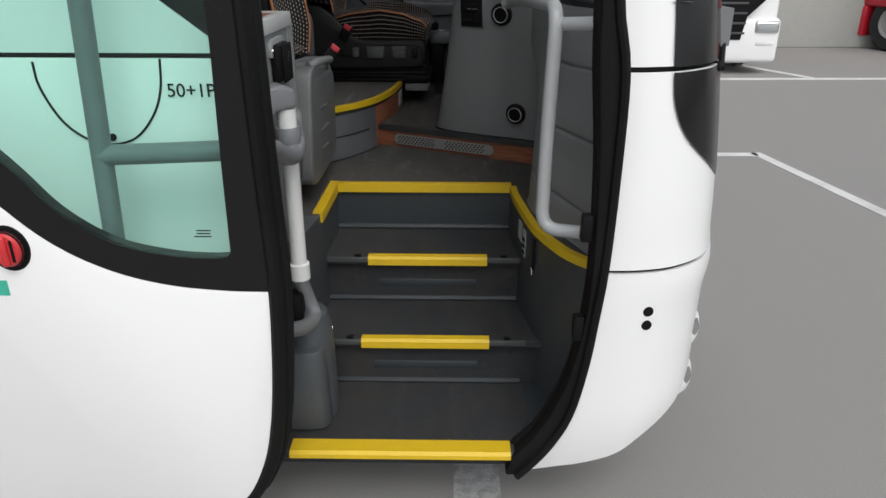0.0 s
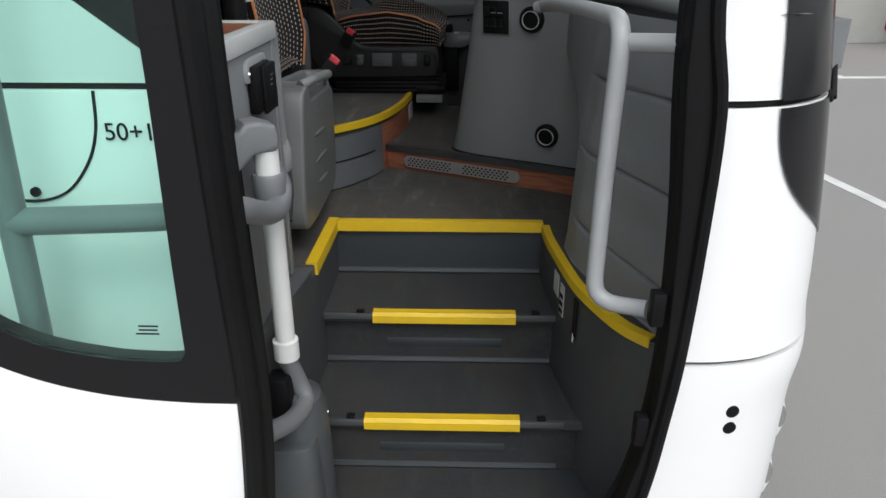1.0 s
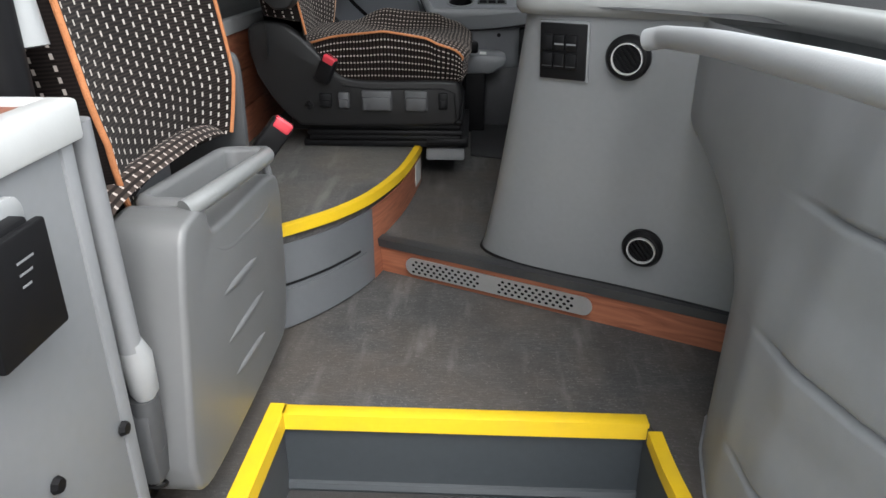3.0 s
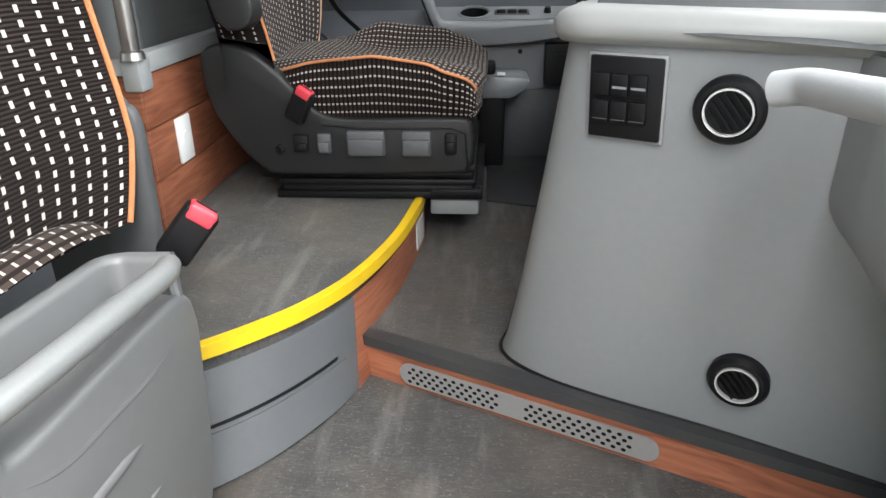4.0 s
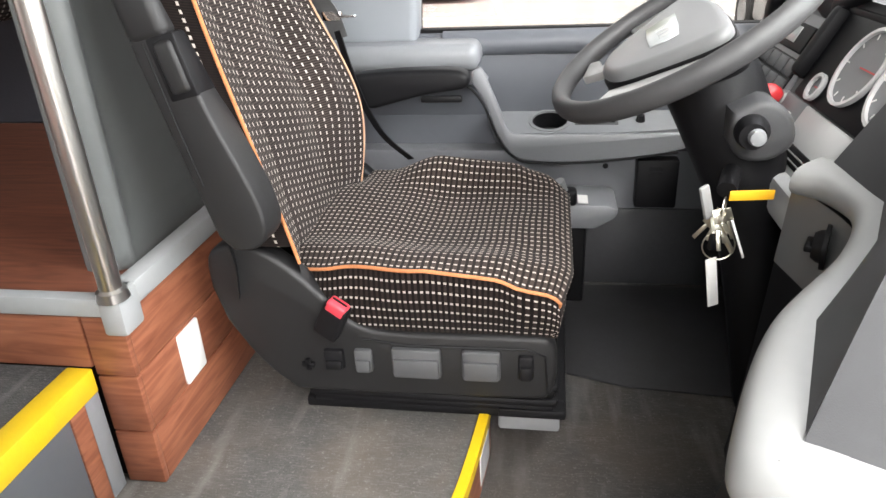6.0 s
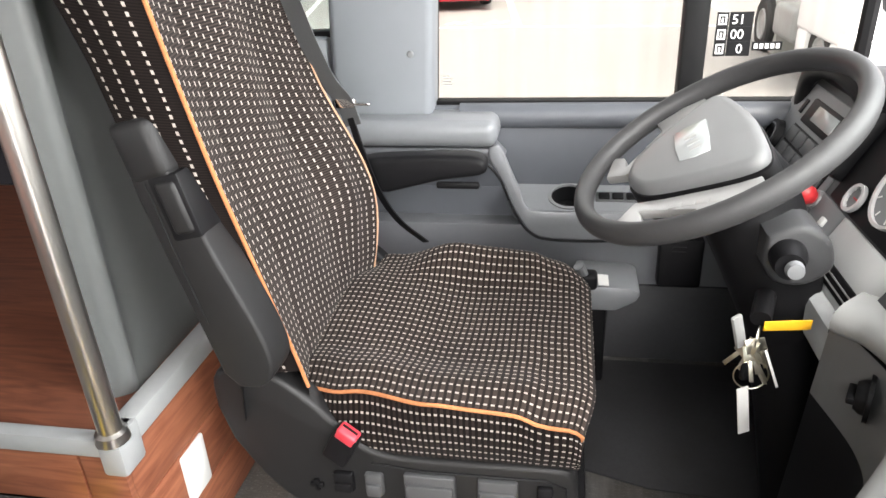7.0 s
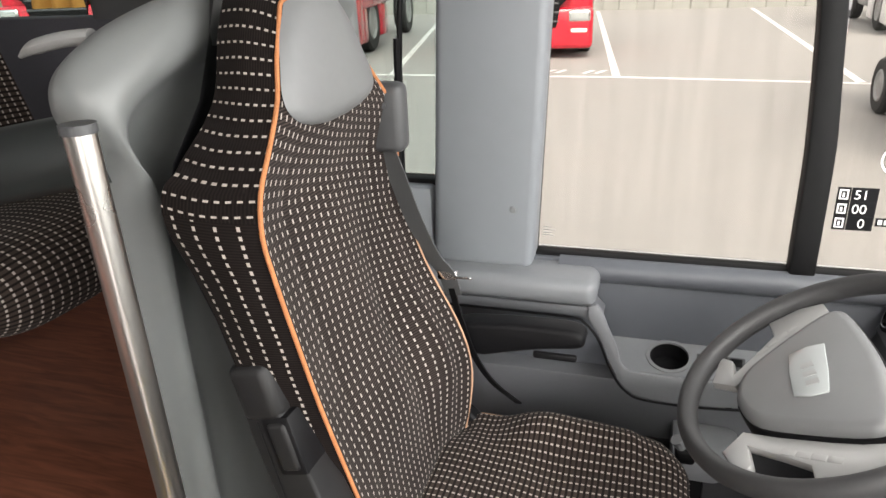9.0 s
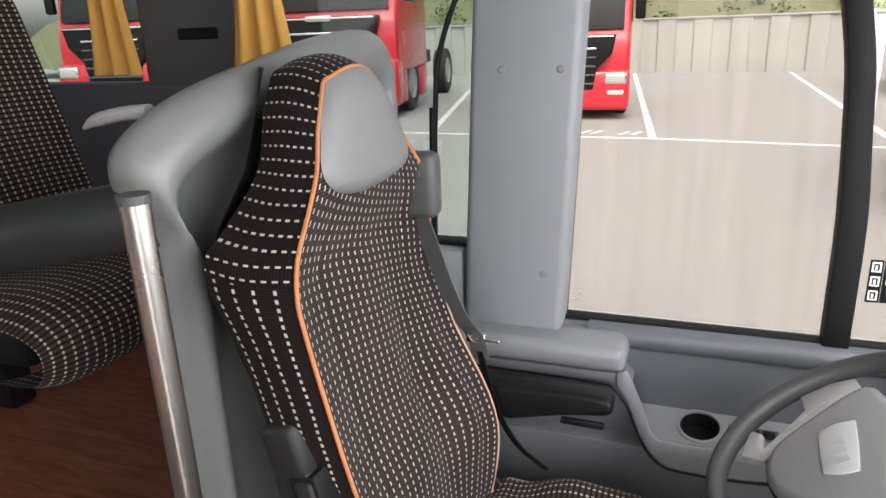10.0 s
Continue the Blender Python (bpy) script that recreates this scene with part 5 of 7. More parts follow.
for r in range(2):
    for c in range(5):
        x, y = -0.050 + r * 0.038, 0.085 + c * 0.056
        part("switch_gap", placed(box((x - 0.002, y - 0.003, 0.003), (x + 0.036, y + 0.053, 0.0055)), INP), BLACK, dash)
        part("dash_switch", placed(box((x, y, 0.004), (x + 0.033, y + 0.050, 0.011), 0.003), INP), DGREY, dash)
part("warning_switch", placed(box((-0.084, 0.205, 0.003), (-0.058, 0.250, 0.010), 0.003), INP), RED, dash, "red warning switch")
part("fascia_slot", placed(box((0.045, 0.372, 0.003), (0.078, 0.390, 0.007), 0.003), INP), BLACK, dash)
vm = pose(0.442, 4.585, 1.565, 0, -66, 0)
dv = thing("side_air_vent", "round black dashboard vent with bright ring", "air vent", "console air vents", at=vm.translation)
part("housing", lathe([(0, 0), (0.040, 0), (0.038, 0.014), (0.030, 0.016), (0.028, 0.010), (0, 0.009)], vm, 28), BLACK, dv)
part("ring", lathe([(0.026, 0.012), (0.030, 0.012), (0.030, 0.018), (0.026, 0.018)], vm, 28, closed=True), CHROME, dv, "thin bright ring")
for k in range(4):
    part("vane", placed(box((-0.022, -0.0015, 0.009), (0.022, 0.0015, 0.014)), vm @ Matrix.Translation((0, -0.015 + k * 0.01, 0))), BLACK, dv)
rk = thing("parking_brake_knob", "red parking brake knob on the dashboard", "knob", at=(0.44, 4.24, 1.54))
part("knob", lathe([(0, 0.045), (0.014, 0.043), (0.019, 0.032), (0.018, 0.018), (0.010, 0.006), (0.009, 0), (0, 0)], pose(0.438, 4.24, 1.541, 0, -62, 0), 20), RED, rk)
part("base", lathe([(0, 0), (0.020, 0), (0.018, 0.012), (0, 0.012)], pose(0.440, 4.24, 1.540, 0, -62, 0), 18), LGREY, rk)
part("slot", placed(box((-0.126, -0.27, 0.004), (-0.094, -0.060, 0.0125), 0.003), INP), BLACK, dash, "black slot in the fascia")
for k in range(2):
    part("slot_rib", placed(box((-0.118 + 0.011 * k, -0.262, 0.011), (-0.1155 + 0.011 * k, -0.075, 0.0138)), INP), LGREY, dash)
part("push_switch", placed(box((-0.074, -0.028, 0.002), (-0.058, -0.010, 0.012), 0.003), INP), LABEL, dash, "pale push switch")

# panel with a knob under the ledge, beside the footwell
lp = thing("lower_dash_panel", "dark grey lower dashboard panel with a rotary knob", "panel", at=(0.38, 3.75, 1.3))
part("panel", sheet(lambda u, v: (lambda p: (p[0] - 0.008, p[1] + 0.004, p[2]))(console_at(0.78 + 0.21 * u, 0.75 + 0.24 * v)), 16, 8, 0.0), BASEGREY, lp, angle=60)
kp = console_at(0.918, 0.90)
kn_m = pose(kp[0] - 0.007, kp[1] + 0.004, kp[2], 0, -90, -25)
part("knob", merge(lathe([(0, 0.020), (0.019, 0.020), (0.024, 0.012), (0.026, 0.0), (0, 0)], kn_m, 24), placed(box((-0.005, -0.021, 0.018), (0.005, 0.021, 0.030), 0.003), kn_m)), BLACK, lp)
part("knob_ring", lathe([(0.026, 0.0), (0.034, 0.0), (0.034, 0.006), (0.026, 0.006)], kn_m, 20, closed=True), BLACK, lp)

# ---- steering wheel ----
wn_ = Vector((-0.505, -0.084, 0.859)).normalized()
wu = Vector((0.859, 0, 0.505)).normalized()
wv = wn_.cross(wu).normalized()
WM = Matrix((wu, wv, wn_)).transposed().to_4x4()
WM.translation = (0.203, 4.089, 1.698)
SPOKE = material("silver_spoke", (0.44, 0.44, 0.435), 0.34, metal=0.3, var=0.04, bump=0.1)
wheel = thing("steering_wheel", "large black coach steering wheel with grey hub and silver spokes", "steering wheel", at=WM.translation)


def wl_(u, v, d=0.0):
    return WM @ Vector((u, v, d))


part("rim", tube([wl_(0.235 * math.cos(a), 0.235 * math.sin(a)) for a in (2 * math.pi * k / 72 for k in range(72))], 0.0165, 14, closed=True, flat=1.25, up=wn_), material("leather_rim", (0.038, 0.038, 0.039), 0.50, scale=150, var=0.1, bump=0.35, bump_scale=600, bump_dist=0.0006, spec=0.35), wheel, "dark grey leather-grained rim")
HALF = [(-0.140, 0.036), (-0.122, 0.066), (-0.086, 0.093), (-0.030, 0.126), (0.012, 0.147), (0.042, 0.152), (0.060, 0.132), (0.070, 0.062)]
HUB = plan([(-0.148, 0.0)] + HALF + [(0.074, 0.0)] + [(u, -v) for u, v in reversed(HALF)] + [(-0.148, 0.0)], 3)[:-1]
hub = part("hub", placed(prism(HUB, -0.030, 0.016, "z", 0.016, 3, caps_only=True), WM), material("hub_vinyl", (0.160, 0.163, 0.166), 0.42, var=0.05, bump=0.35, bump_scale=900, bump_dist=0.0005), wheel, "mid-grey padded hub")
# Added black prism draws the shaded gap between hub and spokes.
part("hub_gap_shade", placed(prism([(u * 1.03 + 0.001, v * 1.045) for u, v in HUB], -0.060, -0.004, "z", 0.006, 2, caps_only=True), WM), BLACK, hub, "black skirt standing for the shaded gap under the hub")
part("badge", placed(prism([(-0.048, 0.060), (-0.018, 0.066), (0.010, 0.060), (0.001, -0.010), (-0.008, -0.058), (-0.034, -0.056), (-0.058, -0.044), (-0.055, 0.010)], 0.015, 0.0185, "z", 0.002), WM), LCD, hub, "pale plain badge plate")
for k in range(3):
    part("badge_bar", placed(box((-0.036, -0.032 + k * 0.022, 0.0185), (-0.016, -0.020 + k * 0.022, 0.0192)), WM), LGREY, hub, "grey bar in place of a maker's mark")
ARM = [(-0.188, 0.090), (-0.150, 0.058), (-0.100, 0.092), (-0.030, 0.132), (0.006, 0.150), (0.036, 0.160), (0.030, 0.214), (-0.012, 0.222), (-0.068, 0.210), (-0.066, 0.166), (-0.102, 0.132), (-0.147, 0.094), (-0.146, 0.134), (-0.166, 0.157)]
for s in (1, -1):
    sp = part("spoke", placed(prism([(u, s * v) for u, v in (ARM if s > 0 else ARM[::-1])], -0.026, -0.008, "z", 0.004, 2, caps_only=True), WM), SPOKE, wheel, "pale silver spoke with flush buttons")
    mm = WM @ Matrix.Translation((-0.062, s * 0.149, -0.0085)) @ Matrix.Rotation(radians(s * 33), 4, "Z")
    for k in range(4):
        part("button", placed(box((-0.0455 + 0.023 * k, -0.006, -0.003), (-0.0235 + 0.023 * k, 0.006, 0.0014), 0.0015), mm), SPOKE, sp)
colm = thing("steering_column", "black steering column with stalk and ignition lock", "steering column", at=(0.3, 4.05, FU))
part("shroud", tube([wl_(0, 0, -0.04), wl_(0.01, 0, -0.11), Vector((0.315, 4.06, 1.50)), Vector((0.36, 4.05, 1.38))], [0.075, 0.085, 0.08, 0.07], 16), BLACK, colm)
part("shaft_cover", tube([(0.34, 4.05, 1.42), (0.40, 4.05, 1.20), (0.46, 4.05, FU)], [0.06, 0.07, 0.08], 14), BLACK, colm, "black column gaiter")
part("stalk_head", tube([(0.312, 3.985, 1.557), (0.306, 3.945, 1.560), (0.301, 3.925, 1.562), (0.298, 3.905, 1.563)], [0.028, 0.028, 0.025, 0.021], 20), BLACK, colm, "dark rotary stalk")
part("stalk_tip", lathe([(0, 0), (0.014, 0), (0.012, 0.012), (0, 0.014)], look((0.300, 3.893, 1.566), (0.303, 3.97, 1.56)), 16), GREY, colm)
part("side_cover", prism(plan([(0.275, 1.590), (0.325, 1.608), (0.362, 1.590), (0.378, 1.560), (0.376, 1.530), (0.342, 1.505), (0.298, 1.508), (0.274, 1.540)], 3), 3.955, 4.06, "y", 0.012, 3, caps_only=True), DASHGREY, colm, "dark grey column side cover")
part("lock", tube([(0.285, 3.95, 1.49), (0.268, 3.90, 1.475)], 0.016, 12), BLACK, colm)

keys = thing("key_bunch", "bunch of keys with tags hanging from the ignition", "keys", at=(0.263, 3.885, 1.45))
part("ring", tube([(0.264 + 0.016 * math.cos(a) * 0.4, 3.886 + 0.016 * math.cos(a), 1.452 + 0.016 * math.sin(a)) for a in (2 * math.pi * k / 20 for k in range(20))], 0.0013, 6, closed=True), KEYMETAL, keys)
krng = random.Random(7)
for k in range(7):
    a = krng.uniform(-60, 60)
    m = pose(0.262 + krng.uniform(-0.01, 0.012), 3.882 + krng.uniform(-0.008, 0.008), 1.446 - 0.012 * (k % 3), krng.uniform(-20, 20), a * 0.6, krng.uniform(-60, 60))
    b = box((-0.010, -0.001, -0.022), (0.010, 0.001, 0.002), 0.004)
    box((-0.0035, -0.0011, -0.055), (0.0035, 0.0011, -0.020), 0.001, bm=b)
    part("key", placed(b, m), KEYMETAL, keys)
part("amber_tag", placed(box((0.0, -0.0015, -0.008), (0.075, 0.0015, 0.009), 0.003), pose(0.270, 3.887, 1.470, 0, 2, 12)), AMBER, keys, "amber plastic tag")
part("white_tag", placed(box((-0.010, -0.0015, -0.095), (0.010, 0.0015, 0.0), 0.002), pose(0.252, 3.878, 1.362, 0, -10, 20)), LABEL, keys, "white key tag")
part("fob", placed(box((-0.014, -0.006, -0.030), (0.014, 0.006, 0.0), 0.005), pose(0.258, 3.880, 1.408, 0, 5, 30)), BLACK, keys)
part("steel_fob", placed(box((-0.009, -0.004, -0.062), (0.009, 0.004, 0.0), 0.003), pose(0.228, 3.884, 1.488, 0, -18, 30)), LGREY, keys)
part("lower_ring", tube([(0.262 + 0.026 * math.cos(a), 3.880, 1.385 + 0.026 * math.sin(a)) for a in (2 * math.pi * k / 24 for k in range(24))], 0.0013, 6, closed=True), KEYMETAL, keys)
part("thin_key", placed(box((-0.002, -0.001, -0.075), (0.002, 0.001, 0.0)), pose(0.278, 3.882, 1.430, 0, -22, 10)), LABEL, keys)

# ---- driver's side panel and window ----
def lean_x(b, k=0.050):
    """Leans a part forwards with its height over the sill."""
    for v in b.verts:
        v.co.x += k * (v.co.z - 1.62)
    return b


NAVY = material("dark_padded_insert", (0.090, 0.097, 0.110), 0.45, var=0.06, bump=0.3, bump_scale=900, bump_dist=0.0004)


def holed_plate(outline, z0, z1, m, at, r):
    """A plate with one round hole, open below."""
    b = bmesh.new()
    top = [b.verts.new((x, y, z1)) for x, y in outline]
    ring = [b.verts.new((at[0] + r * math.cos(a), at[1] + r * math.sin(a), z1)) for a in (2 * math.pi * k / 28 for k in range(28))]
    edges = [b.edges.new((c[i], c[(i + 1) % len(c)])) for c in (top, ring) for i in range(len(c))]
    bmesh.ops.triangle_fill(b, edges=edges, use_beauty=True)
    low = [b.verts.new((x * 0.97, y * 0.97, z0)) for x, y in outline]
    for i in range(len(top)):
        b.faces.new((top[i], top[(i + 1) % len(top)], low[(i + 1) % len(top)], low[i]))
    return placed(b, m)


SIDEDARK = material("side_panel_moulding", (0.132, 0.138, 0.149), 0.38, scale=80, var=0.06, bump=0.3, bump_scale=1100, bump_dist=0.0004, blotch=0.15, blotch_scale=4)
TRAYGREY = material("tray_moulding", (0.178, 0.185, 0.196), 0.36, scale=80, var=0.05, bump=0.3, bump_scale=1100, bump_dist=0.0004, blotch=0.12, blotch_scale=4)
SIDEMID = material("side_ledge_moulding", (0.182, 0.190, 0.202), 0.38, scale=80, var=0.05, bump=0.3, bump_scale=1100, bump_dist=0.0004, blotch=0.12, blotch_scale=4)
side = thing("driver_side_panel", "dark grey moulded panel under the driver's window with tray", "side panel", at=(0, 4.58, FU))
part("lower_wall", box((-0.75, 4.575, 1.165), (0.60, 4.69, 1.33), 0.01), SIDEDARK, side)
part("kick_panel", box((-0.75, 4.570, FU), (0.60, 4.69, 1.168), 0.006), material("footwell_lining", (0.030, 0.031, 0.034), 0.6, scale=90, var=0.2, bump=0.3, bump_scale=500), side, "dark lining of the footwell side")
part("recess", box((-0.70, 4.635, 1.406), (0.60, 4.69, 1.625), 0.006), NAVY, side, "smooth grey insert")
part("insert_foot", merge(box((-0.70, 4.635, 1.322), (-0.085, 4.69, 1.410)), box((-0.085, 4.662, 1.322), (0.60, 4.69, 1.410))), NAVY, side)
part("insert_crease", tube([(-0.30, 4.645, 1.598), (0.58, 4.645, 1.600)], 0.032, 16), NAVY, side)
part("ledge", box((-0.72, 4.515, 1.548), (-0.196, 4.66, 1.615), 0.026, 4), SIDEMID, side, "mid-grey rounded ledge")
part("ledge_body", prism([(-0.72, 1.545), (-0.205, 1.545), (-0.178, 1.515), (-0.19, 1.50), (-0.24, 1.518), (-0.72, 1.518)], 4.535, 4.62, "y", 0.006), SIDEDARK, side)
part("tray_frame", prism(plan([(-0.215, 1.55), (-0.190, 1.555), (-0.165, 1.50), (-0.142, 1.445), (-0.128, 1.402), (-0.09, 1.388), (0.10, 1.388), (0.32, 1.392), (0.42, 1.415)], 4) + plan([(0.42, 1.40), (0.30, 1.345), (0.10, 1.318), (-0.06, 1.315), (-0.115, 1.335), (-0.150, 1.385), (-0.185, 1.47), (-0.215, 1.52)], 4), 4.524, 4.540, "y", 0.006, caps_only=True), TRAYGREY, side, "mid-grey tray surround")
part("groove", tube(smooth_path([(-0.71, 4.533, 1.517), (-0.40, 4.533, 1.517), (-0.255, 4.530, 1.516), (-0.222, 4.526, 1.508), (-0.187, 4.5235, 1.466), (-0.152, 4.5235, 1.382), (-0.115, 4.5235, 1.331), (-0.06, 4.5235, 1.312), (0.10, 4.5235, 1.315), (0.30, 4.5235, 1.342)], 6), 0.0032, 8), BLACK, side, "dark joint round the tray moulding")
TRAY = pose(-0.02, 4.588, 1.400, 16, 0, 0)
part("tray", holed_plate(plan([(-0.128, -0.058), (0.05, -0.060), (0.26, -0.048), (0.40, -0.02), (0.44, 0.03), (0.40, 0.048), (0.05, 0.056), (-0.15, 0.056), (-0.155, 0.0), (-0.142, -0.046)], 3), -0.03, 0.006, TRAY, (0.0, 0.0), 0.0465), TRAYGREY, side, "mid-grey sloping tray")
part("cup_holder", lathe([(0.046, 0.004), (0.054, 0.003), (0.054, -0.002), (0.045, -0.002)], TRAY @ Matrix.Translation((0.0, 0.0, 0.006)), 32, closed=True), GREY, side, "grey cup holder rim")
part("cup_well", lathe([(0.046, 0.003), (0.043, -0.045), (0, -0.047)], TRAY @ Matrix.Translation((0.0, 0.0, 0.006)), 32), BLACK, side)
for k in range(3):
    part("window_switch", placed(box((-0.014, -0.012, 0), (0.014, 0.012, 0.006), 0.003), TRAY @ Matrix.Translation((0.085 + k * 0.034, 0.0, 0.007))), BLACK, side, "black rocker switch")
part("switch_frame", placed(box((-0.055, -0.020, -0.002), (0.055, 0.020, 0.002), 0.004), TRAY @ Matrix.Translation((0.119, 0.0, 0.006))), DGREY, side)
part("mirror_switch", lathe([(0, 0.016), (0.009, 0.016), (0.012, 0), (0, 0)], TRAY @ Matrix.Translation((0.23, 0.0, 0.006)), 14), BLACK, side)
part("bolt_hole", lathe([(0, 0.002), (0.0075, 0.002), (0.0075, 0), (0, 0)], pose(0.128, 4.574, 1.288, 90, 0, 0), 14), BLACK, side)
part("floor_box", prism([(0.0, 1.165), (0.10, 1.165), (0.15, 1.195), (0.158, 1.222), (0.13, 1.232), (0.0, 1.236)], 4.43, 4.58, "y", 0.012), SIDEMID, side, "grey lower box beside the seat")
part("box_foot", box((0.0, 4.45, FU), (0.08, 4.58, 1.17), 0.01), BLACK, side)
part("box_sticker", box((0.055, 4.434, 1.2355), (0.080, 4.49, 1.2375), turn=pose(0, 0, 0, 0, 3, 0)), LABEL, side, "white sticker")
part("foot_vent", box((0.205, 4.535, 1.185), (0.310, 4.58, 1.316), 0.006), BLACK, side, "black footwell vent")
for k in range(2):
    part("vent_slat", box((0.235, 4.531, 1.282 + k * 0.012), (0.268, 4.54, 1.286 + k * 0.012), 0.001), BLACK, side)
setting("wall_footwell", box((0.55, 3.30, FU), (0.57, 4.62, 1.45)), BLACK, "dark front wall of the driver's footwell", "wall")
ped_ = thing("floor_pedal", "black pedal in the driver's footwell", "pedal", at=(0.48, 4.0, FU))
part("plate", placed(box((-0.05, -0.035, -0.006), (0.06, 0.035, 0.006), 0.004), pose(0.47, 3.82, FU + 0.10, 0, -45, 0)), BLACK, ped_)

pil = box((-0.618, 4.585, 1.605), (-0.362, 4.69, 2.75), 0.02, 3)
lean_x(pil)
setting("pillar_driver", pil, PILLAR, "light blue-grey trimmed pillar behind the driver's window", "pillar")
for x, z in ((-0.408, 1.762), (-0.372, 2.25), (-0.508, 2.25)):
    sc = thing("trim_screw", "small screw cap in the pillar trim", "screw", "pillar screw caps", at=(x, 4.585, z))
    part("cap", lathe([(0, 0.003), (0.007, 0.002), (0.009, 0), (0, 0)], pose(x, 4.585, z, 90, 0, 0), 12), GREY, sc)
win = thing("window_driver", "driver's side window with black rubber frame", "window", at=(0, 4.67, 1.62), kind="structure")
part("frame_bottom", box((-0.375, 4.645, 1.612), (0.66, 4.69, 1.634), 0.005), RUBBER, win)
part("frame_left", lean_x(box((-0.378, 4.645, 1.62), (-0.362, 4.69, 2.72), 0.004), 0.046), RUBBER, win)
DIV = [(0.223, 1.62), (0.223, 1.86), (0.219, 1.97), (0.211, 2.10), (0.199, 2.24), (0.178, 2.36), (0.15, 2.50), (0.11, 2.70)]
part("divider", prism(plan(DIV, 4) + plan([(x + 0.051 + 0.004 * (z < 2), z) for x, z in reversed(DIV)], 4), 4.635, 4.69, "y", 0.006, caps_only=True), RUBBER, win, "black upright between the panes")
part("frame_front", tube(rounded_path([(0.62, 4.665, 1.62), (0.625, 4.665, 2.5), (0.60, 4.665, 2.7)], 0.1), 0.018, 8), RUBBER, win)
part("frame_top", box((-0.375, 4.645, 2.69), (0.66, 4.69, 2.74), 0.005), RUBBER, win)
gp = part("pane", box((-0.372, 4.664, 1.63), (0.232, 4.668, 2.70)), DRIVERGLASS, win, "clear sliding pane")
gq = part("quarter_pane", box((0.265, 4.672, 1.63), (0.62, 4.676, 2.70)), DRIVERGLASS, win, "clear front pane")
gp.visible_shadow = gq.visible_shadow = False
st = thing("window_sticker", "black and white notice sticker with figures on the window", "sticker", at=(0.33, 4.67, 1.8))
for r, txt_ in enumerate(("51", "00", "0")):
    z = 1.815 - r * 0.033
    part("picture_box", box((0.300, 4.6705, z - 0.0164), (0.3265, 4.6718, z + 0.0164)), BLACK, st)
    part("figure_field", box((0.328, 4.6705, z - 0.0164), (0.380, 4.6718, z + 0.0164)), BLACK, st)
    fig = lettering(txt_, 0.030, pose(0.333 if r < 2 else 0.349, 4.6703, z - 0.010, 90, 0, 0), LABEL, "figures", 0.0003)
    fig.parent = st
    fig.location = -Vector(st.location)
    part("pictogram", box((0.304, 4.6701, z - 0.0115), (0.3225, 4.6706, z + 0.0115)), LABEL, st)
    part("pictogram_mark", box((0.3075, 4.6697, z - 0.008), (0.319, 4.6702, z + 0.008), 0.0015), BLACK, st)
    part("pictogram_figure", box((0.3105, 4.6693, z - 0.006), (0.3150, 4.6698, z + 0.004)), LABEL, st)
part("length_field", box((0.384, 4.6705, 1.745), (0.45, 4.6718, 1.764)), BLACK, st)
for k in range(5):
    part("illegible_bar", box((0.389 + k * 0.012, 4.670, 1.749), (0.397 + k * 0.012, 4.6706, 1.760)), LABEL, st)
disc = thing("round_sticker", "round translucent sticker on the front side pane", "sticker", at=(0.40, 4.67, 1.9))
part("ring", lathe([(0.030, 0), (0.034, 0), (0.034, 0.0008), (0.030, 0.0008)], pose(0.405, 4.6712, 1.895, 90, 0, 0), 26, closed=True), LABEL, disc)
gm = thing("glass_mark", "tiny etched maker's mark in the window corner", "glass mark", at=(-0.33, 4.663, 1.68))
for k in range(4):
    part("bar", box((-0.348, 4.6632, 1.672 + k * 0.007), (-0.348 + (0.028, 0.024, 0.03, 0.02)[k], 4.6638, 1.6735 + k * 0.007)), MGREY, gm)

# ---- saloon side behind the driver ----
setting("wall_far_sill", box((-7.0, 4.60, FS), (-0.86, 4.69, 2.225), 0.01), material("saloon_side_lining", (0.045, 0.045, 0.055), 0.8, scale=150, var=0.2, bump=0.3, bump_scale=500), "dark lined saloon side under the windows", "wall")
setting("wall_far_low_sill", box((-0.87, 4.60, FS), (-0.62, 4.69, 1.80), 0.012), PILLAR, "light grey sill panel behind the driver's pillar", "wall")
setting("trim_low_sill", box((-0.87, 4.64, 1.795), (-0.62, 4.69, 1.812), 0.004), RUBBER, "black rubber at the foot of the pane", "trim")
for x0, x1 in ((-1.55, -1.225), (-3.35, -3.05), (-5.1, -4.8)):
    setting("pillar_saloon", box((x0, 4.60, 2.2), (x1, 4.69, 2.75), 0.02), DGREY, "dark grey trimmed pillar between saloon windows", "pillar")
slot = thing("pillar_slot", "dark grip slot in the saloon pillar", "grip", at=(-1.41, 4.6, 2.35))
part("slot", box((-1.412, 4.592, 2.338), (-1.284, 4.602, 2.368), 0.006), BLACK, slot)
sg = setting("window_saloon", box((-7.0, 4.665, 1.8), (-0.53, 4.672, 2.74)), SIDEGLASS, "lightly tinted saloon window", "window")
sg.visible_shadow = nw.visible_shadow = False


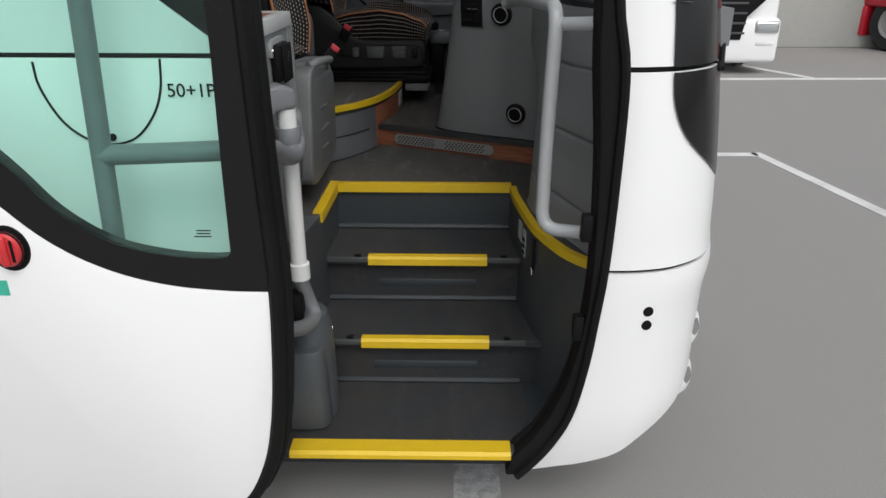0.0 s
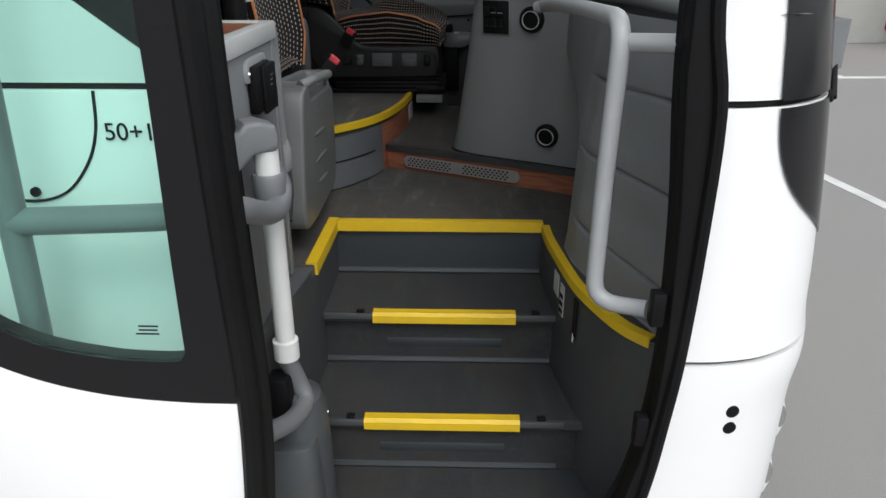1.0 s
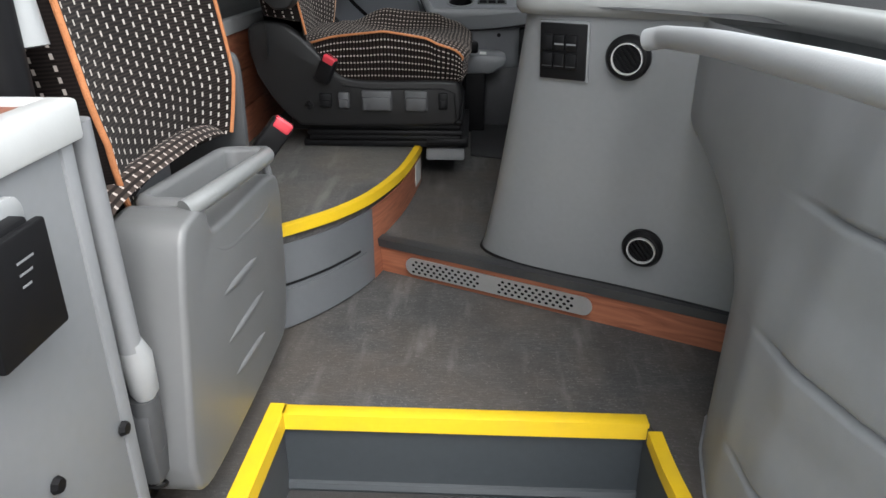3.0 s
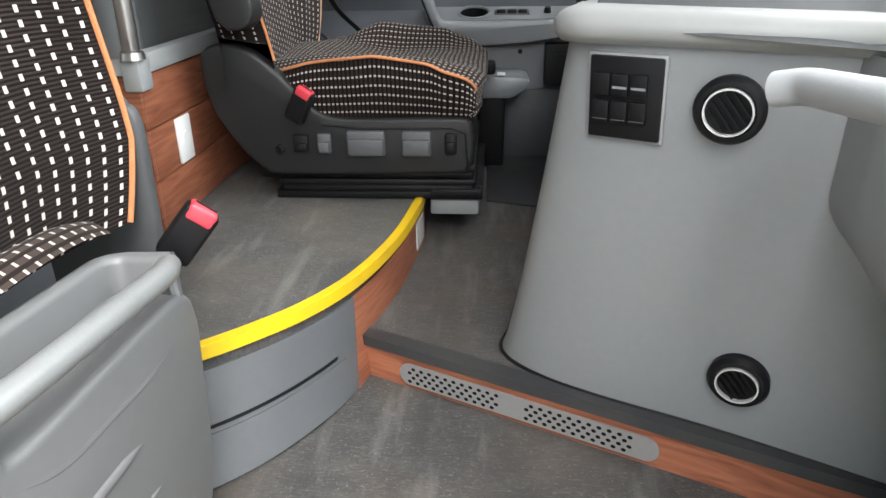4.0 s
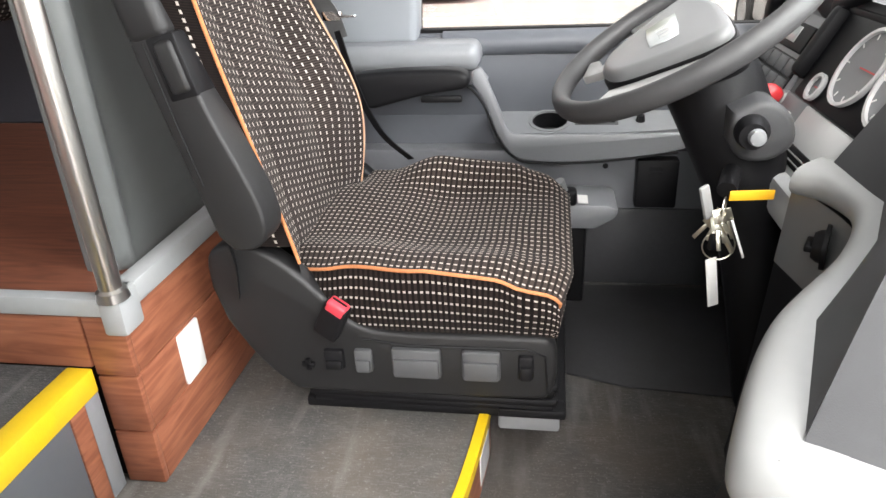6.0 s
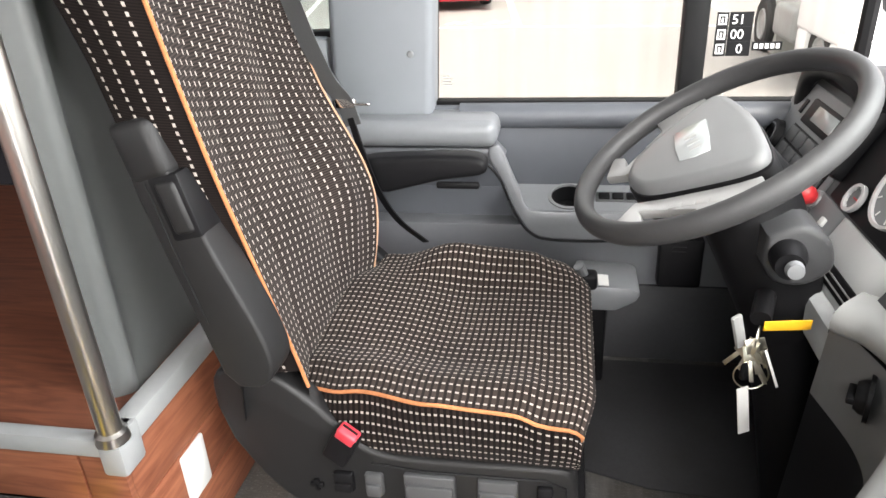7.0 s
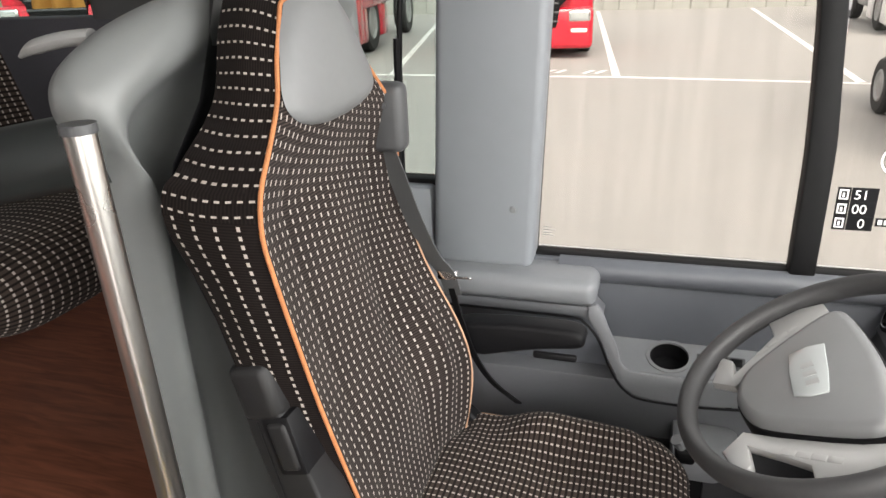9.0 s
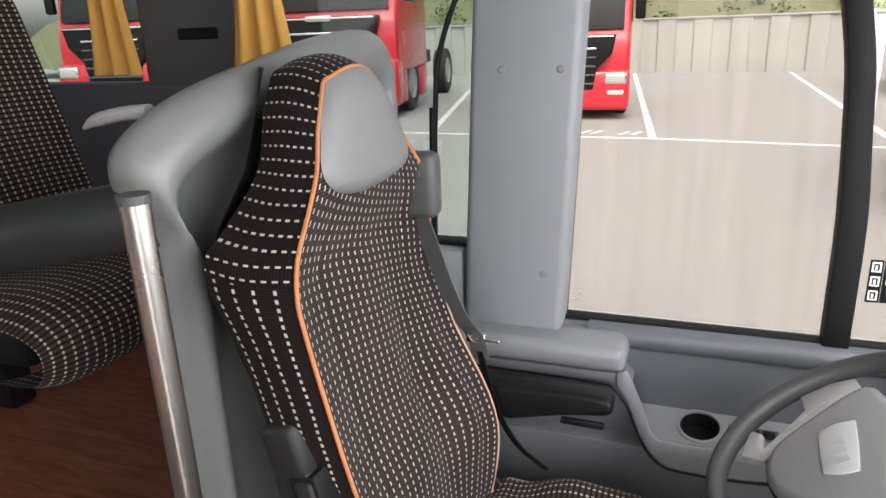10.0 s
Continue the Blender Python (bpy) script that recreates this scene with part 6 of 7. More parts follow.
def curtain(x, w):
    """A gathered curtain with soft folds, tied in at its lower half."""
    def at(u, v):
        z = 2.72 - 0.47 * v
        narrow = 0.62 + 0.38 * max(0.0, (v - 0.45) / 0.55) ** 1.3
        return (x + (u - 0.5) * w * narrow, 4.578 + 0.014 * math.sin(u * 6 * math.pi + v) + 0.006 * math.sin(u * 17), z)
    t = thing("curtain", "ochre yellow gathered curtain beside a saloon window", "curtain", "saloon curtains", at=(x, 4.58, 2.25))
    part("cloth", sheet(at, 48, 14, 0.003), CURTAIN, t, angle=80)


curtain(-1.632, 0.185)
curtain(-1.140, 0.20)
curtain(-2.95, 0.20)

# ---- wood-clad platform behind the driver ----
wb_ = thing("seat_platform", "reddish wood-clad platform behind the driver with grey edge trim", "platform", at=(-0.7, 3.9, FP))
for k in range(3):
    z0, z1 = FP + k * 0.1085, FP + (k + 1) * 0.1085 - 0.003
    part("front_board", box((-0.665, 3.605, z0), (-0.645, 4.6, z1), 0.003), WOOD, wb_)
    part("side_board", box((-0.713, 3.592, z0), (-0.645, 3.606, z1), 0.003), WOOD, wb_)
for a, b in ((-1.30, -0.716), (-2.2, -1.303), (-3.4, -2.203)):
    part("aisle_board", box((a, 3.592, FA), (b, 3.606, 1.378), 0.003), WOOD, wb_)
part("core", box((-7.0, 3.607, FP), (-0.667, 4.6, 1.378)), BLACK, wb_)
part("trim_front", box((-0.672, 3.586, 1.380), (-0.636, 4.6, 1.420), 0.006), MGREY, wb_, "grey edge trim")
part("trim_corner", box((-0.672, 3.583, 1.350), (-0.634, 3.635, 1.420), 0.006), MGREY, wb_)
part("trim_side", box((-7.0, 3.586, 1.380), (-0.660, 3.612, 1.412), 0.005), MGREY, wb_, "grey edge trim")
part("top_flooring", box((-7.0, 3.612, 1.378), (-0.672, 4.6, 1.402)), WOODFLOOR, wb_, "dark reddish wood-look flooring")
sock = thing("wall_socket", "white socket plate on the wood cladding", "socket", at=(-0.645, 3.75, 1.2))
part("plate", box((-0.646, 3.712, 1.168), (-0.638, 3.782, 1.268), 0.004), LABEL, sock)
part("insert", lathe([(0, 0.002), (0.018, 0.002), (0.02, 0), (0, 0)], pose(-0.638, 3.747, 1.218, 0, 90, 0), 18), LABEL, sock)
bar = thing("partition_rail", "upright brushed steel rail at the partition edge", "rail", at=(-0.664, 3.6, 1.41))
part("tube", tube([(-0.648, 3.594, 1.412), (-0.640, 3.576, 2.185)], 0.0165, 18), STEEL, bar)
part("lower_cap", lathe([(0, 0), (0.024, 0), (0.022, 0.014), (0.017, 0.018), (0, 0.018)], pose(-0.648, 3.594, 1.412), 18), STEEL, bar)
part("upper_cap", lathe([(0, 0), (0.0185, 0), (0.0185, 0.010), (0, 0.010)], pose(-0.640, 3.576, 2.178), 18), DGREY, bar)

# partition behind the driver: a moulded shell with a rolled rim
PARTGREY = material("partition_moulding", (0.146, 0.154, 0.154), 0.38, scale=60, var=0.05, bump=0.25, bump_scale=900, bump_dist=0.0004, blotch=0.12, blotch_scale=4)
par = thing("driver_partition", "grey moulded partition with rolled rim behind the driver's seat", "partition", at=(-0.7, 4.0, FS))


PO = smooth_path([(0, y, z) for y, z in [(3.708, 1.385), (3.708, 1.70), (3.708, 1.90), (3.712, 2.03), (3.708, 2.085), (3.690, 2.126), (3.678, 2.163), (3.690, 2.198), (3.744, 2.230), (3.828, 2.255), (3.94, 2.276), (4.10, 2.302), (4.27, 2.314), (4.36, 2.306), (4.402, 2.272), (4.41, 2.20), (4.42, 1.8), (4.42, 1.385)]], 6)


def part_x(y, z):
    return -0.682 - 0.02 * ((y - 4.03) / 0.4) ** 2


ctr = Vector((0, 4.03, 1.75))
pbm = bmesh.new()
rings = []
for t, dx in ((1.0, -0.075), (1.045, -0.062), (1.062, -0.044), (1.060, -0.030), (1.048, -0.016), (1.025, -0.004), (0.995, 0.006), (0.960, 0.008), (0.930, 0.000), (0.895, -0.016), (0.85, -0.030), (0.76, -0.038), (0.55, -0.040), (0.3, -0.040), (0.04, -0.040)):
    ring = []
    for p in PO:
        q = ctr + (p - ctr) * t
        # the hollow inside the rim is deep at the top and shallow lower down
        hollow = 0.45 + 1.1 * max(0.0, min(1.0, (q.z - 1.80) / 0.30))
        ring.append(pbm.verts.new((part_x(q.y, q.z) + (dx * hollow if t < 0.93 else dx), q.y, max(q.z, 1.385))))
    rings.append(ring)
for A, B in zip(rings, rings[1:]):
    for i in range(len(PO)):
        j = (i + 1) % len(PO)
        pbm.faces.new((A[i], A[j], B[j], B[i]))
pbm.faces.new(rings[-1])
part("shell", pbm, PARTGREY, par, "smooth mid-grey shell with a rolled edge", angle=85)
bk = bmesh.new()
bkr = [[bk.verts.new((part_x(q.y, q.z) - 0.076, q.y, q.z)) for p in PO for q in (ctr.lerp(p, t),)] for t in (1.0, 0.5, 0.05)]
for A, B in zip(bkr, bkr[1:]):
    for i in range(len(PO)):
        j = (i + 1) % len(PO)
        bk.faces.new((A[i], A[j], B[j], B[i]))
bk.faces.new(bkr[-1])
part("back", bk, PARTGREY, par, angle=60)
arm_ = thing("aisle_armrest", "dark green-grey padded bar behind the partition", "armrest", at=(-0.9, 3.6, 2.1))
part("pad", tube(smooth_path([(-0.735, 3.700, 2.130), (-0.86, 3.655, 2.110), (-1.05, 3.63, 2.075), (-1.25, 3.63, 2.03)], 5), 0.046, 16), material("green_grey_pad", (0.013, 0.016, 0.016), 0.5, bump=0.25, bump_scale=800, bump_dist=0.0004), arm_)
part("bracket", box((-1.2, 3.61, FS), (-1.17, 3.65, 2.04), 0.006), BLACK, arm_)
hg = thing("seat_grip", "pale grey grip on the shoulder of the aisle seat", "grip", at=(-0.83, 3.74, 2.24))
part("grip", tube(smooth_path([(-0.872, 3.742, 2.232), (-0.845, 3.740, 2.243), (-0.80, 3.742, 2.252), (-0.76, 3.75, 2.255)], 5), [0.004 + 0.010 * min(1.0, k / 6) for k in range(16)], 12, flat=0.7), LGREY, hg)
# ---- driver's seat ----
SEATGREY = material("seat_cover_plastic", (0.012, 0.012, 0.0125), 0.5, scale=80, var=0.08, bump=0.3, bump_scale=1000, bump_dist=0.0004, blotch=0.15, blotch_scale=6, spec=0.3)
seat = thing("driver_seat", "sprung driver's seat in black cloth with white dashes and orange piping", "driver's seat", at=(-0.25, 4.03, FP))
part("slide_rail", box((-0.47, 3.815, FP), (0.022, 4.25, FP + 0.020), 0.004), BLACK, seat)
part("slide_front", box((-0.10, 3.80, FP + 0.012), (0.020, 3.835, FP + 0.030), 0.003), BLACK, seat)
part("foot_plate", box((-0.104, 3.835, FP - 0.046), (0.012, 4.20, FP - 0.008), 0.006), GREY, seat, "grey steel support plate")
for k in range(5):
    z = FP + 0.022 + k * 0.016
    w = 0.006 * (k % 2)
    part("bellows_fold", box((-0.45 - w, 3.805 - w, z), (0.0 + w, 4.25 + w, z + 0.017), 0.006), BLACK, seat)
SHELL = plan([(-0.592, 1.335), (-0.590, 1.392), (-0.560, 1.415), (-0.500, 1.412), (-0.445, 1.375), (-0.375, 1.305), (-0.330, 1.268), (-0.25, 1.258), (-0.05, 1.260), (-0.010, 1.250), (0.002, 1.215), (0.0, 1.175), (-0.012, 1.142), (-0.06, 1.132), (-0.42, 1.128), (-0.475, 1.140), (-0.53, 1.195), (-0.575, 1.270)], 3)
for y0, y1, nm in ((3.768, 3.815, "near"), (4.285, 4.325, "far")):
    part("side_cover", prism(SHELL, y0, y1, "y", 0.010, 3, caps_only=True), SEATGREY if nm == "near" else BLACK, seat, "dark grey plastic side cover" if nm == "near" else "black plastic side cover")
part("frame_box", box((-0.50, 3.81, 1.105), (-0.005, 4.29, 1.262), 0.01), BLACK, seat)
part("cover_line", tube([(-0.335, 3.7665, 1.245), (-0.25, 3.7665, 1.236), (-0.05, 3.7665, 1.238), (-0.018, 3.7665, 1.225), (-0.012, 3.7665, 1.150)], 0.0022, 6), BLACK, seat)
for x, w, h, m_ in ((-0.385, 0.036, 0.040, BLACK), (-0.332, 0.032, 0.046, GREY), (-0.238, 0.086, 0.058, GREY), (-0.126, 0.066, 0.058, GREY), (-0.050, 0.026, 0.048, BLACK)):
    b = part("adjuster", box((x - w / 2, 3.758, 1.203 - h / 2), (x + w / 2, 3.772, 1.203 + h / 2), 0.005), DGREY if m_ is GREY else m_, seat, "grey adjuster lever" if m_ is GREY else "")
    part("adjuster_lip", box((x - w / 2 + 0.003, 3.752, 1.203 - h / 2 + 0.003), (x + w / 2 - 0.003, 3.762, 1.203 + h / 2 - 0.018), 0.004), DGREY if m_ is GREY else m_, b)
part("cross_switch", merge(box((-0.447, 3.762, 1.183), (-0.423, 3.770, 1.193), 0.002), box((-0.440, 3.762, 1.176), (-0.430, 3.770, 1.200), 0.002)), BLACK, seat)

BEIGE = material("beige_piping", (0.50, 0.30, 0.19), 0.8, bump=0.1)
part("seat_well", box((-0.545, 3.80, 1.25), (-0.44, 4.275, 1.345), 0.01), BLACK, seat)
# cushion
CX0, CX1, CN, CFAR = -0.47, 0.012, 3.782, 4.325


def lin(table, x):
    for (a, va), (b, vb) in zip(table, table[1:]):
        if x <= b:
            return va + (vb - va) * max(0.0, (x - a) / (b - a))
    return table[-1][1]


def soft(table, x, h=0.03):
    return sum(lin(table, x + h * k) for k in (-1, -0.5, 0, 0.5, 1)) / 5


def cushion_top(u, v):
    """u across from the near piping, v from back to front."""
    edge = (1 - u) ** 3
    y = CN + (CFAR - CN) * u + edge * lerp([(0, 0.045), (0.2, 0.005), (0.5, -0.042), (0.8, -0.030), (0.94, -0.004), (1, 0.025)], v)
    x = CX0 + (CX1 - CX0) * min(1.0, v / 0.93)
    rim = lerp([(0, 1.374), (0.25, 1.362), (0.55, 1.352), (0.85, 1.344), (0.94, 1.326), (1, 1.270)], v)
    rim += (soft([(0, 1.338), (0.2, 1.366), (0.5, 1.386), (0.74, 1.368), (0.88, 1.338), (0.95, 1.308), (1, 1.262)], v, 0.02) - rim) * edge
    bolster = 0.014 * math.exp(-((u - 0.12) / 0.09) ** 2) + 0.052 * math.exp(-((u - 0.90) / 0.11) ** 2) * lerp([(0, -0.55), (0.12, -0.1), (0.42, 1.0), (0.7, 0.85), (1, 0.35)], v)
    bolster *= 1 - 0.75 * max(0, (v - 0.75) / 0.25)
    crown = 0.006 * math.sin(math.pi * v) + 0.004 * math.sin(9 * v) * math.sin(math.pi * u)
    roll = 0.018 * math.sin(math.pi * max(0, (v - 0.8) / 0.2))
    sag = -0.010 * math.exp(-((v - 0.45) / 0.25) ** 2) * math.sin(math.pi * u)
    edge_ = -0.022 * max(0, (u - 0.955) / 0.045) ** 2
    corner = (0.030 if u < 0.5 else 0.062) * (max(0, abs(u - 0.5) * 2 - 0.62) / 0.38) ** 1.5 if v > 0.5 else 0
    return (x + roll - corner * max(0, (v - 0.5) / 0.5) ** 2, y, rim + bolster + crown + sag + edge_)


cu = part("cushion", sheet(cushion_top, 52, 44, 0.0), CLOTH_SEAT, seat, "black seat cloth with rows of white dashes", angle=80)


def flank(u, v):
    a = Vector(cushion_top(0.0, u))
    bulge = 0.010 * math.sin(math.pi * v)
    low = Vector((a.x - 0.004 * v, 3.778, 1.256))
    p = a.lerp(low, v)
    return (p.x, p.y - bulge, p.z)


part("cushion_flank", sheet(flank, 44, 10, 0.0, uv=lambda a, b: (a * 0.50, b * 0.115)), CLOTH_FLANK_SHADE, cu, angle=80)
part("cushion_front", sheet(lambda u, v: Vector(cushion_top(u, 1.0)).lerp(Vector((0.002, CN + 0.008 + (CFAR - CN - 0.016) * u, 1.255)), v) + Vector((0.010 * math.sin(math.pi * v), 0, 0)), 30, 6, 0.0), CLOTH_SEAT, cu, angle=80)
part("cushion_far", sheet(lambda u, v: Vector(cushion_top(1.0, u)).lerp(Vector((cushion_top(1.0, u)[0], CFAR - 0.004, 1.255)), v) + Vector((0, 0.010 * math.sin(math.pi * v), 0)), 30, 6, 0.0), CLOTH_SEAT, cu, angle=80)
part("piping", tube([Vector(cushion_top(0.0, i / 40)) + Vector((0, -0.002, 0.002)) for i in range(41)], 0.0031, 8), ORANGE, cu, "orange piping")
part("far_piping", tube([Vector(cushion_top(1.0, i / 40)) + Vector((0, -0.002, 0.005)) for i in range(41)], 0.0034, 6), BEIGE, cu, "thin beige piping")

# backrest
ZN = [(1.36, 3.782), (1.50, 3.768), (1.65, 3.748), (1.80, 3.728), (1.95, 3.711), (2.035, 3.706), (2.09, 3.738), (2.15, 3.806), (2.21, 3.835), (2.26, 3.858), (2.295, 3.905)]
ZF = [(1.36, 4.262), (1.50, 4.272), (1.65, 4.270), (1.80, 4.258), (1.95, 4.240), (2.035, 4.232), (2.10, 4.195), (2.15, 4.118), (2.21, 4.080), (2.26, 4.060), (2.295, 4.020)]
XF = [(1.36, -0.425), (1.50, -0.452), (1.75, -0.497), (2.04, -0.537), (2.15, -0.548), (2.295, -0.572)]


def back_front(u, v):
    z = 1.30 + 0.982 * v
    n, f = soft(ZN, z), soft(ZF, z)
    head = max(0.0, min(1.0, (z - 2.02) / 0.12))
    deep = 0.040 * (1 - head) * (1 - abs(2 * u - 1) ** 3) + 0.008 * head * (1 - abs(2 * u - 1) ** 2) * -1
    lumbar = 0.016 * math.exp(-((z - 1.58) / 0.10) ** 2) * (1 - abs(2 * u - 1) ** 2)
    groove = 0.003 * (math.exp(-((u - 0.20) / 0.025) ** 2) + math.exp(-((u - 0.80) / 0.025) ** 2)) * (1 - head)
    tuck = -0.010 * min(1.0, max(0.0, (1.40 - z) / 0.06)) ** 2
    far = max(0.0, (u - 0.45) / 0.55) ** 1.6 * soft([(1.30, -0.020), (1.36, -0.020), (1.42, 0.0), (1.53, 0.026), (1.63, 0.010), (1.74, -0.024), (1.90, -0.050), (2.04, -0.018), (2.12, 0.0), (2.3, 0.0)], z)
    tuck += far + 0.016 * math.exp(-((u - 0.83) / 0.07) ** 2 - ((z - 1.62) / 0.16) ** 2) - 0.012 * math.exp(-((u - 0.66) / 0.08) ** 2 - ((z - 1.68) / 0.2) ** 2)
    return (soft(XF, z) - deep + lumbar - groove + tuck, n + (f - n) * u, z + 0.016 * math.sin(math.pi * u) * max(0.0, (v - 0.88) / 0.12) ** 1.5)


bk_ = part("backrest", sheet(back_front, 48, 70, 0.0, uv=lambda a, b: (a * 0.52, b * 0.94)), CLOTH_BACK, seat, "black back cloth with columns of white dashes", angle=80)


def rim_path():
    out = [Vector(back_front(0.0, i / 60)) for i in range(0, 61)]
    top = [Vector(back_front(k / 10, 1.0)) for k in range(1, 10)]
    return out, top, [Vector(back_front(1.0, i / 60)) for i in range(60, -1, -1)]


RN, RT, RF = rim_path()
KINK = 45


def back_edge(p, z):
    """The rear edge of the side cloth behind a place on the rim."""
    out_ = -0.028 if z < 2.08 else -0.012
    wing = 0.024 * math.exp(-((z - 2.06) / 0.10) ** 2)
    return Vector((p.x - 0.088 - 0.02 * max(0, (2.0 - z)) - wing, p.y + out_ - 0.35 * wing, z + 0.02))


def side_cloth(u, v):
    k = 7 + u * (KINK - 7)
    i = min(int(k), KINK - 1)
    p = RN[i].lerp(RN[i + 1], k - i)
    q = back_edge(p, p.z)
    r = p.lerp(q, v)
    return (r.x, r.y - 0.010 * math.sin(math.pi * v), r.z)


part("side_cloth", sheet(lambda u, v: side_cloth(v, u), 8, 44, 0.0, uv=lambda a, b: (a * 0.105, b * 0.74)), CLOTH_SIDE_SHADE, bk_, angle=80)
HEADP = RN[KINK:] + RT + RF[:16]


def head_cloth(u, v):
    k = u * (len(HEADP) - 1)
    i = min(int(k), len(HEADP) - 2)
    p = HEADP[i].lerp(HEADP[i + 1], k - i)
    c = Vector((p.x, 3.98, 2.15))
    o = (p - c)
    o.x = 0
    if o.length > 0:
        o.normalize()
    q = p + Vector((-0.078, 0, 0)) + o * 0.016
    if u < 0.30:
        q = back_edge(p, p.z).lerp(q, (u / 0.30) ** 2 * (3 - 2 * u / 0.30))
    r = p.lerp(q, v)
    return tuple(r + o * 0.010 * math.sin(math.pi * v))


part("head_cloth", sheet(head_cloth, 60, 8, 0.0, uv=lambda a, b: (a * 0.92 + 0.01, b * 0.12)), CLOTH_SIDE_SHADE, bk_, angle=80)


def far_cloth(u, v):
    p = RF[16:][min(int(u * 44), 44)]
    return (p.x - 0.10 * v, p.y + 0.02 * v + 0.008 * math.sin(math.pi * v), p.z + 0.02 * v)


part("far_cloth", sheet(lambda u, v: far_cloth(v, u), 6, 44, 0.0), CLOTH_SIDE_SHADE, bk_, angle=80)
part("piping", tube(smooth_path(RN[5:60:3] + [RN[60]] + RT[::2], 3), 0.0031, 8), ORANGE, bk_, "orange piping")
part("far_piping", tube(smooth_path(RF[:22:3], 2), 0.0034, 6), ORANGE, bk_, "orange piping")
part("lower_piping", tube(smooth_path(RF[20::4], 2), 0.0022, 6), BEIGE, bk_, "thin beige piping")
part("head_pad", sheet(lambda u, v: (lambda p: (p[0] + 0.003 + 0.020 * (max(0.0, 1 - (abs(2 * u - 1)) ** 2.4) * max(0.0, 1 - abs(2 * v - 1) ** 2.4)) ** 0.5, p[1], p[2]))(
    back_front(0.5 + (u - 0.5) * 0.985 * max(0.03, 1 - max(0.0, 1 - v / 0.46) ** 2.2) ** 0.5, 0.829 + 0.170 * v)), 26, 22, 0.0), HEADPAD, bk_, "smooth grey head pad", angle=80)
shell_b = bmesh.new()
rows = []
for i in range(0, 61, 4):
    a, b = back_edge(RN[i], RN[i].z), RF[60 - i] + Vector((-0.10, 0.01, 0.02))
    rows.append([shell_b.verts.new(a.lerp(b, t) + Vector((-0.05 * math.sin(math.pi * t), 0, 0))) for t in (k / 8 for k in range(9))])
for A, B in zip(rows, rows[1:]):
    for k in range(8):
        shell_b.faces.new((A[k], A[k + 1], B[k + 1], B[k]))
part("back_shell", shell_b, BLACK, bk_, angle=60)

# folded-up armrest on the near side
ax = Matrix.Translation((-0.518, 3.722, 1.648)) @ Matrix.Diagonal((1.0, 1.0, 0.9, 1.0)) @ Euler((radians(-3), radians(-14), 0)).to_matrix().to_4x4()
AR = plan([(-0.036, -0.19), (-0.042, 0.05), (-0.042, 0.130), (-0.034, 0.150), (0.012, 0.145), (0.024, 0.10), (0.030, 0.0), (0.046, -0.13), (0.042, -0.195), (0.015, -0.222), (-0.020, -0.218)], 4)
na = part("armrest", placed(prism(AR, -0.040, 0.028, "y", 0.013, 3, caps_only=True), ax), SEATGREY, seat, "dark grey armrest folded up")
part("end_block", placed(box((-0.044, -0.044, 0.128), (0.020, 0.031, 0.222), 0.016, 3), ax), SEATGREY, na, "rounded end block")
part("latch", placed(box((-0.010, -0.046, 0.045), (0.022, 0.0, 0.128), 0.008, 3), ax), SEATGREY, na, "dark release latch")
part("latch_gap", placed(box((-0.017, -0.0420, 0.036), (0.028, 0.0290, 0.136), 0.005), ax), BLACK, na)
part("seam", placed(tube([(-0.024, -0.0402, -0.10), (-0.024, -0.0404, 0.0), (-0.022, -0.0404, 0.13)], 0.0014, 6), ax), BLACK, na)
FARM = plan([(-0.49, 1.505), (-0.49, 1.572), (-0.40, 1.588), (-0.26, 1.592), (-0.212, 1.585), (-0.200, 1.566), (-0.215, 1.548), (-0.30, 1.535), (-0.42, 1.505)], 4)
fa = part("armrest", prism(FARM, 4.325, 4.385, "y", 0.012, 3, caps_only=True), BLACK, seat, "black armrest folded down")
part("lever", box((-0.31, 4.318, 1.520), (-0.215, 4.330, 1.536), 0.005), BLACK, fa)

# belt
belt = thing("seat_belt", "grey seat belt hanging beside the driver's backrest", "seat belt", at=(-0.53, 4.25, 1.6))
guide = part("guide", merge(box((-0.592, 4.165, 2.005), (-0.520, 4.215, 2.130), 0.016, 3), box((-0.590, 4.158, 2.088), (-0.545, 4.166, 2.098), 0.003)), DGREY, belt, "grey belt guide on the backrest shoulder")
BP = smooth_path([(-0.565, 4.185, 2.02), (-0.550, 4.205, 1.95), (-0.535, 4.235, 1.86), (-0.512, 4.265, 1.77), (-0.485, 4.285, 1.715), (-0.462, 4.288, 1.62), (-0.435, 4.300, 1.52), (-0.40, 4.325, 1.44), (-0.345, 4.345, 1.38)], 6)


def ribbon(path, w, d, wide):
    b = bmesh.new()
    rings_ = []
    for p in path:
        s = Vector(wide)
        rings_.append([b.verts.new(p + s * w * a + Vector((0, -d * c, 0))) for a, c in ((-0.5, -0.5), (0.5, -0.5), (0.5, 0.5), (-0.5, 0.5))])
    for A, B in zip(rings_, rings_[1:]):
        for k in range(4):
            b.faces.new((A[k], A[(k + 1) % 4], B[(k + 1) % 4], B[k]))
    b.faces.new(rings_[0][::-1])
    b.faces.new(rings_[-1])
    return b


part("webbing", ribbon(BP[:28], 0.044, 0.004, (0.9, -0.3, 0.25)), BELT, belt, "grey webbing")
part("lower_webbing", ribbon(BP[26:], 0.016, 0.006, (0.9, -0.3, 0.25)), BLACK, belt, "black lower webbing")
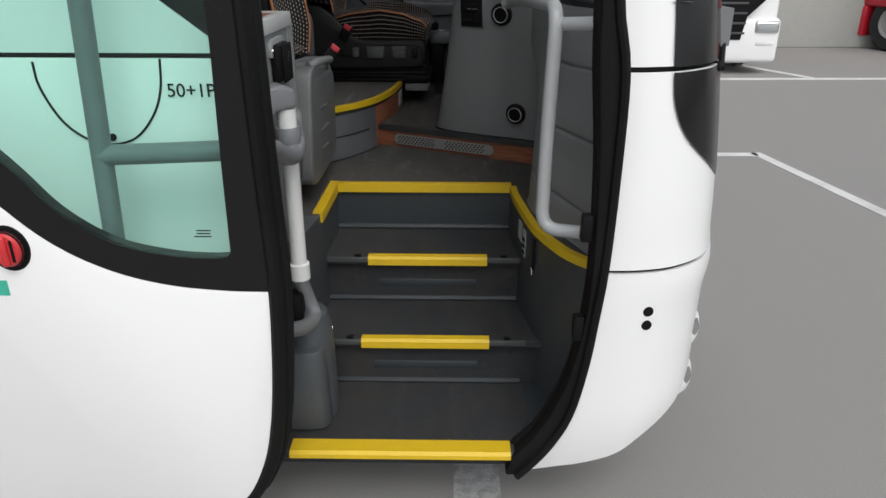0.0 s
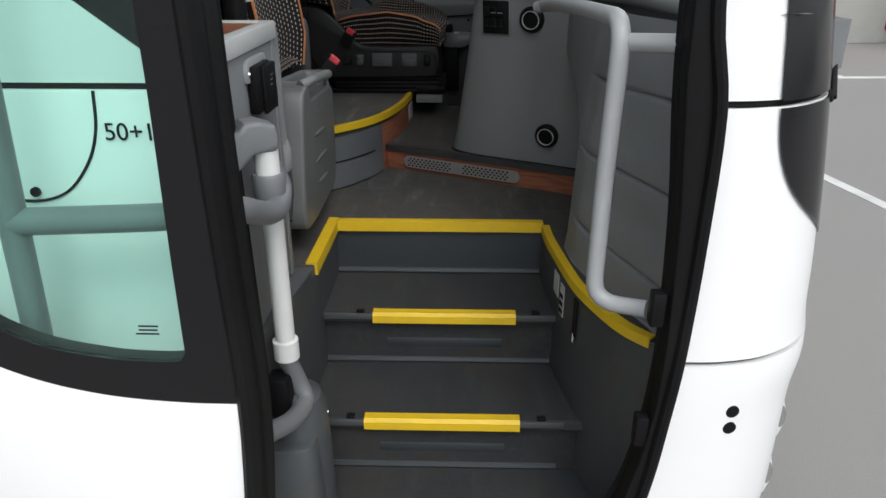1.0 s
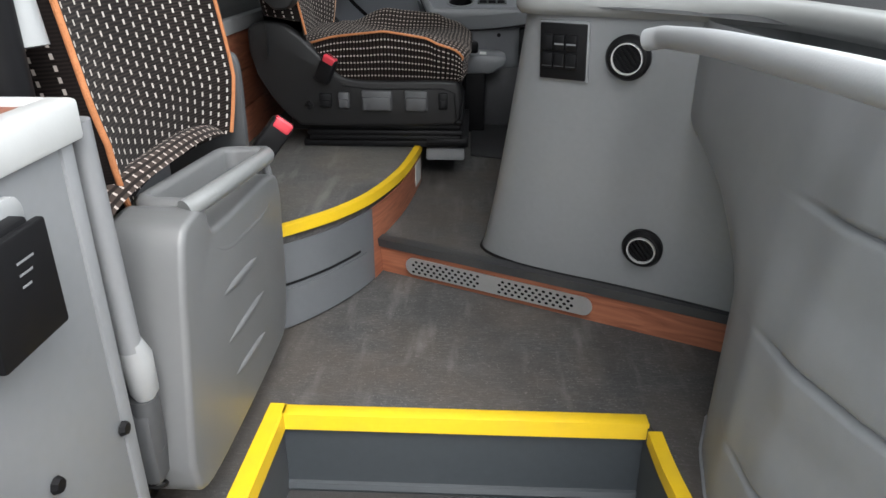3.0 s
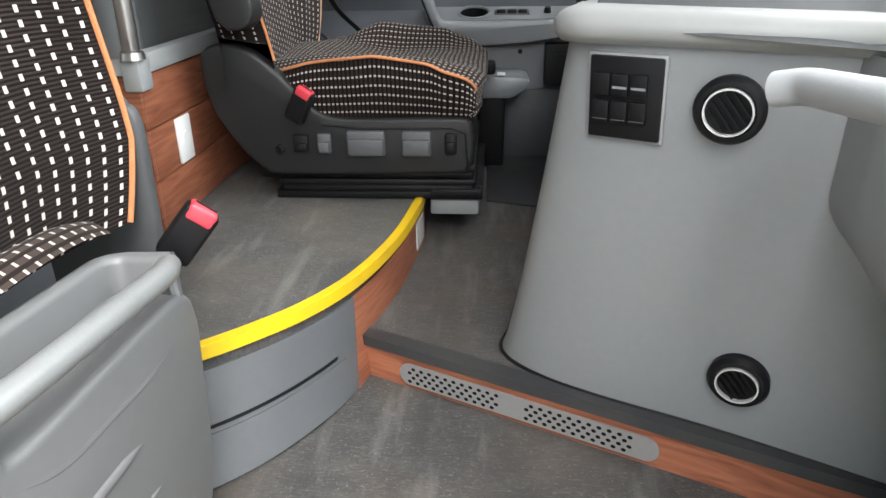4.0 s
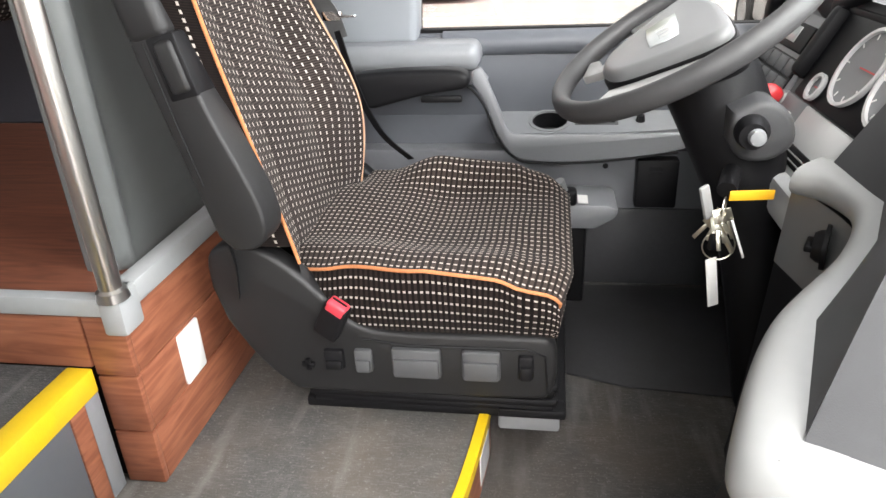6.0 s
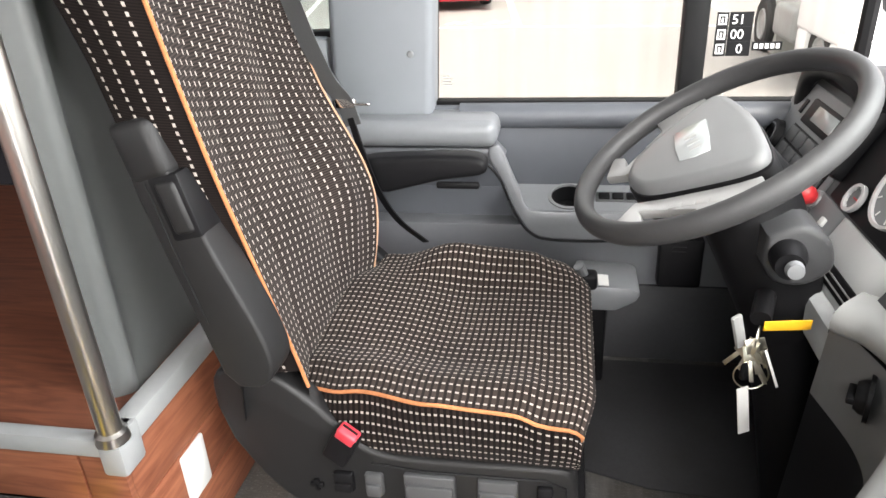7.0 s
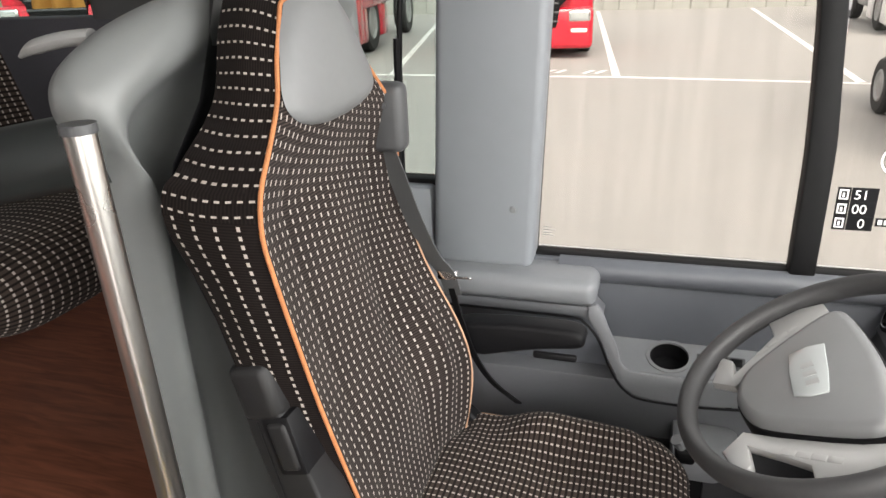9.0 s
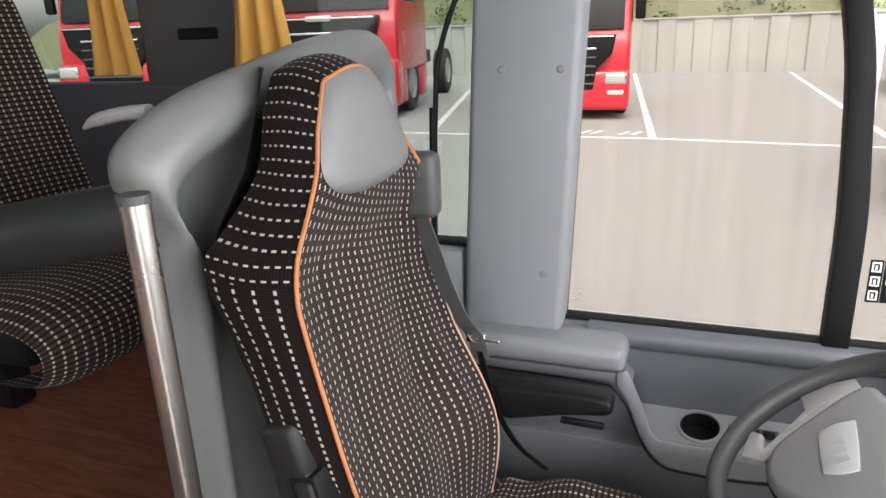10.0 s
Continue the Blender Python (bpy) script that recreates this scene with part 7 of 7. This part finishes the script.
part("tongue", merge(box((-0.505, 4.278, 1.708), (-0.462, 4.290, 1.728), 0.003), box((-0.468, 4.275, 1.714), (-0.43, 4.282, 1.720), 0.002)), CHROME, belt, "bright buckle tongue")


def buckle(at, rz, lean, grp):
    t = thing("belt_buckle", "black seat belt buckle with red release button", "belt buckle", grp, at=at)
    m = pose(*at, 0, lean, rz)
    part("body", placed(box((-0.022, -0.013, -0.045), (0.022, 0.013, 0.030), 0.006, 3), m), BLACK, t)
    part("button", placed(box((-0.018, -0.0145, 0.012), (0.018, 0.010, 0.034), 0.005, 3), m), PINKRED, t, "red release button")
    part("slot", placed(box((-0.014, -0.003, 0.033), (0.014, 0.001, 0.0352)), m), BLACK, t)
    return t


buckle((-0.372, 3.752, 1.298), -14, 28, "seat belt buckles")
lvr = thing("seat_side_switch", "black switch housing beside the seat front", "switch", at=(0.03, 4.41, 1.25))
part("body", box((0.005, 4.385, 1.245), (0.050, 4.43, 1.285), 0.010, 3), BLACK, lvr)
part("grip", tube([(0.02, 4.40, 1.28), (0.005, 4.39, 1.31)], [0.010, 0.014], 10), GREY, lvr)

# ---- guide's seat with the folded base ----
gs = thing("guide_seat", "folding guide's seat in dashed black cloth with grey tip-up base", "folding seat", at=(-0.42, 2.78, F3))
JER = plan([(2.486, 1.00), (2.505, 0.945), (2.60, 0.930), (2.86, 0.932), (2.935, 0.948), (2.968, 1.02), (2.984, 1.15), (2.986, 1.205), (2.955, 1.244), (2.80, 1.254), (2.672, 1.260), (2.650, 1.272), (2.640, 1.300), (2.600, 1.303), (2.558, 1.278), (2.515, 1.12)], 4)
jb = part("tip_up_base", prism(JER, -0.415, -0.312, "x", 0.026, 4, caps_only=True), BASEGREY, gs, "mid-grey moulded seat base, folded up")
HANDLEGREY = material("worn_grip", (0.165, 0.172, 0.173), 0.4, scale=60, var=0.05, bump=0.2, blotch=0.2, blotch_scale=9)
RIMP = rounded_path([(-0.330, 2.640, 0), (-0.402, 2.640, 0), (-0.402, 2.972, 0), (-0.326, 2.976, 0)], 0.03)
RIML = [(p.x, p.y) for p in RIMP]
rim_b = bmesh.new()
rim_rows = []
for i, (p, q) in enumerate(zip(offset_line(RIML, 0.011), offset_line(RIML, -0.011))):
    zt = 1.313 - 0.024 * max(0.0, min(1.0, (p[1] - 2.64) / 0.34))
    mid_ = ((p[0] + q[0]) / 2, (p[1] + q[1]) / 2)
    rim_rows.append([rim_b.verts.new(v) for v in ((*p, 1.17), (*p, zt - 0.010), (p[0] * 0.7 + mid_[0] * 0.3, p[1] * 0.7 + mid_[1] * 0.3, zt - 0.003), (*mid_, zt), (q[0] * 0.7 + mid_[0] * 0.3, q[1] * 0.7 + mid_[1] * 0.3, zt - 0.003), (*q, zt - 0.010), (*q, 1.17))])
for A, B in zip(rim_rows, rim_rows[1:]):
    for k in range(6):
        rim_b.faces.new((A[k], A[k + 1], B[k + 1], B[k]))
rim_b.faces.new(rim_rows[0])
rim_b.faces.new(rim_rows[-1][::-1])
part("pocket_rim", rim_b, BASEGREY, jb, "raised rim round the grip pocket", angle=60)
part("front_lip", tube(rounded_path([(-0.330, 2.632, 1.285), (-0.320, 2.640, 1.245), (-0.319, 2.70, 1.212), (-0.319, 2.88, 1.196), (-0.321, 2.962, 1.225), (-0.334, 2.974, 1.268)], 0.05), 0.008, 10), BASEGREY, jb, "moulded lip of the scoop")
part("handle", tube(smooth_path([(-0.330, 2.618, 1.304), (-0.316, 2.645, 1.309), (-0.309, 2.71, 1.307), (-0.309, 2.83, 1.296), (-0.314, 2.925, 1.284), (-0.326, 2.966, 1.277)], 5), 0.0135, 14), HANDLEGREY, jb, "pale rounded grip")
for y0, z0, y1, z1 in ((2.640, 1.158, 2.840, 1.143), (2.630, 1.082, 2.860, 1.074), (2.645, 1.020, 2.835, 1.004)):
    part("rib", tube([(-0.317, y0, z0), (-0.3155, y0 * 0.7 + y1 * 0.3, z0 * 0.7 + z1 * 0.3 + 0.002), (-0.3155, y0 * 0.3 + y1 * 0.7, z0 * 0.3 + z1 * 0.7 + 0.002), (-0.317, y1, z1)], [0.003, 0.0075, 0.0075, 0.003], 12), BASEGREY, jb)
part("hinge", box((-0.40, 2.46, 0.99), (-0.345, 2.50, 1.10), 0.008), DGREY, gs)
part("gas_spring", tube([(-0.350, 2.452, 1.46), (-0.352, 2.466, 1.19)], 0.0135, 14), GREY, gs, "grey gas spring beside the cabinet")
part("spring_end", tube([(-0.352, 2.466, 1.20), (-0.352, 2.474, 1.175), (-0.352, 2.478, 1.125), (-0.354, 2.478, 1.112)], [0.014, 0.019, 0.017, 0.010], 14), MGREY, gs)
part("spring_foot", tube([(-0.356, 2.479, 1.115), (-0.358, 2.479, 1.045), (-0.359, 2.478, 1.035)], [0.018, 0.019, 0.015], 14), DGREY, gs)
part("spring_coil", tube([(-0.362 + 0.013 * math.cos(a), 2.478 + 0.013 * math.sin(a), 1.035 - 0.0045 * a) for a in (0.5 * k for k in range(40))], 0.0022, 6), BLACK, gs)
part("base_frame", box((-0.60, 2.55, F3), (-0.42, 2.97, 1.20), 0.02), BLACK, gs)
part("folded_cushion", sheet(lambda u, v: (-0.475 + 0.075 * v, 2.55 + 0.44 * u, 1.275 + 0.065 * math.sin(math.pi * (0.12 + 0.60 * v)) - 0.02 * abs(2 * u - 1) ** 4), 30, 10, 0.0), CLOTH_SEAT, gs, "dashed cloth seat, folded up", angle=80)


def guide_back(u, v):
    z = 1.29 + 0.66 * v
    w = 0.248 - 0.03 * max(0, v - 0.5) ** 2 * 4 - 0.040 * max(0.0, 1 - v / 0.26) ** 2
    bow = 0.035 * (abs(2 * u - 1) ** 2.5)
    return (-0.432 - 0.10 * v + bow - 0.02 * max(0, (0.15 - v) / 0.15), 2.855 + (u - 0.5) * 2 * w, z)


gb_ = part("backrest", sheet(guide_back, 40, 40, 0.0), fabric("dashed_cloth_guide", 0.0270, 0.0150, 0.0056, 0.0074, (0.0040, 0.0027, 0.0025), (0.48, 0.44, 0.40), thread=(0.030, 0.022, 0.019)), gs, "black cloth backrest with white dashes", angle=80)
for s in (0.0, 1.0):
    part("piping", tube([guide_back(s, i / 40) for i in range(0, 41)], 0.0042, 8), ORANGE, gb_, "orange piping")
    part("side_cloth", sheet(lambda u, v: (lambda p: (p[0] - 0.09 * u, p[1] + (s - 0.5) * 0.05 * math.sin(math.pi * u * 0.9), p[2]))(guide_back(s, v)), 6, 30, 0.0), CLOTH_SIDE_SHADE, gb_, angle=80)
part("back_shell", sheet(lambda u, v: (lambda p: (p[0] - 0.095 - 0.02 * math.sin(math.pi * u), p[1], p[2]))(guide_back(u, v)), 10, 14, 0.0), MGREY, gb_, "grey plastic back shell")
part("side_shell", prism(plan([(-0.565, 1.06), (-0.42, 1.06), (-0.408, 1.12), (-0.402, 1.36), (-0.406, 1.415), (-0.418, 1.430), (-0.44, 1.43), (-0.565, 1.30)], 3), 3.100, 3.122, "y", 0.008, 2, caps_only=True), DGREY, gs, "dark grey side panel")
part("armrest_end", tube([(-0.455, 2.535, 1.60), (-0.44, 2.53, 1.515)], [0.032, 0.030], 14), MGREY, gs)
buckle((-0.328, 3.04, 1.292), 20, 40, "seat belt buckles")

# ---- passenger seat behind the partition ----
def passenger_seat(x, y):
    p = thing("passenger_seat", "passenger seat in black cloth with white dashes", "passenger seat", "passenger seats", at=(x, y, FS))
    prof = smooth_path([(x + 0.02, 0, 1.885), (x + 0.15, 0, 1.900), (x + 0.30, 0, 1.915), (x + 0.40, 0, 1.905), (x + 0.452, 0, 1.870), (x + 0.464, 0, 1.82), (x + 0.450, 0, 1.772), (x + 0.405, 0, 1.745), (x + 0.30, 0, 1.742)], 6)

    def seat_at(u, v):
        q = prof[round(v * (len(prof) - 1))]
        e = abs(2 * u - 1)
        return (q.x - 0.035 * e ** 5, y + (u - 0.5) * 0.50, 1.80 + (q.z - 1.80) * (1 - 0.35 * e ** 7))
    part("cushion", sheet(seat_at, 30, 42, 0.0), CLOTH_SEAT, p, angle=80)
    part("cushion_pan", box((x - 0.32, y - 0.225, 1.78), (x + 0.36, y + 0.225, 1.86), 0.02), BLACK, p)
    part("backrest", sheet(lambda u, v: (x + 0.03 - 0.22 * v + 0.03 * abs(2 * u - 1) ** 3, y + (u - 0.5) * (0.49 - 0.07 * max(0, v - 0.7) / 0.3), 1.90 + 0.72 * v), 30, 34, -0.08), CLOTH_SEAT, p, angle=80)
    part("frame", box((x - 0.30, y + 0.12, FS), (x - 0.22, y + 0.20, 1.86), 0.015), BLACK, p)
    part("piping", tube([(x + 0.06 - 0.22 * v, y + 0.5 * (0.49 - 0.07 * max(0, v - 0.7) / 0.3), 1.90 + 0.72 * v) for v in (k / 20 for k in range(21))], 0.004, 8), material("seat_piping", (0.45, 0.30, 0.20), 0.8, bump=0.1), p, "thin beige piping")
    part("armrest", tube([(x + 0.0, y - 0.275, 2.02), (x + 0.33, y - 0.275, 2.02)], [0.026, 0.024], 12), DGREY, p)
    return p


ps = passenger_seat(-1.53, 4.02)
for k in range(1, 4):
    copy_thing(ps, Matrix.Translation((-1.53 - 0.85 * k, 4.02, FS)))

# ---- cable by the pillar ----
cb = thing("black_cable", "thin black cable hanging beside the window pillar", "cable", at=(-0.66, 4.62, 2.1))
part("cable", tube(smooth_path([(-0.60, 4.62, 2.44), (-0.63, 4.62, 2.40), (-0.675, 4.62, 2.27), (-0.69, 4.62, 2.10)], 6), 0.007, 8), BLACK, cb)
part("rod", tube([(-0.692, 4.62, 2.16), (-0.705, 4.62, 1.80)], 0.011, 8), BLACK, cb)

# ---- parked trucks ----
def truck(x, y, paint, lab, turn=0.0, size=1.2):
    """A cab-over truck facing -y, its front's middle at (x, y)."""
    t = thing("truck", lab, "truck", "parked trucks", at=(0, 0, 0))
    w = 1.25
    cab_p = [(0.0, 0.75), (0.04, 1.55), (0.10, 1.70), (0.42, 3.15), (0.60, 3.45), (2.25, 3.5), (2.3, 0.75)]
    part("cab", prism(cab_p, -w, w, "x", 0.10, 3), paint, t, "lacquered cab")
    part("bumper", box((-w - 0.02, -0.16, 0.20), (w + 0.02, 0.35, 1.0), 0.10, 3), paint, t)
    part("sill", merge(box((-w, 0.25, 0.22), (w, 0.66, 0.78), 0.05), box((-w, 1.74, 0.22), (w, 2.2, 0.78), 0.05)), paint, t)
    part("grille", prism([(-0.98, 1.68), (0.98, 1.68), (0.90, 1.30), (0.62, 1.02), (0.55, 0.62), (-0.55, 0.62), (-0.62, 1.02), (-0.90, 1.30)], -0.19, 0.06, "y", 0.03, caps_only=True), BLACK, t, "dark grille")
    for k in range(5):
        part("grille_bar", box((-0.60, -0.205, 0.72 + k * 0.17), (0.60, -0.185, 0.76 + k * 0.17), 0.01), DGREY if k < 4 else CHROME, t)
    part("windscreen", prism([(0.055, 1.78), (0.345, 3.0), (0.375, 3.0), (0.085, 1.78)], -1.12, 1.12, "x", 0.004), GLOSSBLACK, t, "dark windscreen")
    part("grille_edge", box((-0.94, -0.215, 1.635), (0.94, -0.15, 1.668), 0.012), CHROME, t, "bright strip over the grille")
    part("badge_bar", box((-0.22, -0.225, 1.60), (0.22, -0.15, 1.70), 0.02), CHROME, t, "bright bar in place of a maker's badge")
    for s in (1, -1):
        lamp_ = part("headlight", box((s * 1.0 - 0.22, -0.19, 0.72), (s * 1.0 + 0.22, -0.05, 0.95), 0.05, 3), CHROME, t, "clear headlight")
        part("lens", box((s * 1.0 - 0.17, -0.20, 0.76), (s * 1.0 + 0.17, -0.17, 0.91), 0.02), LCD, lamp_)
        part("fog_light", box((s * 1.0 - 0.16, -0.175, 0.52), (s * 1.0 + 0.16, -0.10, 0.60), 0.02), LABEL, t)
        for yy in (1.2, 4.6):
            wh = part("wheel", lathe([(0, -0.15), (0.30, -0.15), (0.46, -0.13), (0.50, -0.08), (0.50, 0.08), (0.46, 0.13), (0.30, 0.12), (0.22, 0.05), (0, 0.05)], pose(s * 1.08, yy, 0.5, 0, s * 90, 0), 28), TYRE, t)
            part("rim", lathe([(0, 0.06), (0.10, 0.10), (0.20, 0.06), (0.27, 0.125), (0.29, 0.10), (0, 0.04)], pose(s * 1.09, yy, 0.5, 0, s * 90, 0), 20), LGREY, wh)
        part("side_window", box((s * (w + 0.005) - 0.01, 0.55, 1.9), (s * (w + 0.005) + 0.01, 1.55, 2.75), 0.01), GLOSSBLACK, t)
        part("mirror", box((s * 1.42 - 0.10, 0.18, 1.95), (s * 1.42 + 0.10, 0.32, 2.65), 0.05), BLACK, t)
    part("chassis", box((-0.42, 2.2, 0.62), (0.42, 6.4, 0.92), 0.03), BLACK, t)
    part("tank", box((-1.2, 2.6, 0.42), (-0.5, 3.9, 1.0), 0.12, 3), LGREY, t)
    t.matrix_world = pose(x, y, 0, 0, 0, turn) @ Matrix.Scale(size, 4)
    return t


red_lab = "red cab-over truck tractor parked nose-on in a marked bay"
t1 = truck(-3.35, 20.6, TRUCKRED, red_lab, 5)
copy_thing(t1, pose(-9.75, 20.1, 0, 0, 0, 9) @ Matrix.Scale(1.33, 4))
copy_thing(t1, pose(-17.6, 20.8, 0, 0, 0, 12) @ Matrix.Scale(1.33, 4))
truck(6.9, 25.0, WHITE, "white truck parked in a bay beyond the empty one", -2)
truck(3.85, 11.0, WHITE, "white truck parked across the yard before the wall", 0, 0.8)
truck(9.6, 12.9, TRUCKRED, "red and white truck parked by the concrete wall", 20, 1.0)
